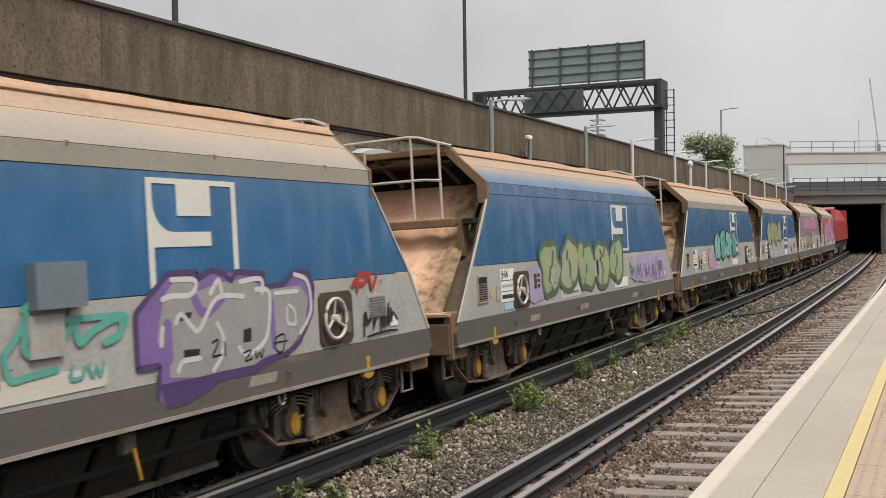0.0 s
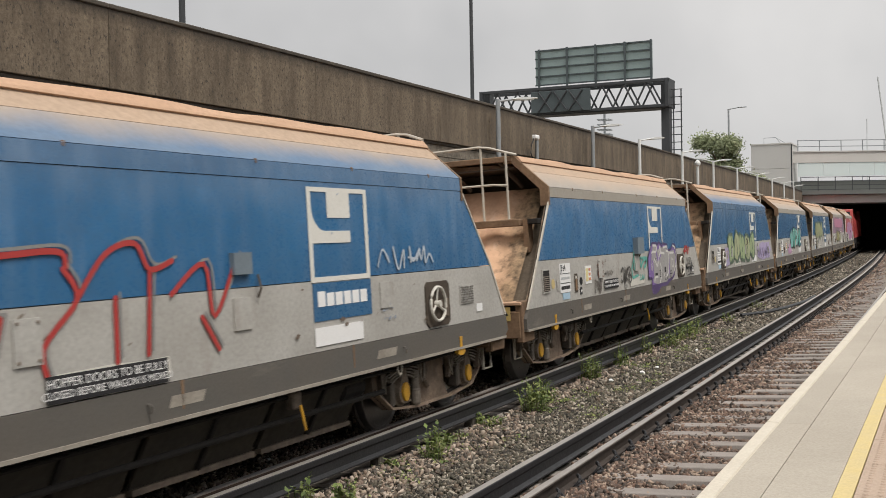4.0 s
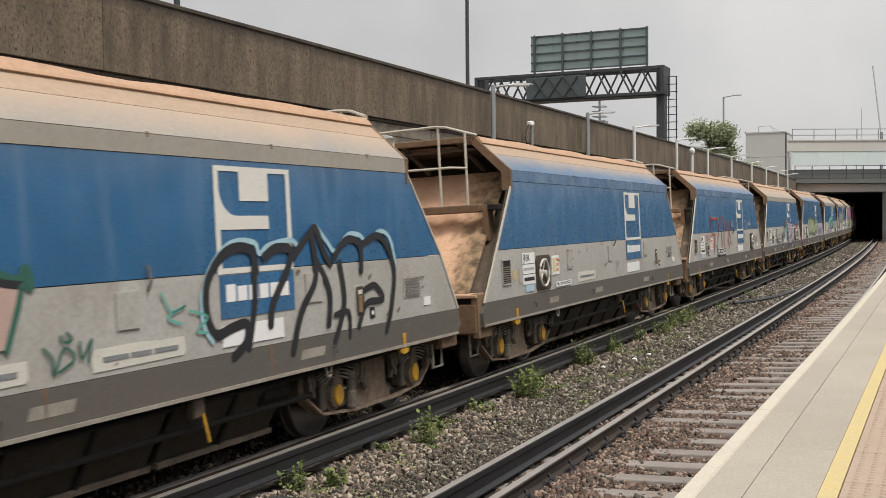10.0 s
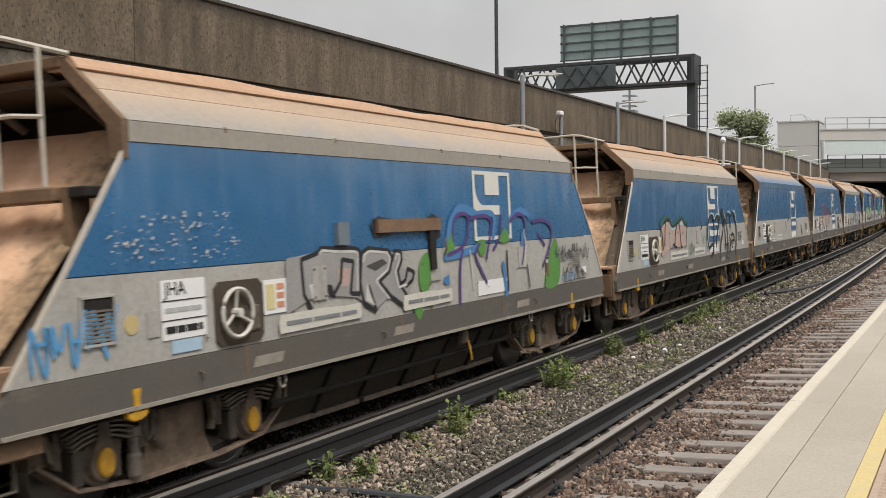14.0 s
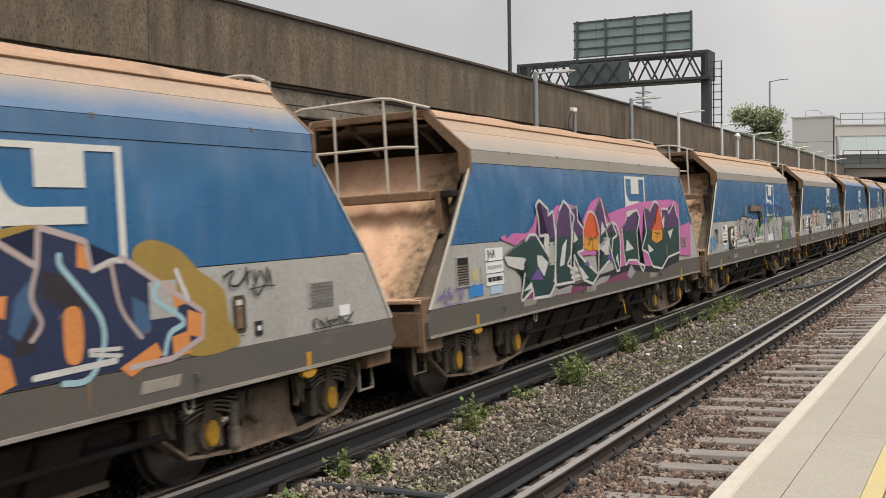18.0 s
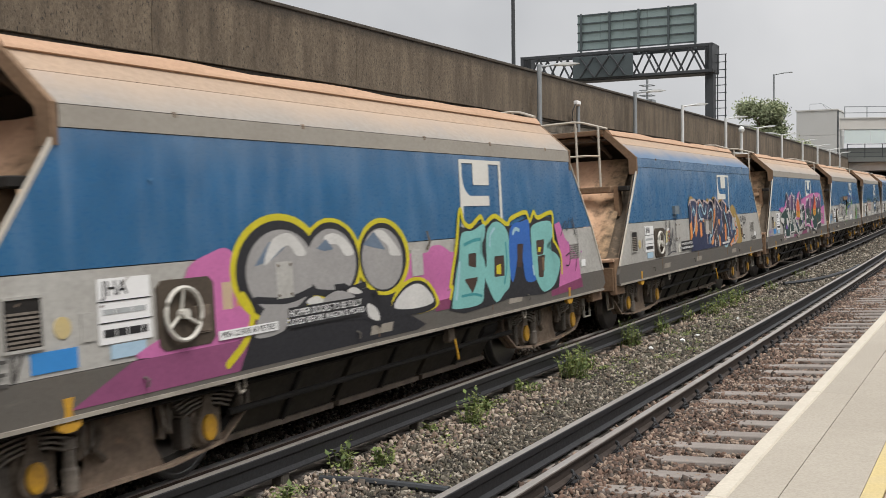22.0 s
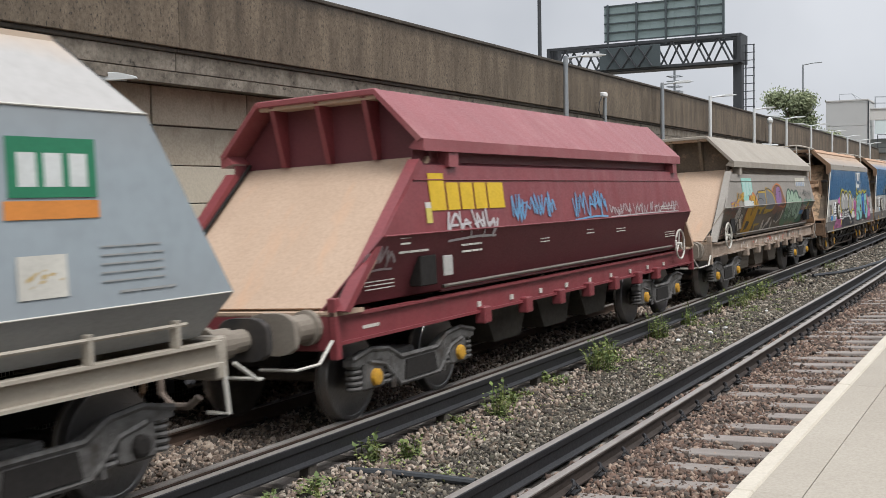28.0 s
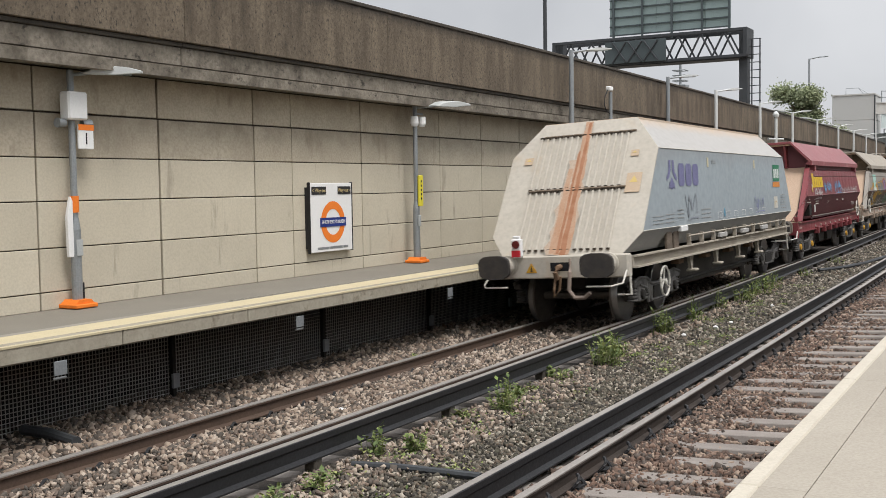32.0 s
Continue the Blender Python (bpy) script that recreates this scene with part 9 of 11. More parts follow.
lay("split", 3, 0, [(-3.95, 1.63), (-3.26, 1.81), (-3.24, 1.79), (-3.09, 1.87), (-2.87, 1.86), (-2.43, 1.54), (-2.41, 1.84), (-2.74, 1.84), (-2.75, 2.07), (-2.83, 2.26), (-2.69, 2.33), (-2.37, 2.2), (-2.38, 2.11), (-2.2, 2.18), (-2.14, 1.83), (-2.23, 1.15), (-2.47, 1.0), (-3.04, 1.01), (-3.07, 1.14), (-3.44, 1.01), (-3.48, 1.05), (-3.38, 1.22), (-3.26, 1.48), (-3.4, 1.43), (-3.84, 1.51)])
lay(WHITE, 5, -0.04, [(-3.95, 1.63), (-3.26, 1.81), (-3.24, 1.79), (-3.09, 1.87), (-2.87, 1.86), (-2.43, 1.54), (-2.41, 1.84), (-2.74, 1.84), (-2.75, 2.07), (-2.83, 2.26), (-2.69, 2.33), (-2.37, 2.2), (-2.38, 2.11), (-2.2, 2.18), (-2.14, 1.83), (-2.23, 1.15), (-2.47, 1.0), (-3.04, 1.01), (-3.07, 1.14), (-3.44, 1.01), (-3.48, 1.05), (-3.38, 1.22), (-3.26, 1.48), (-3.4, 1.43), (-3.84, 1.51), (-3.95, 1.63), (-3.26, 1.81)])
lay("split", 3, 0, [(-2.1, 1.96), (-1.96, 2.17), (-1.76, 2.32), (-1.61, 2.26), (-1.34, 2.08), (-1.41, 1.99), (-1.45, 1.83), (-1.55, 1.53), (-1.73, 1.39), (-1.47, 1.31), (-1.46, 1.13), (-2.23, 1.13), (-2.26, 1.22), (-2.16, 1.58)])
lay(WHITE, 5, -0.04, [(-2.1, 1.96), (-1.96, 2.17), (-1.76, 2.32), (-1.61, 2.26), (-1.34, 2.08), (-1.41, 1.99), (-1.45, 1.83), (-1.55, 1.53), (-1.73, 1.39), (-1.47, 1.31), (-1.46, 1.13), (-2.23, 1.13), (-2.26, 1.22), (-2.16, 1.58), (-2.1, 1.96), (-1.96, 2.17)])
lay("split", 3, 0, [(-1.52, 2.2), (-1.21, 2.23), (-1.2, 2.02), (-0.86, 1.84), (-1.03, 1.57), (-1.28, 1.55), (-1.04, 1.43), (-0.38, 1.16), (-0.67, 1.04), (-1.07, 1.13), (-1.23, 1.31), (-1.42, 1.52), (-1.47, 1.29), (-1.61, 1.26), (-1.48, 1.87)])
lay(WHITE, 5, -0.04, [(-1.52, 2.2), (-1.21, 2.23), (-1.2, 2.02), (-0.86, 1.84), (-1.03, 1.57), (-1.28, 1.55), (-1.04, 1.43), (-0.38, 1.16), (-0.67, 1.04), (-1.07, 1.13), (-1.23, 1.31), (-1.42, 1.52), (-1.47, 1.29), (-1.61, 1.26), (-1.48, 1.87), (-1.52, 2.2), (-1.21, 2.23)])
lay("split", 3, 0, [(-0.48, 2.1), (-0.13, 2.37), (0.02, 2.16), (0.12, 1.91), (0.4, 1.97), (0.65, 1.75), (0.41, 1.7), (0.28, 1.39), (-0.38, 1.18), (-0.3, 1.56), (0.05, 1.71), (-0.25, 1.6)])
lay(WHITE, 5, -0.04, [(-0.48, 2.1), (-0.13, 2.37), (0.02, 2.16), (0.12, 1.91), (0.4, 1.97), (0.65, 1.75), (0.41, 1.7), (0.28, 1.39), (-0.38, 1.18), (-0.3, 1.56), (0.05, 1.71), (-0.25, 1.6), (-0.48, 2.1), (-0.13, 2.37)])
lay("split", 3, 0, [(0.07, 1.85), (0.4, 1.97), (0.62, 1.92), (0.79, 1.72), (0.75, 1.35), (0.68, 1.17), (0.54, 1.16), (0.37, 1.38)])
lay(WHITE, 5, -0.04, [(0.07, 1.85), (0.4, 1.97), (0.62, 1.92), (0.79, 1.72), (0.75, 1.35), (0.68, 1.17), (0.54, 1.16), (0.37, 1.38), (0.07, 1.85), (0.4, 1.97)])
lay("split", 3, 0, [(0.91, 1.88), (1.12, 1.95), (1.24, 2.11), (1.79, 2.15), (1.94, 2.02), (1.74, 1.78), (1.79, 1.22), (2.13, 1.16), (2.0, 1.07), (1.68, 1.28), (1.2, 1.31), (1.03, 1.23), (0.96, 1.43)])
lay(WHITE, 5, -0.04, [(0.91, 1.88), (1.12, 1.95), (1.24, 2.11), (1.79, 2.15), (1.94, 2.02), (1.74, 1.78), (1.79, 1.22), (2.13, 1.16), (2.0, 1.07), (1.68, 1.28), (1.2, 1.31), (1.03, 1.23), (0.96, 1.43), (0.91, 1.88), (1.12, 1.95)])
lay("split", 3, 0, [(2.2, 2.2), (2.56, 2.12), (2.9, 2.3), (3.1, 2.27), (3.33, 1.99), (3.36, 2.16), (3.78, 2.15), (3.85, 2.07), (4.25, 2.27), (4.38, 2.06), (4.56, 1.96), (4.52, 1.3), (3.66, 1.24), (3.21, 1.05), (2.62, 1.12), (2.34, 1.38), (1.99, 1.46), (2.32, 1.75)])
lay(WHITE, 5, -0.04, [(2.2, 2.2), (2.56, 2.12), (2.9, 2.3), (3.1, 2.27), (3.33, 1.99), (3.36, 2.16), (3.78, 2.15), (3.85, 2.07), (4.25, 2.27), (4.38, 2.06), (4.56, 1.96), (4.52, 1.3), (3.66, 1.24), (3.21, 1.05), (2.62, 1.12), (2.34, 1.38), (1.99, 1.46), (2.32, 1.75), (2.2, 2.2), (2.56, 2.12)])
lay(WHITE, 5, 0, [(-2.87, 1.58), (-2.69, 1.57), (-2.47, 1.46), (-2.64, 1.28), (-2.86, 1.44)])
lay(WHITE, 5, 0, [(-3.92, 1.62), (-3.32, 1.57), (-3.26, 1.55), (-3.38, 1.45), (-3.84, 1.51)])
lay(WHITE, 5, 0, [(-3.41, 1.13), (-3.1, 1.24), (-3.07, 1.15)])
lay(WHITE, 5, 0, [(-2.04, 1.38), (-1.89, 1.67), (-1.69, 1.77), (-1.85, 1.4)])
lay(WHITE, 5, 0, [(-1.38, 1.87), (-1.23, 1.74), (-1.43, 1.69)])
lay(WHITE, 5, 0, [(-1.2, 1.34), (-0.84, 1.14), (-1.13, 1.13)])
lay(WHITE, 5, 0, [(-0.11, 1.99), (0.07, 1.85), (-0.17, 1.77)])
lay(WHITE, 5, 0, [(1.14, 1.66), (1.52, 1.49), (1.06, 1.46)])
lay(WHITE, 5, 0, [(-2.53, 1.88), (-2.42, 1.84), (-2.46, 1.58), (-2.6, 1.71)])
lay(WHITE, 5, 0, [(-2.32, 1.19), (-2.19, 1.32), (-2.18, 1.14)])
lay(WHITE, 5, 0, [(-0.26, 1.56), (0.28, 1.72), (0.07, 1.45)])
lay(WHITE, 5, 0, [(2.36, 1.54), (2.72, 1.41), (2.4, 1.38)])
lay(WHITE, 5, 0, [(1.19, 2.11), (1.73, 2.14), (1.28, 2.03)])
lay(WHITE, 5, 0, [(3.73, 1.72), (4.11, 1.77), (3.85, 1.57)])
lay(WHITE, 5, 0, [(3.33, 1.94), (3.55, 2.04), (3.44, 1.76)])
lay(WHITE, 5, 0, [(-1.62, 1.19), (-1.51, 1.27), (-1.47, 1.15)])
lay(WHITE, 5, 0, [(0.51, 1.37), (0.62, 1.45), (0.65, 1.22)])
lay(FLAME, 5, None, [(-0.98, 1.61), (-0.96, 1.89), (-0.76, 2.09), (-0.6, 2.13), (-0.41, 2.06), (-0.27, 1.82), (-0.34, 1.56)])
lay(AMBER, 6, 0, [(-0.95, 1.76), (-0.3, 1.75), (-0.34, 1.53), (-0.62, 1.57), (-0.74, 1.54), (-0.98, 1.6)])
lay(WHITE, 6, 0.03, [(-0.99, 1.67), (-0.97, 1.89), (-0.77, 2.1), (-0.6, 2.15), (-0.38, 2.06), (-0.26, 1.82), (-0.32, 1.56)])
lay(FLAME, 6, 0, [(2.61, 1.77), (2.91, 1.89), (3.16, 2.23), (3.33, 1.99), (3.34, 1.74)])
lay(AMBER, 6, 0, [(2.62, 1.61), (2.7, 1.78), (3.34, 1.76), (3.31, 1.59), (2.93, 1.53)])
lay(BLACK, 7, 0.022, [(-0.62, 1.57), (-0.61, 1.71), (-0.71, 1.77)])
lay(BLACK, 7, 0.022, [(-0.61, 1.71), (-0.47, 1.75), (-0.39, 1.71)])
lay(BLACK, 7, 0.022, [(-0.8, 1.64), (-0.72, 1.7), (-0.82, 1.75)])
lay(BLACK, 7, 0.022, [(-0.72, 1.7), (-0.65, 1.73)])
lay(BLACK, 7, 0.022, [(2.94, 1.57), (2.97, 1.7), (2.83, 1.73)])
lay(BLACK, 7, 0.022, [(2.97, 1.7), (3.18, 1.71)])
lay(VIOLET2, 5, 0, [(-3.12, 1.27), (-2.86, 1.41), (-2.67, 1.24)])
lay(VIOLET2, 5, 0, [(-1.05, 1.35), (-0.86, 1.41), (-0.76, 1.32)])
lay(VIOLET2, 5, 0, [(0.06, 1.4), (0.29, 1.48), (0.3, 1.32)])
lay(DROP, 6, None, [(-3.31, 1.49), (-3.23, 1.48), (-3.22, 1.4), (-3.28, 1.35), (-3.33, 1.42)])
mural(WAGONS[5])
scrawl(w, (0.28, 0.22, 0.42), -5.8, -5.15, 1.14, 1.36, 4, 54, 0.02)
plate(w, "blue_notice", M["notice_blue"], -5.0, -4.6, 1.18, 1.32, -HW - 0.001, 0.006, "bright blue notice")

w = WAGONS[6]
lay(OCHRE, 0, None, [(2.4, 1.9), (2.57, 2.05), (2.89, 1.97), (3.11, 1.8), (3.4, 1.62), (3.45, 1.38), (3.57, 1.16), (2.98, 1.14), (2.78, 1.43)])
lay(OCHRE, 0, None, [(1.15, 2.06), (1.21, 2.15), (1.6, 2.17), (1.58, 1.93), (1.37, 1.97)])
lay(OCHRE, 0, None, [(0.06, 2.17), (0.13, 2.19), (0.29, 2.21), (0.25, 2.12)])
lay(OCHRE, 0, None, [(0.62, 2.17), (0.7, 2.24), (0.86, 2.22), (0.86, 2.1), (0.74, 2.07)])
lay(OCHRE, 0, None, [(-0.32, 2.13), (-0.26, 2.16), (-0.16, 2.15), (-0.19, 2.06)])
lay(OCHRE, 0, None, [(-1.43, 2.08), (-1.31, 2.24), (-1.13, 2.25), (-0.89, 2.15), (-1.14, 2.09)])
lay(NAVY, 1, 0, [(-1.43, 2.08), (-1.25, 2.18), (-0.94, 2.19), (-0.74, 2.12), (-0.64, 2.16), (-0.5, 2.19), (-0.34, 2.11), (-0.23, 2.03), (-0.16, 2.17), (0.22, 2.1), (0.36, 2.18), (0.6, 2.15), (0.84, 1.99), (0.9, 2.23), (1.21, 2.09), (1.53, 1.91), (1.56, 2.17), (1.96, 2.06), (2.0, 1.86), (2.3, 1.93), (2.6, 1.76), (3.14, 1.47), (3.12, 1.27), (2.76, 1.15), (2.32, 1.14), (1.73, 1.14), (1.0, 1.14), (-0.0, 1.14), (-1.0, 1.14), (-1.34, 1.14)])
lay(PALEPINK, 4, -0.045, [(-1.43, 2.08), (-1.25, 2.18), (-0.94, 2.19), (-0.74, 2.12), (-0.64, 2.16), (-0.5, 2.19), (-0.34, 2.11), (-0.23, 2.03), (-0.16, 2.17), (0.22, 2.1), (0.36, 2.18), (0.6, 2.15), (0.84, 1.99), (0.9, 2.23), (1.21, 2.09), (1.53, 1.91), (1.56, 2.17), (1.96, 2.06), (2.0, 1.86), (2.3, 1.93), (2.6, 1.76), (3.14, 1.47), (3.12, 1.27), (2.76, 1.15), (2.32, 1.14)])
lay(TANGERINE, 2, 0, [(0.75, 1.99), (0.86, 1.99), (0.82, 1.73), (0.54, 1.49), (0.71, 1.71)])
lay(TANGERINE, 2, 0, [(-0.3, 1.78), (0.06, 1.76), (0.05, 1.59), (-0.04, 1.72), (-0.28, 1.71)])
lay(TANGERINE, 2, 0, [(-0.54, 1.71), (-0.4, 1.7), (-0.38, 1.43), (-0.53, 1.4), (-0.57, 1.58)])
lay(TANGERINE, 2, 0, [(0.38, 1.23), (0.68, 1.43), (0.63, 1.25), (0.52, 1.18)])
lay(TANGERINE, 2, 0, [(1.1, 1.74), (1.28, 1.74), (1.25, 1.59), (1.13, 1.65)])
lay(TANGERINE, 2, 0, [(1.13, 1.42), (1.27, 1.34), (1.31, 1.17), (1.16, 1.13)])
lay(TANGERINE, 2, 0, [(1.89, 2.07), (2.0, 1.97), (2.02, 1.85), (1.87, 1.89)])
lay(TANGERINE, 2, 0, [(2.22, 1.15), (2.6, 1.29), (2.66, 1.19), (2.32, 1.07)])
lay(TANGERINE, 2, 0, [(2.76, 1.72), (2.97, 1.55), (2.82, 1.53)])
lay(TANGERINE, 2, 0, [(2.96, 1.5), (3.16, 1.44), (3.11, 1.26), (2.94, 1.31)])
lay(TANGERINE, 2, 0, [(2.77, 1.31), (2.97, 1.34), (2.97, 1.16), (2.78, 1.15)])
lay(TANGERINE, 2, 0, [(-0.96, 1.87), (-0.76, 1.95), (-0.76, 1.56), (-0.93, 1.4), (-1.03, 1.59)])
lay(TANGERINE, 2, 0, [(-1.39, 1.7), (-1.21, 1.77), (-1.19, 1.44), (-1.37, 1.34)])
lay(TANGERINE, 2, 0, [(-0.69, 2.12), (-0.58, 2.14), (-0.62, 2.05)])
lay(TANGERINE, 2, None, [(1.75, 1.61), (1.87, 1.61), (1.9, 1.45), (1.86, 1.25), (1.74, 1.26), (1.72, 1.47)])
lay(MURK, 2, 0, [(-0.2, 1.78), (0.11, 1.75), (0.57, 1.77), (0.5, 1.42), (-0.12, 1.48)])
lay(SHADE, 2, 0, [(1.57, 1.88), (1.89, 1.8), (1.96, 1.59), (1.73, 1.61), (1.56, 1.71)])
lay(SHADE, 2, 0, [(0.86, 1.75), (1.04, 1.58), (0.97, 1.16), (0.7, 1.19)])
lay(SHADE, 2, 0, [(1.34, 1.72), (1.52, 1.77), (1.48, 1.37), (1.31, 1.34)])
lay(STEEL, 2, None, [(-0.12, 2.03), (-0.08, 1.99), (-0.1, 1.95), (-0.14, 1.96)])
lay(STEEL, 2, 0, [(-0.48, 2.02), (-0.35, 1.88), (-0.27, 1.83), (-0.47, 1.82), (-0.55, 1.91)])
lay(STEEL, 2, 0, [(1.34, 1.72), (1.46, 1.83), (1.51, 1.65), (1.36, 1.44), (1.28, 1.5)])
lay(STEEL, 2, 0, [(2.37, 1.65), (2.52, 1.58), (2.56, 1.39), (2.39, 1.34)])
lay(STEEL, 2, 0, [(0.14, 1.36), (0.29, 1.42), (0.31, 1.22), (0.15, 1.23)])
lay(STEEL, 2, 0, [(-1.12, 2.07), (-0.97, 2.06), (-0.96, 1.87), (-1.11, 1.84)])
lay(PALEBLUE, 5, 0.045, [(-0.56, 2.05), (-0.45, 2.08), (-0.34, 2.02), (-0.19, 1.89), (-0.05, 1.91), (0.04, 2.05)])
lay(PALEBLUE, 5, 0.045, [(-0.56, 2.05), (-0.61, 1.92), (-0.5, 1.8), (-0.35, 1.76)])
lay(PALEBLUE, 5, 0.045, [(0.24, 1.82), (0.34, 1.94), (0.48, 1.97), (0.58, 1.9), (0.61, 1.77), (0.53, 1.52), (0.43, 1.4), (0.33, 1.42), (0.25, 1.25)])
lay(PALEBLUE, 5, 0.045, [(1.72, 1.98), (1.73, 1.9), (1.88, 1.74), (2.06, 1.52), (2.07, 1.31), (1.92, 1.12), (1.69, 1.12)])
lay(PALEBLUE, 5, 0.045, [(2.65, 1.73), (2.61, 1.61), (2.91, 1.42), (2.75, 1.34), (2.68, 1.19)])
lay(PALEBLUE, 5, 0.045, [(0.98, 1.37), (1.06, 1.34), (1.1, 1.14)])
lay(PALEBLUE, 5, 0.045, [(-1.15, 1.93), (-1.03, 2.0), (-0.92, 1.87), (-0.98, 1.66), (-1.13, 1.51)])
lay(PALEPINK, 5, 0.035, [(0.25, 2.11), (0.11, 1.8), (0.01, 1.57), (0.06, 1.24)])
lay(PALEPINK, 5, 0.035, [(0.9, 2.23), (0.89, 1.8)])
lay(PALEPINK, 5, 0.035, [(1.53, 1.91), (1.47, 1.71), (1.54, 1.54), (1.45, 1.43)])
lay(PALEPINK, 5, 0.035, [(1.02, 1.8), (0.89, 1.22)])
lay(PALEPINK, 5, 0.035, [(0.33, 1.24), (0.61, 1.41), (0.92, 1.59)])
lay(PALEPINK, 5, 0.035, [(-0.67, 1.74), (-0.5, 1.78), (-0.22, 1.78)])
lay(PALEPINK, 5, 0.035, [(0.07, 1.54), (0.33, 1.48)])
lay(PALEPINK, 5, 0.035, [(2.19, 1.88), (2.26, 1.57), (2.45, 1.34)])
lay(PALEPINK, 5, 0.035, [(-0.74, 2.12), (-0.82, 1.86), (-0.73, 1.64)])
lay(PALEPINK, 5, 0.035, [(-1.25, 2.14), (-1.23, 1.77)])
lay(WHITE, 6, -0.045, [(1.45, 1.19), (2.18, 1.21)])
lay(WHITE, 6, -0.03, [(1.94, 1.31), (2.23, 1.29)])
lay(WHITE, 6, -0.03, [(1.94, 1.28), (2.23, 1.24)])
lay(WHITE, 6, 0.04, [(1.06, 2.04), (1.14, 1.98), (1.11, 1.9)])
lay(WHITE, 6, 0.05, [(2.85, 1.81), (2.9, 1.71), (2.97, 1.58)])
lay(WHITE, 6, 0.03, [(2.01, 1.85), (2.19, 1.92), (2.29, 1.9)])
lay(WHITE, 6, 0.06, [(0.73, 1.29), (0.77, 1.16)])
lay(WHITE, 6, 0.05, [(0.68, 2.06), (0.69, 1.98)])
lay(BLACK, 4, 0.02, [(3.41, 1.72), (3.54, 1.76), (3.48, 1.66), (3.59, 1.64), (3.73, 1.74)])
lay(BLACK, 4, 0.02, [(3.79, 1.63), (3.84, 1.54), (3.94, 1.62)])
mural(WAGONS[6])
scrawl(w, (0.06, 0.06, 0.07), -3.2, -2.5, 1.18, 1.86, 3, 60, 0.03)
scrawl(w, (0.05, 0.05, 0.05), 3.7, 4.1, 1.6, 1.8, 3, 61, 0.015)
scrawl(w, (0.05, 0.05, 0.05), 4.6, 5.3, 1.16, 1.26, 3, 62, 0.015)
door_notice(w, -2.12, -1.26, 1.19, 1.38)
plate(w, "valve_box", M["box_blue"], -2.6, -2.3, 1.92, 2.08, -HW, 0.06, "grey steel latch box")

w = WAGONS[7]
cloud(w, PINK, -0.5, 0.9, 1.2, 1.7, 64, lobes=9, label="bright pink spray background")
speck(w, (0.40, 0.12, 0.36), -3.4, 5.4, 1.2, 1.8, 40, 65, 0.025)
lay(PINK, 0, None, [(-0.1, 1.68), (0.12, 1.69), (0.32, 1.69), (0.42, 1.75), (0.64, 1.75), (0.85, 1.67), (0.99, 1.61), (0.92, 1.16), (0.42, 1.1), (0.28, 1.33), (-0.14, 1.47)])
lay(PINK, 0, 0, [(3.87, 1.85), (4.27, 1.93), (4.46, 1.69), (4.99, 1.37), (5.06, 1.0), (3.86, 0.97)])
lay(MAGENTA, 1, 0, [(3.86, 0.99), (5.07, 1.08), (5.11, 0.94), (3.85, 0.9)])
lay(MAGENTA, 1, 0, [(0.45, 1.14), (0.83, 1.15), (0.79, 1.03), (0.44, 1.03)])
lay(YOLK, 1, None, [(-0.09, 1.65), (-0.16, 1.48), (-0.33, 1.35), (-0.56, 1.3), (-0.79, 1.33), (-0.99, 1.43), (-1.11, 1.57), (-1.14, 1.73), (-1.08, 1.88), (-0.94, 2.01), (-0.73, 2.08), (-0.5, 2.07), (-0.28, 1.98), (-0.13, 1.83)])
lay(YOLK, 1, None, [(-1.03, 1.66), (-1.1, 1.49), (-1.27, 1.36), (-1.5, 1.31), (-1.72, 1.34), (-1.92, 1.44), (-2.03, 1.58), (-2.07, 1.75), (-2.01, 1.91), (-1.87, 2.03), (-1.67, 2.1), (-1.44, 2.09), (-1.22, 2.0), (-1.08, 1.85)])
lay(BLACK, 2, None, [(-0.16, 1.65), (-0.23, 1.5), (-0.37, 1.39), (-0.57, 1.34), (-0.77, 1.36), (-0.95, 1.45), (-1.05, 1.57), (-1.08, 1.72), (-1.03, 1.86), (-0.9, 1.97), (-0.72, 2.03), (-0.51, 2.02), (-0.33, 1.94), (-0.2, 1.81)])
lay(BLACK, 2, None, [(-1.09, 1.66), (-1.15, 1.51), (-1.3, 1.39), (-1.51, 1.34), (-1.71, 1.37), (-1.88, 1.46), (-1.99, 1.59), (-2.02, 1.74), (-1.97, 1.88), (-1.84, 2.0), (-1.66, 2.06), (-1.45, 2.05), (-1.26, 1.97), (-1.13, 1.83)])
lay(SILVER, 3, None, [(-0.24, 1.64), (-0.29, 1.5), (-0.42, 1.4), (-0.59, 1.36), (-0.77, 1.38), (-0.92, 1.45), (-1.01, 1.57), (-1.04, 1.7), (-0.99, 1.83), (-0.88, 1.93), (-0.72, 1.98), (-0.54, 1.97), (-0.38, 1.9), (-0.27, 1.78)])
lay(SILVER, 3, None, [(-1.15, 1.65), (-1.21, 1.51), (-1.34, 1.41), (-1.52, 1.37), (-1.7, 1.39), (-1.85, 1.47), (-1.95, 1.58), (-1.98, 1.72), (-1.93, 1.84), (-1.82, 1.94), (-1.65, 2.0), (-1.47, 1.99), (-1.3, 1.92), (-1.18, 1.79)])
lay(YOLK, 1, None, [(-0.52, 1.14), (-0.38, 1.34), (-0.05, 1.44), (0.29, 1.38), (0.53, 1.14), (0.36, 1.06), (-0.08, 1.05)])
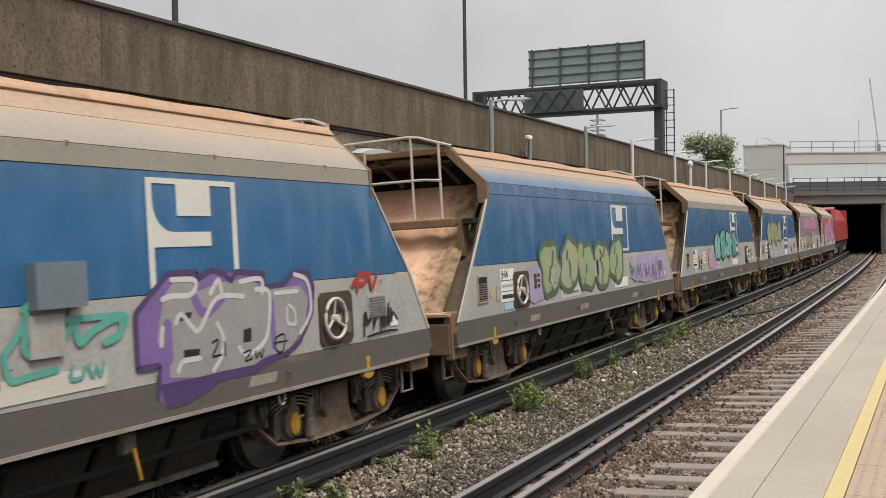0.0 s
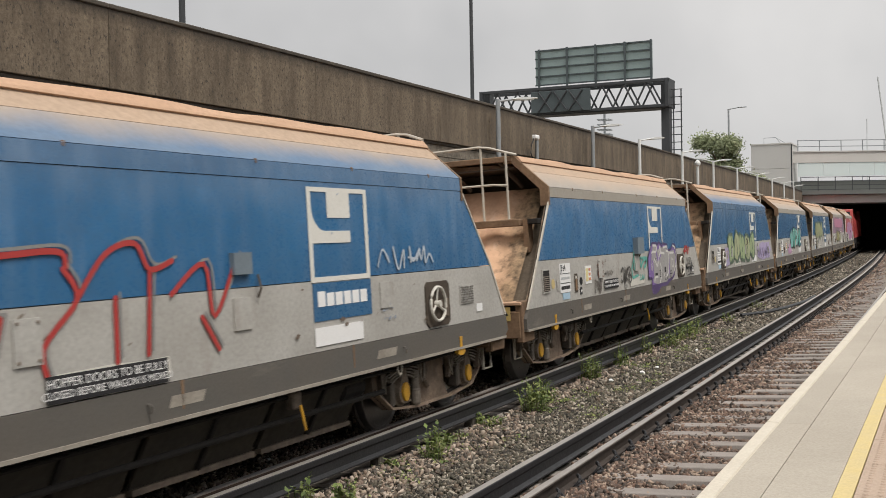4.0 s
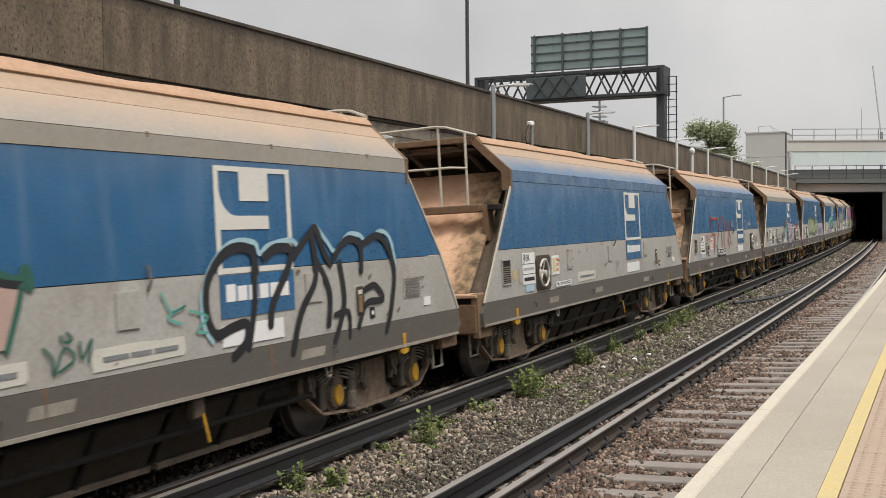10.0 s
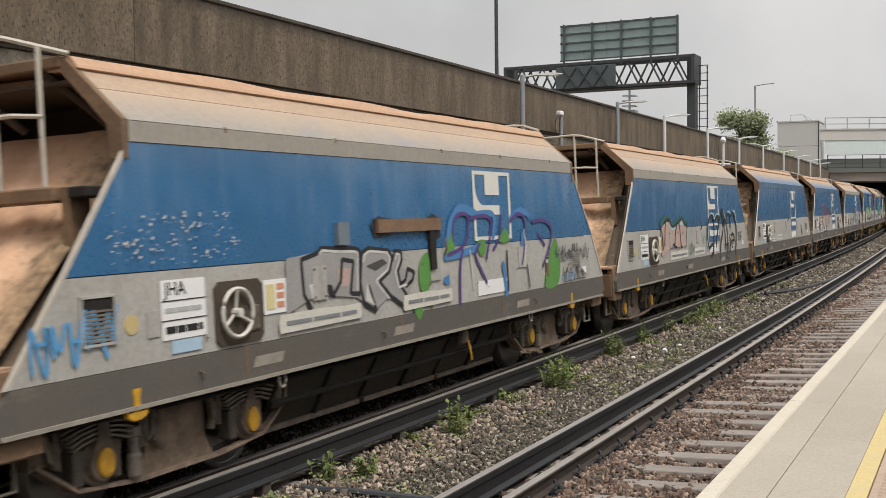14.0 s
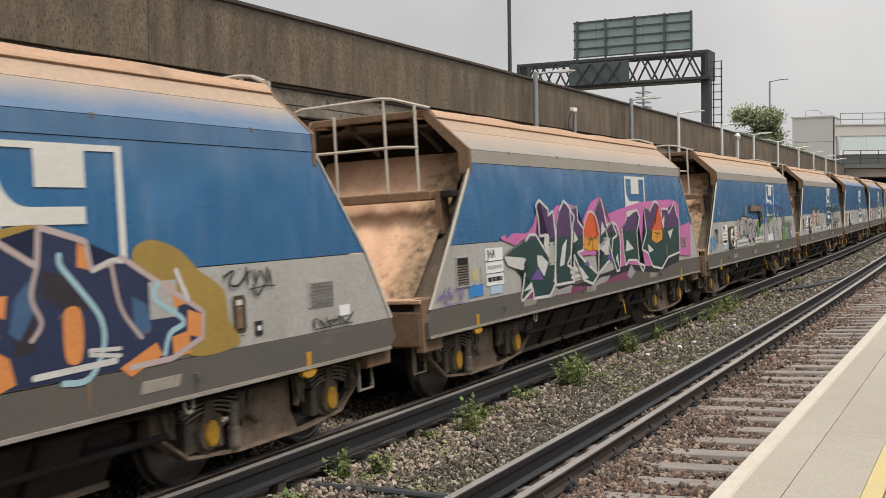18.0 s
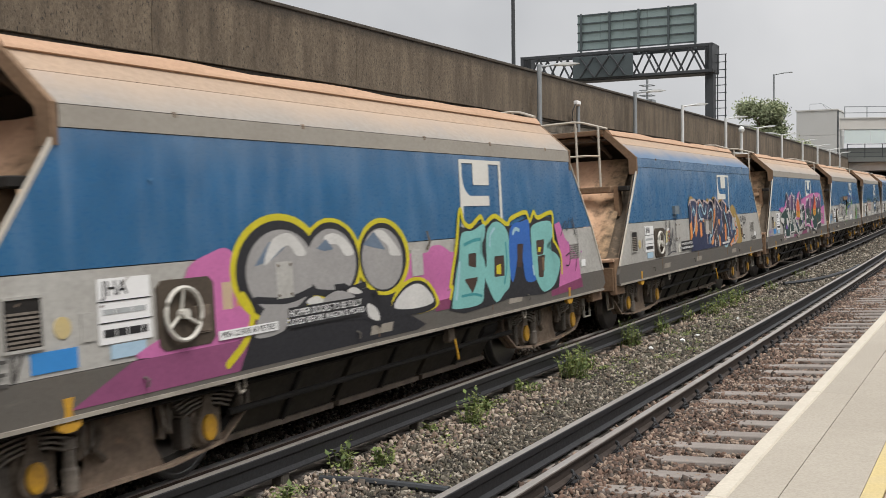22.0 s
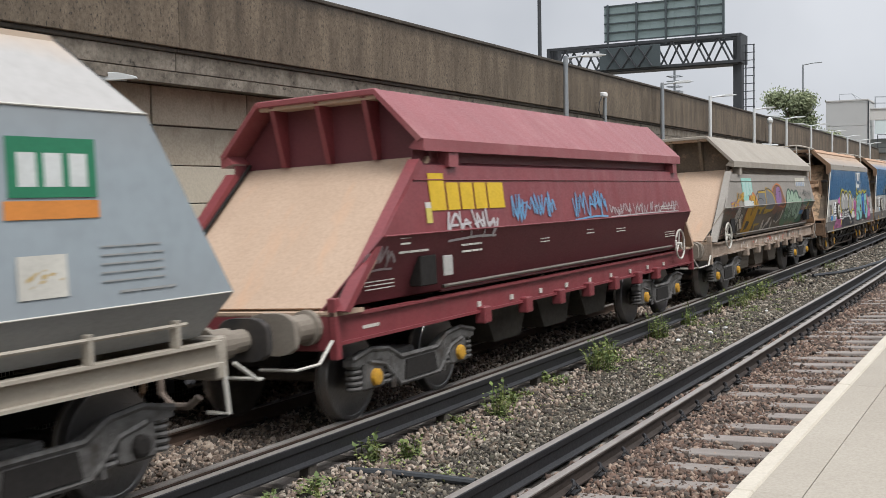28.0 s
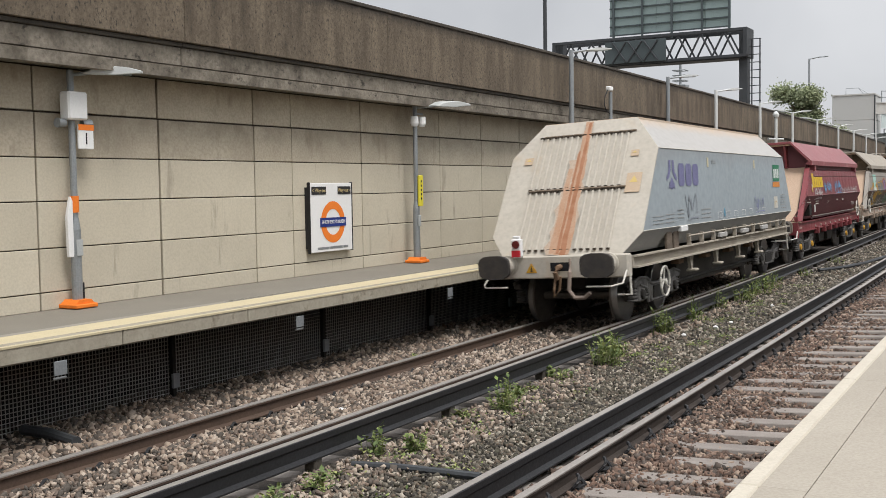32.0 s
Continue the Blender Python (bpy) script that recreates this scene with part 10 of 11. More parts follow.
lay(BLACK, 2, None, [(-0.57, 1.1), (-0.36, 1.3), (-0.05, 1.4), (0.26, 1.35), (0.46, 1.14), (0.31, 1.06), (-0.08, 1.05)])
lay(WHITE, 3, None, [(-0.46, 1.16), (-0.27, 1.31), (0.04, 1.37), (0.28, 1.28), (0.39, 1.14), (-0.03, 1.11)])
lay(BLACK, 4, 0, [(-1.55, 1.48), (-1.38, 1.48), (-1.17, 1.4), (-0.79, 1.37), (-0.95, 1.34), (-0.69, 1.17), (-0.75, 0.98), (-1.01, 1.1), (-1.37, 1.12), (-1.39, 1.34), (-1.54, 1.44)])
lay(WHITE, 5, None, [(-1.34, 1.4), (-1.21, 1.43), (-1.07, 1.37), (-1.18, 1.36)])
lay(WHITE, 5, None, [(-0.98, 1.25), (-0.81, 1.18), (-0.77, 1.06), (-0.97, 1.12)])
lay(WHITE, 5, -0.06, [(-1.85, 1.3), (-1.36, 1.29)])
lay(WHITE, 5, -0.06, [(-1.86, 1.23), (-1.3, 1.22)])
lay(WHITE, 4, None, [(-0.79, 1.95), (-0.62, 1.96), (-0.42, 1.84), (-0.27, 1.7), (-0.37, 1.69), (-0.5, 1.71), (-0.53, 1.8), (-0.67, 1.87)])
lay(WHITE, 4, None, [(-1.68, 1.93), (-1.51, 1.96), (-1.31, 1.89), (-1.18, 1.76), (-1.33, 1.74), (-1.46, 1.85), (-1.62, 1.86)])
lay(SLATE, 4, 0, [(-1.01, 1.83), (-0.79, 1.95), (-0.58, 1.76), (-0.8, 1.79)])
lay(SLATE, 4, 0, [(-1.81, 1.83), (-1.65, 1.91), (-1.53, 1.81), (-1.69, 1.8)])
lay(BLACK, 2, 0, [(0.76, 1.01), (0.9, 1.33), (1.12, 1.95), (1.41, 1.9), (1.74, 2.0), (1.83, 1.92), (2.09, 2.02), (2.51, 1.91), (3.17, 2.02), (4.02, 2.0), (4.01, 1.68), (4.28, 1.42), (4.14, 1.01), (3.58, 0.96), (2.42, 1.0), (1.77, 0.96), (1.13, 0.94)])
lay(YOLK, 3, 0.06, [(0.81, 1.27), (0.87, 1.41), (1.02, 1.74), (1.12, 2.09), (1.18, 2.13), (1.23, 2.0), (1.41, 1.94), (1.69, 2.05), (1.8, 1.96), (2.09, 2.05), (2.46, 1.94), (2.6, 2.01), (3.07, 2.08), (3.2, 1.96), (3.35, 2.08), (3.48, 2.0), (3.99, 2.06), (4.0, 1.84), (4.02, 1.66)])
lay(YOLK, 3, 0.05, [(0.8, 1.14), (0.87, 1.27)])
lay(YOLK, 3, 0.05, [(4.04, 1.66), (4.26, 1.46), (4.28, 1.19)])
lay(AQUA, 4, None, [(1.16, 1.86), (1.47, 1.89), (1.77, 1.96), (1.78, 1.81), (1.61, 1.64), (1.73, 1.55), (1.75, 1.4), (1.69, 1.18), (1.58, 1.01), (0.91, 1.01), (0.85, 1.09), (0.97, 1.4), (1.07, 1.6)])
lay(AQUA, 4, None, [(1.81, 1.7), (1.86, 1.87), (2.04, 1.97), (2.26, 1.96), (2.47, 1.82), (2.49, 1.5), (2.46, 1.18), (2.28, 1.08), (2.02, 0.99), (1.8, 1.21), (1.71, 1.39), (1.8, 1.47)])
lay(COBALT, 4, None, [(2.5, 1.78), (2.63, 1.93), (2.91, 1.96), (3.16, 1.97), (3.18, 1.7), (3.29, 1.44), (3.36, 1.19), (2.99, 1.18), (2.9, 1.47), (2.8, 1.63), (2.69, 1.4), (2.56, 1.2), (2.48, 1.34)])
lay(AQUA, 4, None, [(3.28, 1.9), (3.92, 1.94), (3.96, 1.71), (3.74, 1.6), (4.11, 1.47), (4.22, 1.33), (3.99, 1.07), (3.58, 0.99), (3.34, 1.17), (3.23, 1.4), (3.22, 1.7)])
lay(UMBER, 5, -0.025, [(1.32, 1.61), (1.51, 1.61), (1.49, 1.46), (1.31, 1.49), (1.32, 1.61), (1.51, 1.61)])
lay(UMBER, 5, 0, [(1.32, 1.61), (1.51, 1.61), (1.49, 1.46), (1.31, 1.49)])
lay(UMBER, 5, -0.025, [(1.2, 1.32), (1.52, 1.32), (1.47, 1.26), (1.37, 1.17), (1.2, 1.32), (1.52, 1.32)])
lay(UMBER, 5, 0, [(1.2, 1.32), (1.52, 1.32), (1.47, 1.26), (1.37, 1.17)])
lay(UMBER, 5, -0.025, [(2.04, 1.54), (2.3, 1.54), (2.3, 1.31), (2.01, 1.31), (2.04, 1.54), (2.3, 1.54)])
lay(UMBER, 5, 0, [(2.04, 1.54), (2.3, 1.54), (2.3, 1.31), (2.01, 1.31)])
lay(UMBER, 5, -0.025, [(2.75, 1.66), (2.93, 1.66), (2.85, 1.38), (2.73, 1.39), (2.75, 1.66), (2.93, 1.66)])
lay(UMBER, 5, 0, [(2.75, 1.66), (2.93, 1.66), (2.85, 1.38), (2.73, 1.39)])
lay(UMBER, 5, -0.025, [(3.39, 1.68), (3.66, 1.69), (3.6, 1.51), (3.4, 1.51), (3.39, 1.68), (3.66, 1.69)])
lay(UMBER, 5, 0, [(3.39, 1.68), (3.66, 1.69), (3.6, 1.51), (3.4, 1.51)])
lay(UMBER, 5, -0.025, [(3.42, 1.47), (3.66, 1.48), (3.57, 1.2), (3.43, 1.21), (3.42, 1.47), (3.66, 1.48)])
lay(UMBER, 5, 0, [(3.42, 1.47), (3.66, 1.48), (3.57, 1.2), (3.43, 1.21)])
lay(YOLK, 6, 0, [(2.08, 1.44), (2.21, 1.45), (2.2, 1.32), (2.07, 1.33)])
lay(YOLK, 6, 0, [(3.43, 1.6), (3.54, 1.6), (3.5, 1.53), (3.43, 1.54)])
lay(PALEBLUE, 6, 0.05, [(2.62, 1.81), (2.7, 1.87), (2.82, 1.85)])
lay(PALEBLUE, 6, 0.05, [(3.23, 1.36), (3.26, 1.25)])
lay(PALEBLUE, 6, 0.05, [(1.07, 1.53), (0.99, 1.25), (0.94, 1.12)])
lay(PALEBLUE, 6, 0.04, [(1.91, 1.69), (1.94, 1.82), (2.07, 1.9)])
lay(DEEPTEAL, 5, 0.04, [(1.21, 1.73), (1.46, 1.77), (1.65, 1.78)])
lay(DEEPTEAL, 5, 0.03, [(1.09, 1.14), (1.4, 1.14), (1.62, 1.1)])
lay(DEEPTEAL, 5, 0.04, [(2.38, 1.71), (2.39, 1.43), (2.29, 1.2)])
lay(BLACK, 6, 0.018, [(4.46, 1.43), (4.62, 1.46), (4.58, 1.3), (4.45, 1.3)])
lay(BLACK, 6, 0.015, [(4.81, 1.72), (4.93, 1.81), (4.96, 1.56), (4.81, 1.19)])
mural(WAGONS[7])
def ring_of(cx, cz, rx, rz):
    return [(cx + rx * math.cos(a), cz + rz * math.sin(a)) for a in steps(0, 2 * math.pi, 0.4)[:-1]]


lay(PINK, 0, None, [(-4.15, 1.14), (-3.75, 1.32), (-3.55, 1.55), (-3.56, 1.76), (-3.3, 1.86), (-3.05, 1.88), (-2.85, 1.6), (-2.7, 1.3), (-2.84, 1.14)])
lay(SILLPINK, 1, 0, [(-4.8, 0.88), (-4.2, 1.13), (-2.84, 1.13), (-3.0, 0.88)])
lay(YOLK, 1, None, ring_of(-2.38, 1.68, 0.68, 0.48))
lay(BLACK, 2, None, ring_of(-2.38, 1.67, 0.61, 0.43))
lay(SILVER, 3, None, ring_of(-2.36, 1.66, 0.50, 0.36))
lay(YOLK, 2, 0.07, [(-3.15, 0.95), (-2.9, 1.12), (-2.80, 1.32), (-2.92, 1.5)])
lay(BLACK, 0, 0, [(-3.05, 0.88), (-2.80, 1.12), (-2.74, 1.40), (-0.3, 1.40), (-0.25, 1.10), (0.2, 0.92), (0.0, 0.88)])
lay(SILVER, 4, None, [(-2.78, 1.13), (-2.66, 1.34), (-2.45, 1.38), (-2.30, 1.30), (-2.38, 1.14)])
lay(SILVER, 4, None, [(-1.78, 1.34), (-1.5, 1.42), (-1.2, 1.34), (-1.5, 1.31)])
lay(WHITE, 5, None, [(-2.60, 1.72), (-2.48, 1.93), (-2.2, 1.98), (-1.98, 1.80), (-2.12, 1.78), (-2.28, 1.88)])
lay(SLATE, 4, 0, [(-2.74, 1.72), (-2.52, 1.92), (-2.3, 1.86), (-2.5, 1.76)])
lay(WHITE, 5, None, [(-2.02, 1.36), (-1.86, 1.40), (-1.74, 1.35), (-1.88, 1.31)])
lay(BLACK, 4, 0.06, [(-2.75, 1.44), (-2.3, 1.40), (-1.9, 1.46)])
lay(BLACK, 4, 0.06, [(-1.9, 1.44), (-1.5, 1.40), (-1.0, 1.44)])
mural(w)
lay(SMOKE, 4, 0.025, [(-5.81, 1.28), (-5.89, 1.27), (-5.91, 1.17), (-5.85, 1.14)])
lay(SMOKE, 4, 0.025, [(-5.76, 1.12), (-5.76, 1.28), (-5.68, 1.26), (-5.7, 1.2), (-5.76, 1.2)])
lay(SMOKE, 4, 0.025, [(-5.56, 1.27), (-5.63, 1.26), (-5.59, 1.2), (-5.65, 1.15), (-5.58, 1.13)])
lay(SMOKE, 4, 0.025, [(-5.52, 1.12), (-5.52, 1.27)])
lay(SMOKE, 4, 0.025, [(-5.44, 1.27), (-5.52, 1.2), (-5.44, 1.12)])
lay(SMOKE, 4, 0.025, [(-5.38, 1.27), (-5.38, 1.13)])
lay(SMOKE, 4, 0.025, [(-5.37, 1.28), (-5.3, 1.28)])
lay(SMOKE, 4, 0.025, [(-5.37, 1.2), (-5.31, 1.2)])
lay(SMOKE, 4, 0.025, [(-5.38, 1.13), (-5.3, 1.13)])
lay(SMOKE, 4, 0.025, [(-5.25, 1.3), (-5.25, 1.14), (-5.18, 1.3)])
mural(WAGONS[7])
scrawl(w, (0.06, 0.06, 0.08), 4.3, 5.0, 1.7, 2.05, 2, 70, 0.02)
plate(w, "blue_notice", M["notice_blue"], -5.1, -4.7, 1.16, 1.30, -HW - 0.001, 0.006, "bright blue notice")

curve_notice(WAGONS[2], -3.08, -2.30, 1.165, 1.245)
curve_notice(w, -3.25, -2.47, 1.16, 1.235, -HW - 0.024)
door_notice(w, -2.30, -1.10, 1.15, 1.33, -HW - 0.024)
speck(WAGONS[2], (0.24, 0.29, 0.37), 0.47, 0.68, 1.31, 1.44, 16, 300, 0.03, label="faint blue paint smudge")

# taupe wagon
w, s = grey_hopper, sloped_side


def sheet(root, name, col, x0, x1, z0, z1, surf, lift=0.0, label=""):
    b = bmesh.new()
    for za, zb in ((z0, min(z1, 1.84)), (max(z0, 1.84), z1)):
        if zb > za:
            v = [b.verts.new((x, -surf(z) - lift, z)) for x, z in ((x0, za), (x1, za), (x1, zb), (x0, zb))]
            b.faces.new(v)
    return part(name, b, paint(col), root, label)


sheet(w, "placard", (0.30, 0.58, 0.50), -3.63, -2.64, 1.97, 2.47, s, 0, "pale mint painted square")
sheet(w, "placard", (0.62, 0.64, 0.60), -3.62, -2.66, 1.80, 1.97, s, 0.0005)
for i in range(3):
    sheet(w, "placard_shape", (0.44, 0.62, 0.56), -3.52 + 0.29 * i, -3.30 + 0.29 * i, 2.08, 2.38, s, 0.001)
lay(AMBER2, 1, None, [(-2.03, 1.58), (-2.0, 1.39), (-2.06, 1.23), (-2.22, 1.15), (-2.43, 1.14), (-2.66, 1.21), (-2.87, 1.34), (-3.02, 1.5), (-3.12, 1.68), (-3.13, 1.84), (-3.01, 1.97), (-2.84, 2.06), (-2.64, 2.09), (-2.45, 2.04), (-2.28, 1.93), (-2.15, 1.77)])
lay(FLAME2, 0, None, [(-2.03, 1.61), (-2.0, 1.41), (-2.08, 1.25), (-2.25, 1.16), (-2.48, 1.15), (-2.73, 1.23), (-2.94, 1.36), (-3.11, 1.53), (-3.2, 1.71), (-3.2, 1.88), (-3.07, 2.02), (-2.89, 2.12), (-2.67, 2.15), (-2.46, 2.1), (-2.28, 1.99), (-2.17, 1.82)])
lay(UMBER2, 2, 0.025, [(-3.1, 2.08), (-2.9, 1.97), (-2.69, 1.73), (-2.61, 1.61)])
lay(UMBER2, 2, 0.025, [(-2.93, 2.22), (-2.77, 2.05), (-2.62, 1.63)])
lay(UMBER2, 2, 0.025, [(-2.57, 1.63), (-2.51, 1.91), (-2.35, 2.07), (-2.07, 2.14)])
lay(UMBER2, 2, 0.025, [(-2.5, 1.78), (-2.19, 1.96), (-1.86, 2.0), (-1.59, 1.93)])
lay(UMBER2, 2, 0, [(-2.68, 1.66), (-2.63, 1.7), (-2.57, 1.63), (-2.61, 1.6)])
lay(SHADE2, 2, 0, [(-2.96, 1.51), (-2.43, 1.48), (-2.5, 1.32), (-2.73, 1.29), (-2.82, 1.2), (-2.78, 1.42)])
lay(AMBER2, 2, 0, [(-3.06, 1.58), (-2.81, 1.52), (-2.76, 1.26), (-2.95, 1.24)])
lay(AMBER2, 2, 0, [(-2.35, 1.37), (-2.02, 1.58), (-2.01, 1.33), (-2.21, 1.25), (-2.33, 1.2), (-2.45, 1.18)])
lay(SLATE2, 1, 0, [(-2.09, 2.15), (-1.34, 2.15), (-1.39, 1.81), (-1.63, 1.75), (-2.1, 1.78)])
lay(SLATE2, 1, 0, [(-1.28, 2.19), (-0.85, 2.19), (-0.49, 2.1), (-0.26, 1.86), (-0.41, 1.71), (-0.87, 1.63), (-1.29, 1.65)])
lay(MUSTARD, 3, -0.06, [(-2.09, 2.15), (-1.34, 2.15), (-1.4, 1.81), (-1.63, 1.75), (-2.09, 1.78), (-2.08, 2.16)])
lay(MUSTARD, 3, 0.06, [(-1.28, 1.65), (-1.28, 2.19), (-0.85, 2.18), (-0.49, 2.1), (-0.27, 1.86), (-0.41, 1.71), (-0.72, 1.69), (-1.29, 1.69)])
lay(MUSTARD, 3, 0, [(-1.81, 1.72), (-1.62, 1.74), (-1.6, 1.63), (-1.8, 1.63)])
lay(MUSTARD, 3, 0, [(-1.86, 1.41), (-1.26, 1.41), (-1.32, 1.37), (-1.68, 1.35), (-1.58, 1.17), (-1.66, 1.18)])
lay(MUSTARD, 3, 0, [(-1.33, 1.74), (-0.86, 1.72), (-0.87, 1.63), (-1.28, 1.62)])
lay(UMBER2, 4, 0.02, [(-2.14, 2.17), (-1.34, 2.18)])
lay(UMBER2, 4, 0.025, [(-1.3, 2.21), (-0.84, 2.21), (-0.45, 2.12)])
lay(FLAME2, 0, None, [(-0.58, 2.11), (-0.36, 2.25), (0.11, 2.35), (0.55, 2.29), (0.83, 2.09), (1.09, 1.76), (0.84, 1.73), (-0.13, 1.82), (-0.48, 1.96)])
lay(BRICK2, 1, None, [(-0.45, 2.12), (-0.19, 2.24), (0.25, 2.29), (0.68, 2.14), (0.96, 1.74), (0.97, 1.65), (0.01, 1.58), (-0.34, 1.71), (-0.27, 1.89)])
lay(PLUM2, 2, None, [(0.55, 2.01), (0.49, 1.9), (0.38, 1.82), (0.26, 1.78), (0.09, 1.79), (-0.07, 1.84), (-0.14, 1.93), (-0.15, 2.03), (-0.1, 2.13), (0.01, 2.21), (0.16, 2.26), (0.32, 2.26), (0.46, 2.21), (0.54, 2.12)])
lay(UMBER2, 3, 0.025, [(-0.09, 2.14), (-0.13, 1.97)])
lay(UMBER2, 3, 0.022, [(-0.19, 2.08), (-0.0, 2.08)])
lay(UMBER2, 3, 0.025, [(0.38, 2.21), (0.33, 1.97)])
lay(UMBER2, 3, 0.022, [(0.25, 2.14), (0.49, 2.15)])
lay(UMBER2, 3, 0.02, [(-0.45, 2.14), (-0.19, 2.26), (0.25, 2.3), (0.68, 2.16), (0.9, 1.86)])
lay(BONE, 3, 0, [(-0.98, 1.25), (-1.0, 1.46), (-0.89, 1.49), (-0.68, 1.25), (-0.8, 1.23)])
lay(BONE, 3, 0, [(-0.68, 1.25), (-0.25, 1.54), (-0.42, 1.35), (-0.54, 1.22)])
lay(BONE, 3, 0, [(-0.37, 1.51), (-0.11, 1.53), (-0.26, 1.31), (-0.42, 1.35)])
lay(BONE, 3, 0, [(0.12, 1.25), (0.07, 1.47), (0.3, 1.32), (0.28, 1.23)])
lay(BONE, 3, None, [(0.4, 1.4), (0.4, 1.53), (0.63, 1.47), (0.62, 1.37)])
lay(BONE, 3, 0, [(0.77, 1.32), (1.15, 1.45), (1.09, 1.67), (0.96, 1.67), (1.07, 1.43), (0.71, 1.42)])
lay(SHADE2, 3, 0, [(0.26, 1.46), (0.13, 1.74), (0.3, 1.58), (0.3, 1.76), (0.58, 1.47), (0.7, 1.69), (0.82, 1.36)])
lay(SHADE2, 2, 0, [(-1.1, 1.24), (-0.77, 1.42), (-0.18, 1.41), (0.21, 1.22), (-0.66, 1.21)])
lay(FOREST, 1, None, [(1.94, 1.79), (2.05, 1.57), (1.99, 1.42), (1.81, 1.38), (1.55, 1.45), (1.29, 1.62), (1.1, 1.83), (1.19, 2.02), (1.37, 2.17), (1.58, 2.22), (1.78, 2.16), (1.9, 2.01)])
lay(SAGE, 2, None, [(1.84, 1.78), (1.93, 1.59), (1.91, 1.45), (1.77, 1.41), (1.55, 1.48), (1.34, 1.63), (1.17, 1.81), (1.24, 1.99), (1.37, 2.12), (1.55, 2.17), (1.71, 2.12), (1.79, 1.97)])
lay(FOREST, 1, None, [(2.39, 1.78), (2.49, 1.58), (2.45, 1.43), (2.28, 1.39), (2.04, 1.46), (1.78, 1.62), (1.59, 1.82), (1.67, 2.01), (1.84, 2.15), (2.04, 2.19), (2.22, 2.14), (2.33, 1.99)])
lay(SAGE, 2, None, [(2.27, 1.78), (2.36, 1.6), (2.35, 1.47), (2.23, 1.43), (2.04, 1.49), (1.83, 1.63), (1.67, 1.81), (1.72, 1.97), (1.86, 2.1), (2.01, 2.14), (2.14, 2.09), (2.22, 1.96)])
lay(FOREST, 1, None, [(3.01, 1.79), (3.09, 1.6), (3.03, 1.46), (2.81, 1.43), (2.53, 1.5), (2.25, 1.65), (2.06, 1.83), (2.16, 2.01), (2.35, 2.14), (2.59, 2.18), (2.81, 2.13), (2.94, 1.99)])
lay(SAGE, 2, None, [(2.88, 1.79), (2.97, 1.62), (2.92, 1.5), (2.76, 1.47), (2.54, 1.53), (2.3, 1.66), (2.14, 1.82), (2.2, 1.97), (2.37, 2.09), (2.55, 2.12), (2.72, 2.08), (2.83, 1.96)])
lay(FOREST, 1, None, [(3.62, 1.64), (3.7, 1.47), (3.66, 1.34), (3.48, 1.31), (3.22, 1.37), (2.97, 1.51), (2.77, 1.68), (2.7, 1.84), (2.88, 1.96), (3.08, 1.99), (3.27, 1.94), (3.4, 1.82)])
lay(SAGE, 2, None, [(3.48, 1.64), (3.58, 1.48), (3.53, 1.39), (3.41, 1.36), (3.22, 1.41), (3.02, 1.52), (2.86, 1.67), (2.78, 1.81), (2.9, 1.9), (3.04, 1.93), (3.18, 1.89), (3.32, 1.79)])
lay(FERN, 1, None, [(1.32, 1.32), (1.28, 1.65), (1.56, 1.71), (2.2, 1.5), (2.95, 1.66), (3.52, 1.41), (3.27, 1.26), (1.89, 1.24)])
lay(FOREST, 3, 0.03, [(1.3, 1.42), (1.39, 1.62), (1.75, 1.43), (1.91, 1.62), (2.16, 1.35)])
lay(FOREST, 3, 0.03, [(2.04, 1.71), (2.1, 1.35), (2.29, 1.65), (2.54, 1.32)])
lay(FOREST, 3, 0.03, [(2.73, 1.36), (2.83, 1.67), (3.18, 1.38)])
lay(FOREST, 3, 0.03, [(1.42, 2.01), (1.53, 2.1), (1.62, 1.98), (1.45, 1.93)])
lay(FOREST, 3, 0.03, [(1.92, 1.91), (2.04, 1.78), (2.03, 1.66)])
lay(FOREST, 3, 0.025, [(2.4, 1.95), (2.55, 2.1), (2.52, 1.84)])
lay(SAGE, 3, 0.025, [(2.88, 1.75), (3.07, 1.93), (3.35, 1.83)])
lay(UMBER2, 2, 0, [(4.43, 1.5), (5.08, 1.52), (5.23, 1.2), (4.63, 1.21)])
lay(BONE, 2, 0.03, [(3.79, 1.68), (4.34, 1.68), (4.58, 1.34)])
lay(AMBER2, 2, 0.03, [(4.84, 1.69), (5.01, 1.43)])
lay(BONE, 2, 0.02, [(3.59, 2.02), (3.86, 2.08), (3.66, 1.85)])
lay(SLATE2, 2, 0.02, [(4.01, 2.13), (3.87, 1.9), (4.23, 1.95)])
lay(SLATE2, 2, 0.02, [(3.26, 2.2), (3.31, 2.03), (3.17, 2.09)])
mural(grey_hopper, sloped_side)
lay(BONE, 4, 0, [(-4.16, 1.77), (-3.99, 1.86), (-3.77, 1.75), (-3.89, 1.64)])
lay(UMBER2, 6, -0.018, [(-4.16, 1.77), (-3.99, 1.86), (-3.77, 1.75), (-3.89, 1.64), (-4.16, 1.77)])
lay(BONE, 4, 0, [(-4.18, 1.65), (-4.16, 1.77), (-3.89, 1.64), (-3.8, 1.38), (-3.98, 1.41)])
lay(UMBER2, 6, -0.018, [(-4.18, 1.65), (-4.16, 1.77), (-3.89, 1.64), (-3.8, 1.38), (-3.98, 1.41), (-4.18, 1.65)])
lay(BONE, 4, 0, [(-3.89, 1.64), (-3.77, 1.74), (-3.67, 1.53), (-3.8, 1.38)])
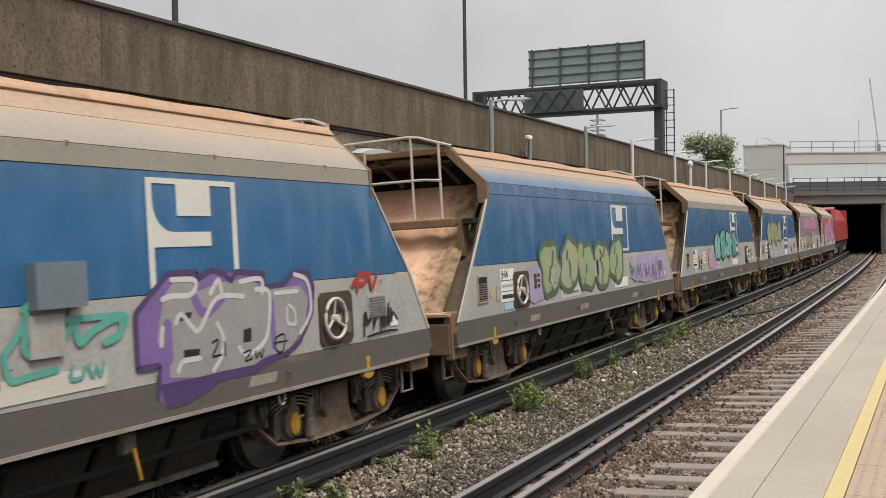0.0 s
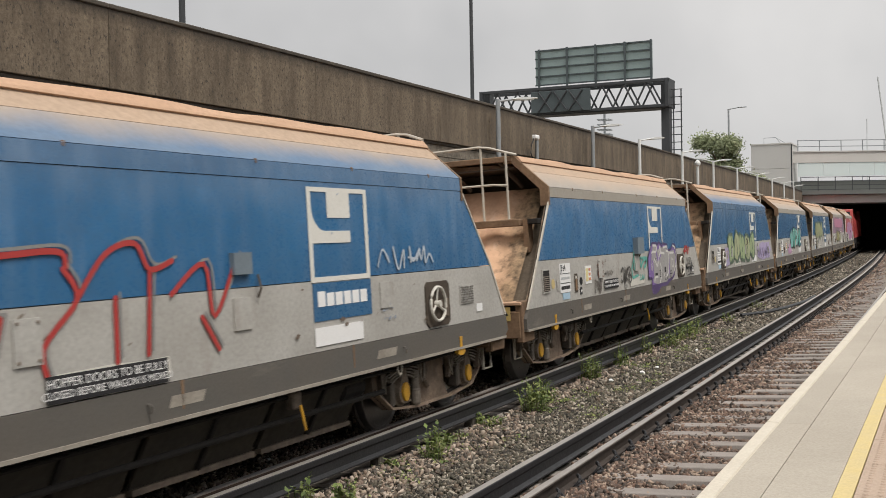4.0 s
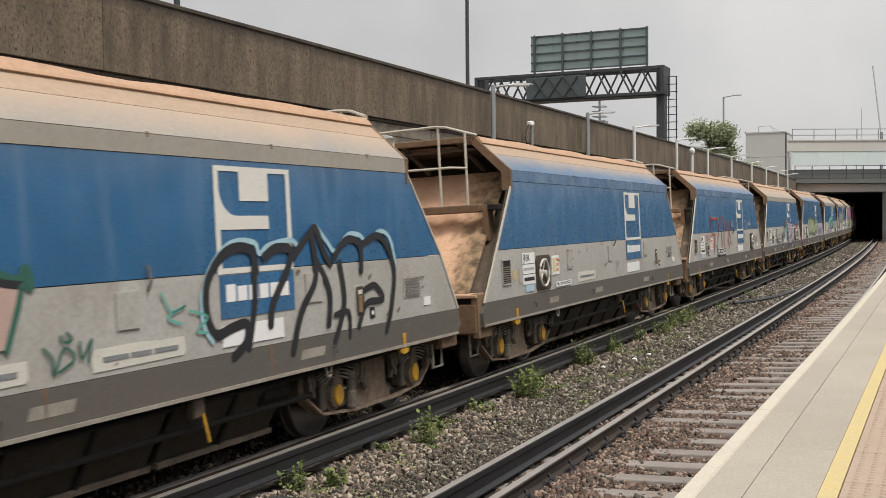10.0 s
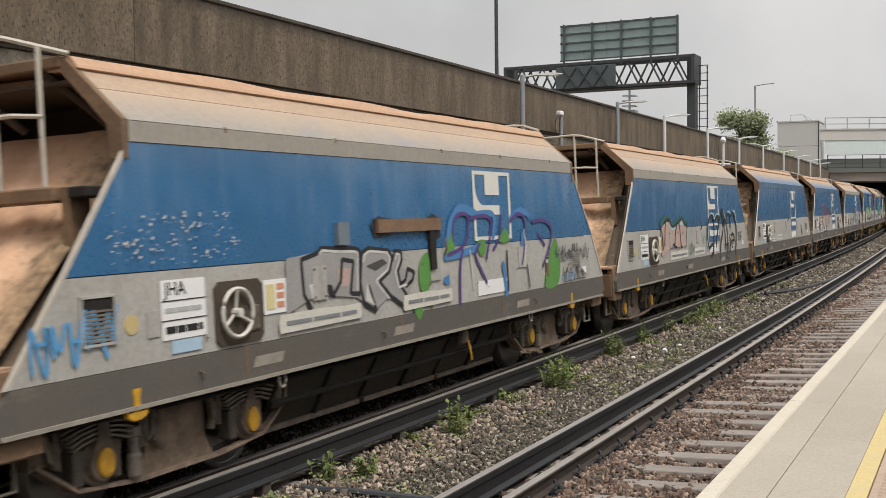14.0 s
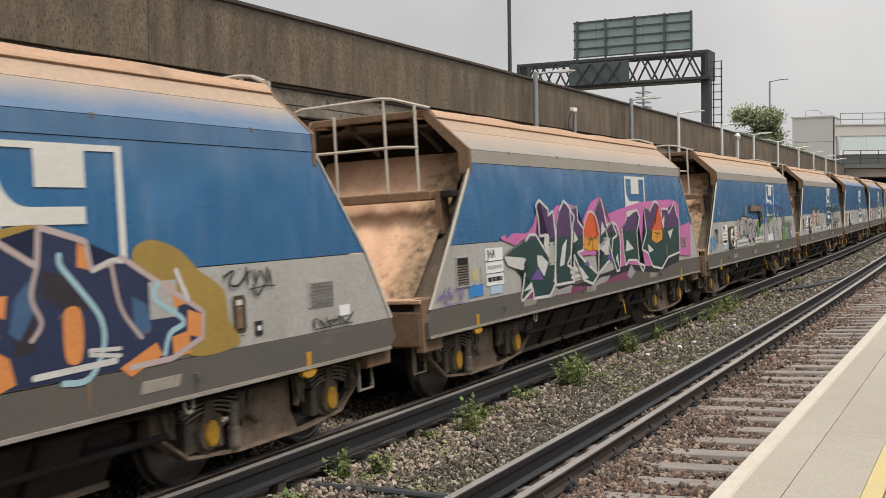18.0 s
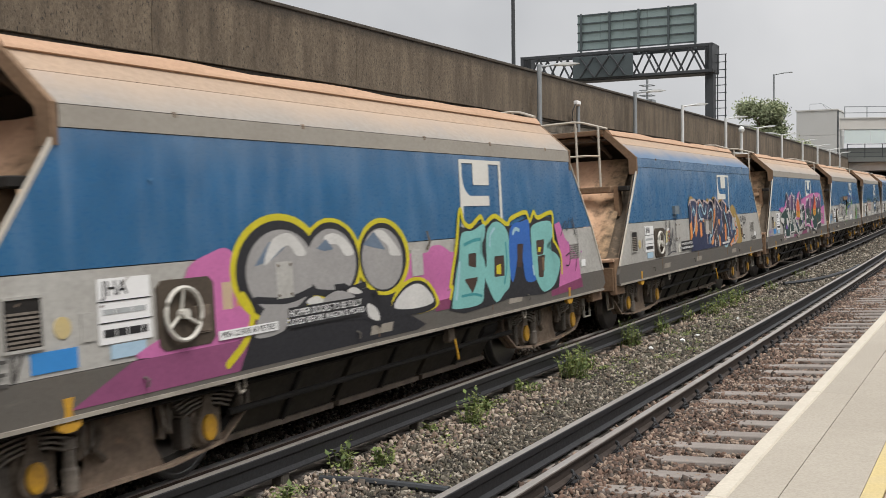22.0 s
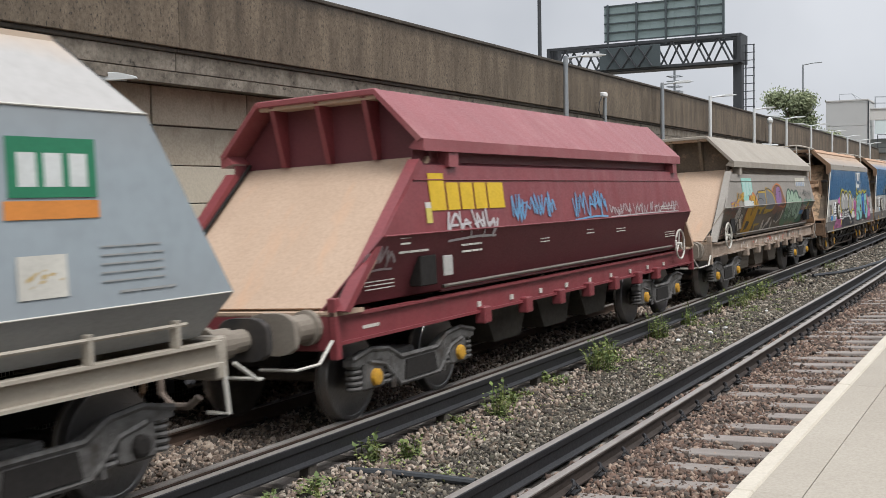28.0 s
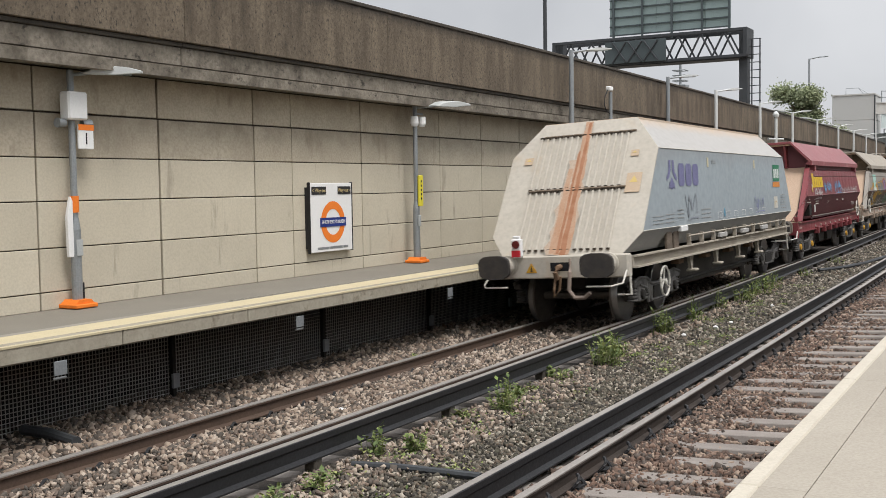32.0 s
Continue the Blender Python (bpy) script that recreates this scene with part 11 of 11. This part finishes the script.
lay(UMBER2, 6, -0.018, [(-3.89, 1.64), (-3.77, 1.74), (-3.67, 1.53), (-3.8, 1.38), (-3.89, 1.64)])
lay(BONE, 4, 0, [(-3.65, 1.58), (-3.63, 1.7), (-3.38, 1.64), (-3.39, 1.51)])
lay(UMBER2, 6, -0.018, [(-3.65, 1.58), (-3.63, 1.7), (-3.38, 1.64), (-3.39, 1.51), (-3.65, 1.58)])
lay(BONE, 4, 0, [(-3.68, 1.53), (-3.65, 1.58), (-3.39, 1.51), (-3.32, 1.26), (-3.54, 1.39)])
lay(UMBER2, 6, -0.018, [(-3.68, 1.53), (-3.65, 1.58), (-3.39, 1.51), (-3.32, 1.26), (-3.54, 1.39), (-3.68, 1.53)])
lay(BONE, 4, 0, [(-3.39, 1.51), (-3.37, 1.63), (-3.25, 1.44), (-3.32, 1.26)])
lay(UMBER2, 6, -0.018, [(-3.39, 1.51), (-3.37, 1.63), (-3.25, 1.44), (-3.32, 1.26), (-3.39, 1.51)])
lay(UMBER2, 7, 0, [(-4.05, 1.76), (-4.04, 1.78), (-4.0, 1.76), (-4.02, 1.75)])
lay(UMBER2, 7, 0, [(-3.99, 1.79), (-3.98, 1.81), (-3.94, 1.79), (-3.95, 1.77)])
lay(UMBER2, 7, 0, [(-3.93, 1.73), (-3.92, 1.75), (-3.88, 1.73), (-3.9, 1.72)])
lay(UMBER2, 7, 0, [(-4.11, 1.65), (-4.1, 1.67), (-4.06, 1.65), (-4.07, 1.63)])
lay(UMBER2, 7, 0, [(-4.01, 1.56), (-4.0, 1.58), (-3.96, 1.56), (-3.97, 1.54)])
lay(UMBER2, 7, 0, [(-4.0, 1.48), (-3.98, 1.49), (-3.94, 1.47), (-3.96, 1.46)])
lay(UMBER2, 7, 0, [(-3.93, 1.51), (-3.91, 1.52), (-3.87, 1.5), (-3.89, 1.49)])
lay(UMBER2, 7, 0, [(-3.82, 1.59), (-3.81, 1.61), (-3.77, 1.59), (-3.78, 1.57)])
lay(UMBER2, 7, 0, [(-3.79, 1.5), (-3.77, 1.51), (-3.74, 1.49), (-3.76, 1.48)])
lay(UMBER2, 7, 0, [(-3.6, 1.62), (-3.59, 1.64), (-3.55, 1.62), (-3.56, 1.6)])
lay(UMBER2, 7, 0, [(-3.5, 1.59), (-3.49, 1.61), (-3.45, 1.59), (-3.46, 1.57)])
lay(UMBER2, 7, 0, [(-3.59, 1.5), (-3.58, 1.52), (-3.54, 1.5), (-3.56, 1.48)])
lay(UMBER2, 7, 0, [(-3.48, 1.44), (-3.46, 1.45), (-3.42, 1.43), (-3.44, 1.42)])
lay(UMBER2, 7, 0, [(-3.47, 1.37), (-3.46, 1.39), (-3.42, 1.37), (-3.43, 1.35)])
lay(UMBER2, 7, 0, [(-3.4, 1.54), (-3.39, 1.56), (-3.35, 1.54), (-3.36, 1.52)])
lay(UMBER2, 7, 0, [(-3.36, 1.43), (-3.35, 1.45), (-3.3, 1.42), (-3.32, 1.41)])
lay(AMBER2, 4, 0.05, [(-4.15, 2.13), (-4.17, 1.99)])
lay(AMBER2, 4, 0.05, [(-4.17, 1.99), (-4.07, 1.99)])
lay(AMBER2, 4, 0.05, [(-4.0, 2.13), (-4.02, 1.99), (-3.92, 2.0)])
lay(AMBER2, 4, 0.05, [(-3.88, 2.06), (-3.82, 2.11), (-3.76, 2.06), (-3.83, 2.01), (-3.88, 2.06)])
lay(AMBER2, 4, 0.05, [(-3.74, 1.96), (-3.7, 2.12)])
lay(AMBER2, 4, 0.05, [(-3.7, 2.12), (-3.56, 2.13), (-3.6, 2.06), (-3.7, 2.05), (-3.6, 1.96)])
lay(AMBER2, 4, 0.05, [(-4.77, 1.91), (-4.59, 1.92)])
lay(PLUM2, 3, 0.09, [(-4.77, 1.91), (-4.59, 1.92)])
lay(AMBER2, 4, 0.05, [(-4.79, 1.84), (-4.59, 1.85)])
lay(PLUM2, 3, 0.09, [(-4.79, 1.84), (-4.59, 1.85)])
lay(AMBER2, 4, 0.05, [(-4.68, 1.9), (-4.67, 1.81)])
lay(PLUM2, 3, 0.09, [(-4.68, 1.9), (-4.67, 1.81)])
lay(AMBER2, 4, 0.05, [(-4.48, 1.94), (-4.48, 1.81)])
lay(PLUM2, 3, 0.09, [(-4.48, 1.94), (-4.48, 1.81)])
lay(AMBER2, 4, 0.05, [(-4.35, 1.94), (-4.36, 1.83)])
lay(PLUM2, 3, 0.09, [(-4.35, 1.94), (-4.36, 1.83)])
lay(AMBER2, 4, 0.05, [(-4.49, 1.88), (-4.36, 1.88)])
lay(PLUM2, 3, 0.09, [(-4.49, 1.88), (-4.36, 1.88)])
lay(AMBER2, 4, 0.05, [(-4.25, 1.95), (-4.25, 1.83)])
lay(PLUM2, 3, 0.09, [(-4.25, 1.95), (-4.25, 1.83)])
lay(AMBER2, 4, 0.05, [(-4.25, 1.95), (-4.09, 1.96)])
lay(PLUM2, 3, 0.09, [(-4.25, 1.95), (-4.09, 1.96)])
lay(AMBER2, 4, 0.05, [(-4.26, 1.89), (-4.14, 1.89)])
lay(PLUM2, 3, 0.09, [(-4.26, 1.89), (-4.14, 1.89)])
lay(AMBER2, 4, 0.05, [(-4.25, 1.83), (-4.11, 1.84)])
lay(PLUM2, 3, 0.09, [(-4.25, 1.83), (-4.11, 1.84)])
lay(BRICK2, 4, 0.05, [(-4.68, 1.71), (-4.59, 1.74), (-4.46, 1.71)])
lay(BRICK2, 4, 0.05, [(-4.51, 1.68), (-4.45, 1.76), (-4.31, 1.62)])
lay(BRICK2, 4, 0.05, [(-4.29, 1.62), (-4.24, 1.72), (-4.14, 1.59)])
lay(BRICK2, 4, 0.05, [(-4.54, 1.6), (-4.27, 1.41), (-4.17, 1.49)])
lay(BRICK2, 4, 0.05, [(-5.16, 1.73), (-4.97, 1.75), (-4.8, 1.71)])
mural(grey_hopper, sloped_side)
scrawl(w, (0.10, 0.10, 0.09), 3.5, 4.8, 1.9, 2.2, 6, 83, 0.02, s)
sheet(w, "name_board", (0.56, 0.53, 0.44), 2.64, 4.05, 2.26, 2.50, s, 0.001, "cream name board with plain shapes")
for i in range(5):
    sheet(w, "name_mark", (0.30, 0.36, 0.46), 2.74 + 0.25 * i, 2.92 + 0.25 * i, 2.27, 2.38, s, 0.002)

for i, (c, x0, x1) in enumerate((((0.52, 0.46, 0.40), -4.2, 4.6), ((0.40, 0.10, 0.06), -2.0, 4.0), ((0.62, 0.58, 0.52), -3.0, 2.4), ((0.12, 0.10, 0.08), -4.5, 4.8))):
    speck(w, c, x0, x1, 0.90, 1.08, 16, 180 + i, 0.10, lambda z: 1.142, 0.001 + 0.001 * i, "paint splashes on the frame")

# clutter of paint on the lower sheets of the taupe wagon
for i, (c, x0, x1, z0, z1) in enumerate((((0.07, 0.17, 0.11), 3.3, 4.4, 1.25, 1.55), ((0.10, 0.06, 0.045), 4.0, 5.2, 1.3, 1.75), ((0.20, 0.10, 0.07), 1.3, 2.2, 1.22, 1.4), ((0.06, 0.05, 0.042), -5.0, -4.4, 1.25, 1.6))):
    cloud(w, c, x0, x1, z0, z1, 190 + i, s, 0.0004, 7)
for i, (c, x0, x1, z0, z1, n) in enumerate((((0.34, 0.22, 0.20), 3.4, 4.3, 1.5, 1.8, 4), ((0.36, 0.24, 0.22), 4.2, 5.2, 1.25, 1.55, 4), ((0.06, 0.22, 0.16), 3.6, 5.0, 1.72, 1.95, 5), ((0.36, 0.26, 0.22), -4.9, -4.2, 1.25, 1.5, 3), ((0.30, 0.17, 0.13), 2.0, 3.2, 1.2, 1.36, 5))):
    scrawl(w, c, x0, x1, z0, z1, n, 195 + i, 0.03, s)
sheet(w, "blue_label", (0.05, 0.18, 0.38), 3.55, 4.05, 1.50, 1.60, s, 0.004, "small blue label")
sheet(w, "warning_label", (0.50, 0.32, 0.04), 4.35, 4.5, 1.62, 1.82, s, 0.004, "small yellow label")
op = part("equipment_opening", box(4.25, 4.6, -1.30, -1.18, 1.32, 1.62, 0.01), M["under"], w, "dark equipment opening")
for i in range(6):
    part("slat", box(4.66, 4.95, -1.30, -1.275, 1.36 + 0.05 * i, 1.37 + 0.05 * i), M["grey_rod"], op)

# maroon wagon
w = maroon_hopper
for i, (xa, xb, h) in enumerate(((0, 0.34, 0.40), (0.38, 0.66, 0.30), (0.70, 1.0, 0.30), (1.04, 1.34, 0.30), (1.38, 1.80, 0.30))):
    sheet(w, "name_mark", (0.68, 0.45, 0.02), -4.30 + xa, -4.30 + xb, 2.07, 2.07 + h, s, 0.002, "yellow block shape of the owner's mark")
scrawl(w, (0.16, 0.34, 0.55), -2.33, -0.97, 1.88, 2.26, 6, 84, 0.032, s, label="light blue scrawl")
scrawl(w, (0.16, 0.34, 0.55), -0.37, 1.0, 1.86, 2.26, 6, 85, 0.032, s, label="light blue scrawl")
scrawl(w, (0.50, 0.46, 0.46), 1.05, 4.6, 1.86, 2.06, 13, 86, 0.022, s, label="white scrawl")
scrawl(w, (0.55, 0.52, 0.52), -4.0, -2.75, 1.74, 2.06, 4, 87, 0.035, s, label="white looping tag")
scrawl(w, (0.42, 0.36, 0.36), -5.5, -4.95, 1.5, 1.74, 3, 88, 0.03, s)
for x0, x1, z0, z1, n, sd in ((-4.95, -4.75, 1.72, 1.84, 2, 1), (-4.9, -4.3, 1.62, 1.70, 1, 2), (-3.55, -3.05, 1.56, 1.78, 3, 3), (-5.35, -4.8, 1.30, 1.45, 4, 4), (0.3, 0.6, 1.62, 1.72, 2, 5), (3.6, 4.3, 1.9, 1.98, 2, 6), (-1.3, -1.0, 1.58, 1.66, 2, 7), (1.6, 2.0, 1.6, 1.68, 2, 8), (4.3, 4.9, 1.4, 1.56, 4, 9)):
    lb = bars(w, M["cream_paint"], x0, x1, z0, z1, n, -s((z0 + z1) / 2) + 0.001, 90 + sd, 0.3)
sheet(w, "warning_label", (0.60, 0.50, 0.12), -4.42, -4.30, 1.94, 2.10, s, 0.001, "yellow warning label")
sheet(w, "warning_label", (0.62, 0.60, 0.56), -4.42, -4.30, 2.10, 2.16, s, 0.001)
for i in range(9):
    part("load_mark", box(-3.0 + 0.9 * i, -2.92 + 0.9 * i, -1.16, -1.143, 0.92, 0.98), M["cream_paint"], w)
bars(w, M["cream_paint"], -5.45, -5.15, 0.94, 1.0, 1, -1.142, 99)

# blue-grey tail wagon
w, s = tail, tail_side
PURPLE = (0.17, 0.17, 0.31)
for pts in ([(-4.44, 2.30), (-4.30, 2.36), (-4.20, 2.48), (-4.19, 2.66), (-4.30, 2.66), (-4.33, 2.46), (-4.46, 2.36)], [(-3.87, 2.30), (-4.01, 2.36), (-4.11, 2.48), (-4.12, 2.66), (-4.01, 2.66), (-3.98, 2.46), (-3.85, 2.36)], [(-4.34, 2.16), (-4.30, 2.26), (-4.155, 2.36), (-4.01, 2.26), (-3.97, 2.16), (-4.08, 2.19), (-4.155, 2.14), (-4.23, 2.19)]):
    b = bmesh.new()
    patch(b, pts, s, 0.001)
    part("emblem", b, paint(PURPLE), w, "dark violet emblem shape")
for i in range(3):
    b = bmesh.new()
    patch(b, [(-3.76 + 0.45 * i + a, 2.21 + c) for a, c in ((0, 0.06), (0.06, 0), (0.32, 0), (0.38, 0.06), (0.38, 0.34), (0.32, 0.40), (0.06, 0.40), (0, 0.34))], s, 0.001)
    part("emblem", b, paint(PURPLE), w, "dark violet block shape")
sheet(w, "placard", (0.03, 0.20, 0.10), 4.02, 4.75, 2.27, 2.66, s, 0.001, "green placard with white shapes")
for i in range(3):
    sheet(w, "placard_shape", (0.62, 0.64, 0.62), 4.10 + 0.21 * i, 4.25 + 0.21 * i, 2.34, 2.56, s, 0.002)
sheet(w, "placard", (0.66, 0.25, 0.05), 3.98, 4.76, 2.13, 2.25, s, 0.001, "orange strip")
sheet(w, "warning_label", (0.64, 0.62, 0.55), 4.05, 4.45, 1.62, 1.90, s, 0.001, "white label with coloured pictures")
speck(w, (0.55, 0.40, 0.16), 4.1, 4.4, 1.66, 1.86, 9, 100, 0.035, s, 0.003)
for x in (-1.78, 2.1):
    sheet(w, "warning_label", (0.60, 0.54, 0.34), x - 0.05, x + 0.05, 2.56, 2.74, s, 0.001, "small yellow label")
scrawl(w, (0.24, 0.26, 0.44), 1.97, 3.0, 1.58, 2.0, 3, 101, 0.022, s, label="faint blue scrawl")
scrawl(w, (0.27, 0.29, 0.33), -3.35, -2.6, 1.6, 2.15, 2, 102, 0.03, s, label="grey painted-over scrawl")
for x0, x1, z0, z1, n, sd in ((-5.3, -4.7, 1.56, 1.74, 3, 1), (-4.6, -4.1, 1.56, 1.76, 3, 2), (-2.36, -1.70, 1.56, 1.80, 3, 3), (-3.9, -3.5, 1.62, 1.82, 3, 4), (4.75, 5.35, 1.66, 1.96, 5, 5)):
    bars(w, M["vtg_low"], x0, x1, z0, z1, n, -s(1.6) + 0.001, 110 + sd, 0.18)
for i in range(7):
    x = -1.02 + 0.66 * i
    for q in ((x - 0.15, x + 0.15, 1.665, 1.675), (x - 0.15, x - 0.145, 1.55, 1.665), (x + 0.145, x + 0.15, 1.55, 1.665), (x - 0.15, x + 0.15, 1.55, 1.553)):
        part("hatch_line", box(q[0], q[1], -s(1.6) - 0.002, -s(1.6), q[2], q[3]), M["white"], w)
for x0, x1, z0, z1, n, sd in ((-1.5, -1.2, 2.62, 2.70, 2, 1), (4.9, 5.45, 1.58, 1.64, 1, 2)):
    bars(w, M["vtg_low"], x0, x1, z0, z1, n, -s(1.6) + 0.001, 210 + sd, 0.3)
scrawl(w, (0.14, 0.42, 0.60), -0.72, -0.60, 1.58, 1.75, 1, 103, 0.02, s, label="small light blue flick")


# ---- the locomotive at the head, far off ----
loco = tagged(empty("locomotive"), "red freight locomotive at the head of the train", "locomotive")
part("underframe", box(-10.2, 10.2, -1.2, 1.2, 0.75, 1.25, 0.03), M["under"], loco)
part("body", prism([(-1.32, 1.25), (1.32, 1.25), (1.30, 2.7), (0.85, 3.62), (-0.85, 3.62), (-1.30, 2.7)], "x", -8.6, 8.6), M["red_loco"], loco, "bright red body side")
for e in (-1, 1):
    part("cab", prism([(e * 8.6, 1.25), (e * 10.1, 1.25), (e * 10.1, 2.3), (e * 9.6, 3.5), (e * 8.6, 3.62)], "y", -1.3, 1.3), M["red_loco"], loco, "red sloping cab")
    part("windscreen", prism([(e * 10.06, 2.42), (e * 9.66, 3.38), (e * 9.68, 3.40), (e * 10.09, 2.42)], "y", -1.1, 1.1), M["dark"], loco, "dark windscreen")
    part("yellow_panel", box(min(e * 10.1, e * 10.13), max(e * 10.1, e * 10.13), -1.2, 1.2, 1.3, 2.25), M["axle_yellow"], loco, "yellow warning end")
    part("bogie", box(e * 6.6 - 2.1, e * 6.6 + 2.1, -1.15, 1.15, 0.35, 0.85, 0.05), M["grime"], loco)
    for d in (-1.8, 0, 1.8):
        wheelset(loco, e * 6.6 + d)
part("fuel_tank", prism([(-2.6, 0.8), (2.6, 0.8), (2.4, 0.3), (-2.4, 0.3)], "y", -1.15, 1.15), M["under"], loco)
part("exhaust_hump", box(-1.4, 1.4, -0.6, 0.6, 3.6, 3.82, 0.08), M["under"], loco)
TRAIN.append((loco, 5.37 + 12.89 * 5 + 6.5 + 10.7))


# ---- motion ----
def run(t):
    """How far the train has gone by t seconds; it gathers speed."""
    return 3.65 * t + 0.03 * t * t


def on_line(x, y):
    return pose(x, y + dev(x), 0, 0, 0, heading(x)) @ pose(0, 0, 0, -CANT)


def motions():
    for thing, c in TRAIN:
        walk(thing, [(t, on_line(c + run(t), Y_FAR)) for t in range(0, 33, 1)])
    # the wheels roll on the rail: near side of the wagons that pass close by
    turns = [(i * 0.1, math.degrees(run(i * 0.1)) / 0.44) for i in range(321)]
    for thing, c in TRAIN:
        for o in thing.children:
            if o.name.split(".")[0] == "wheel" and o.data.vertices[0].co.y < 0 and -135 < c < 20:
                at = o.matrix_basis.translation.copy()
                walk(o, [(t, pose(at.x, at.y, at.z, 0, a)) for t, a in turns])


motions()
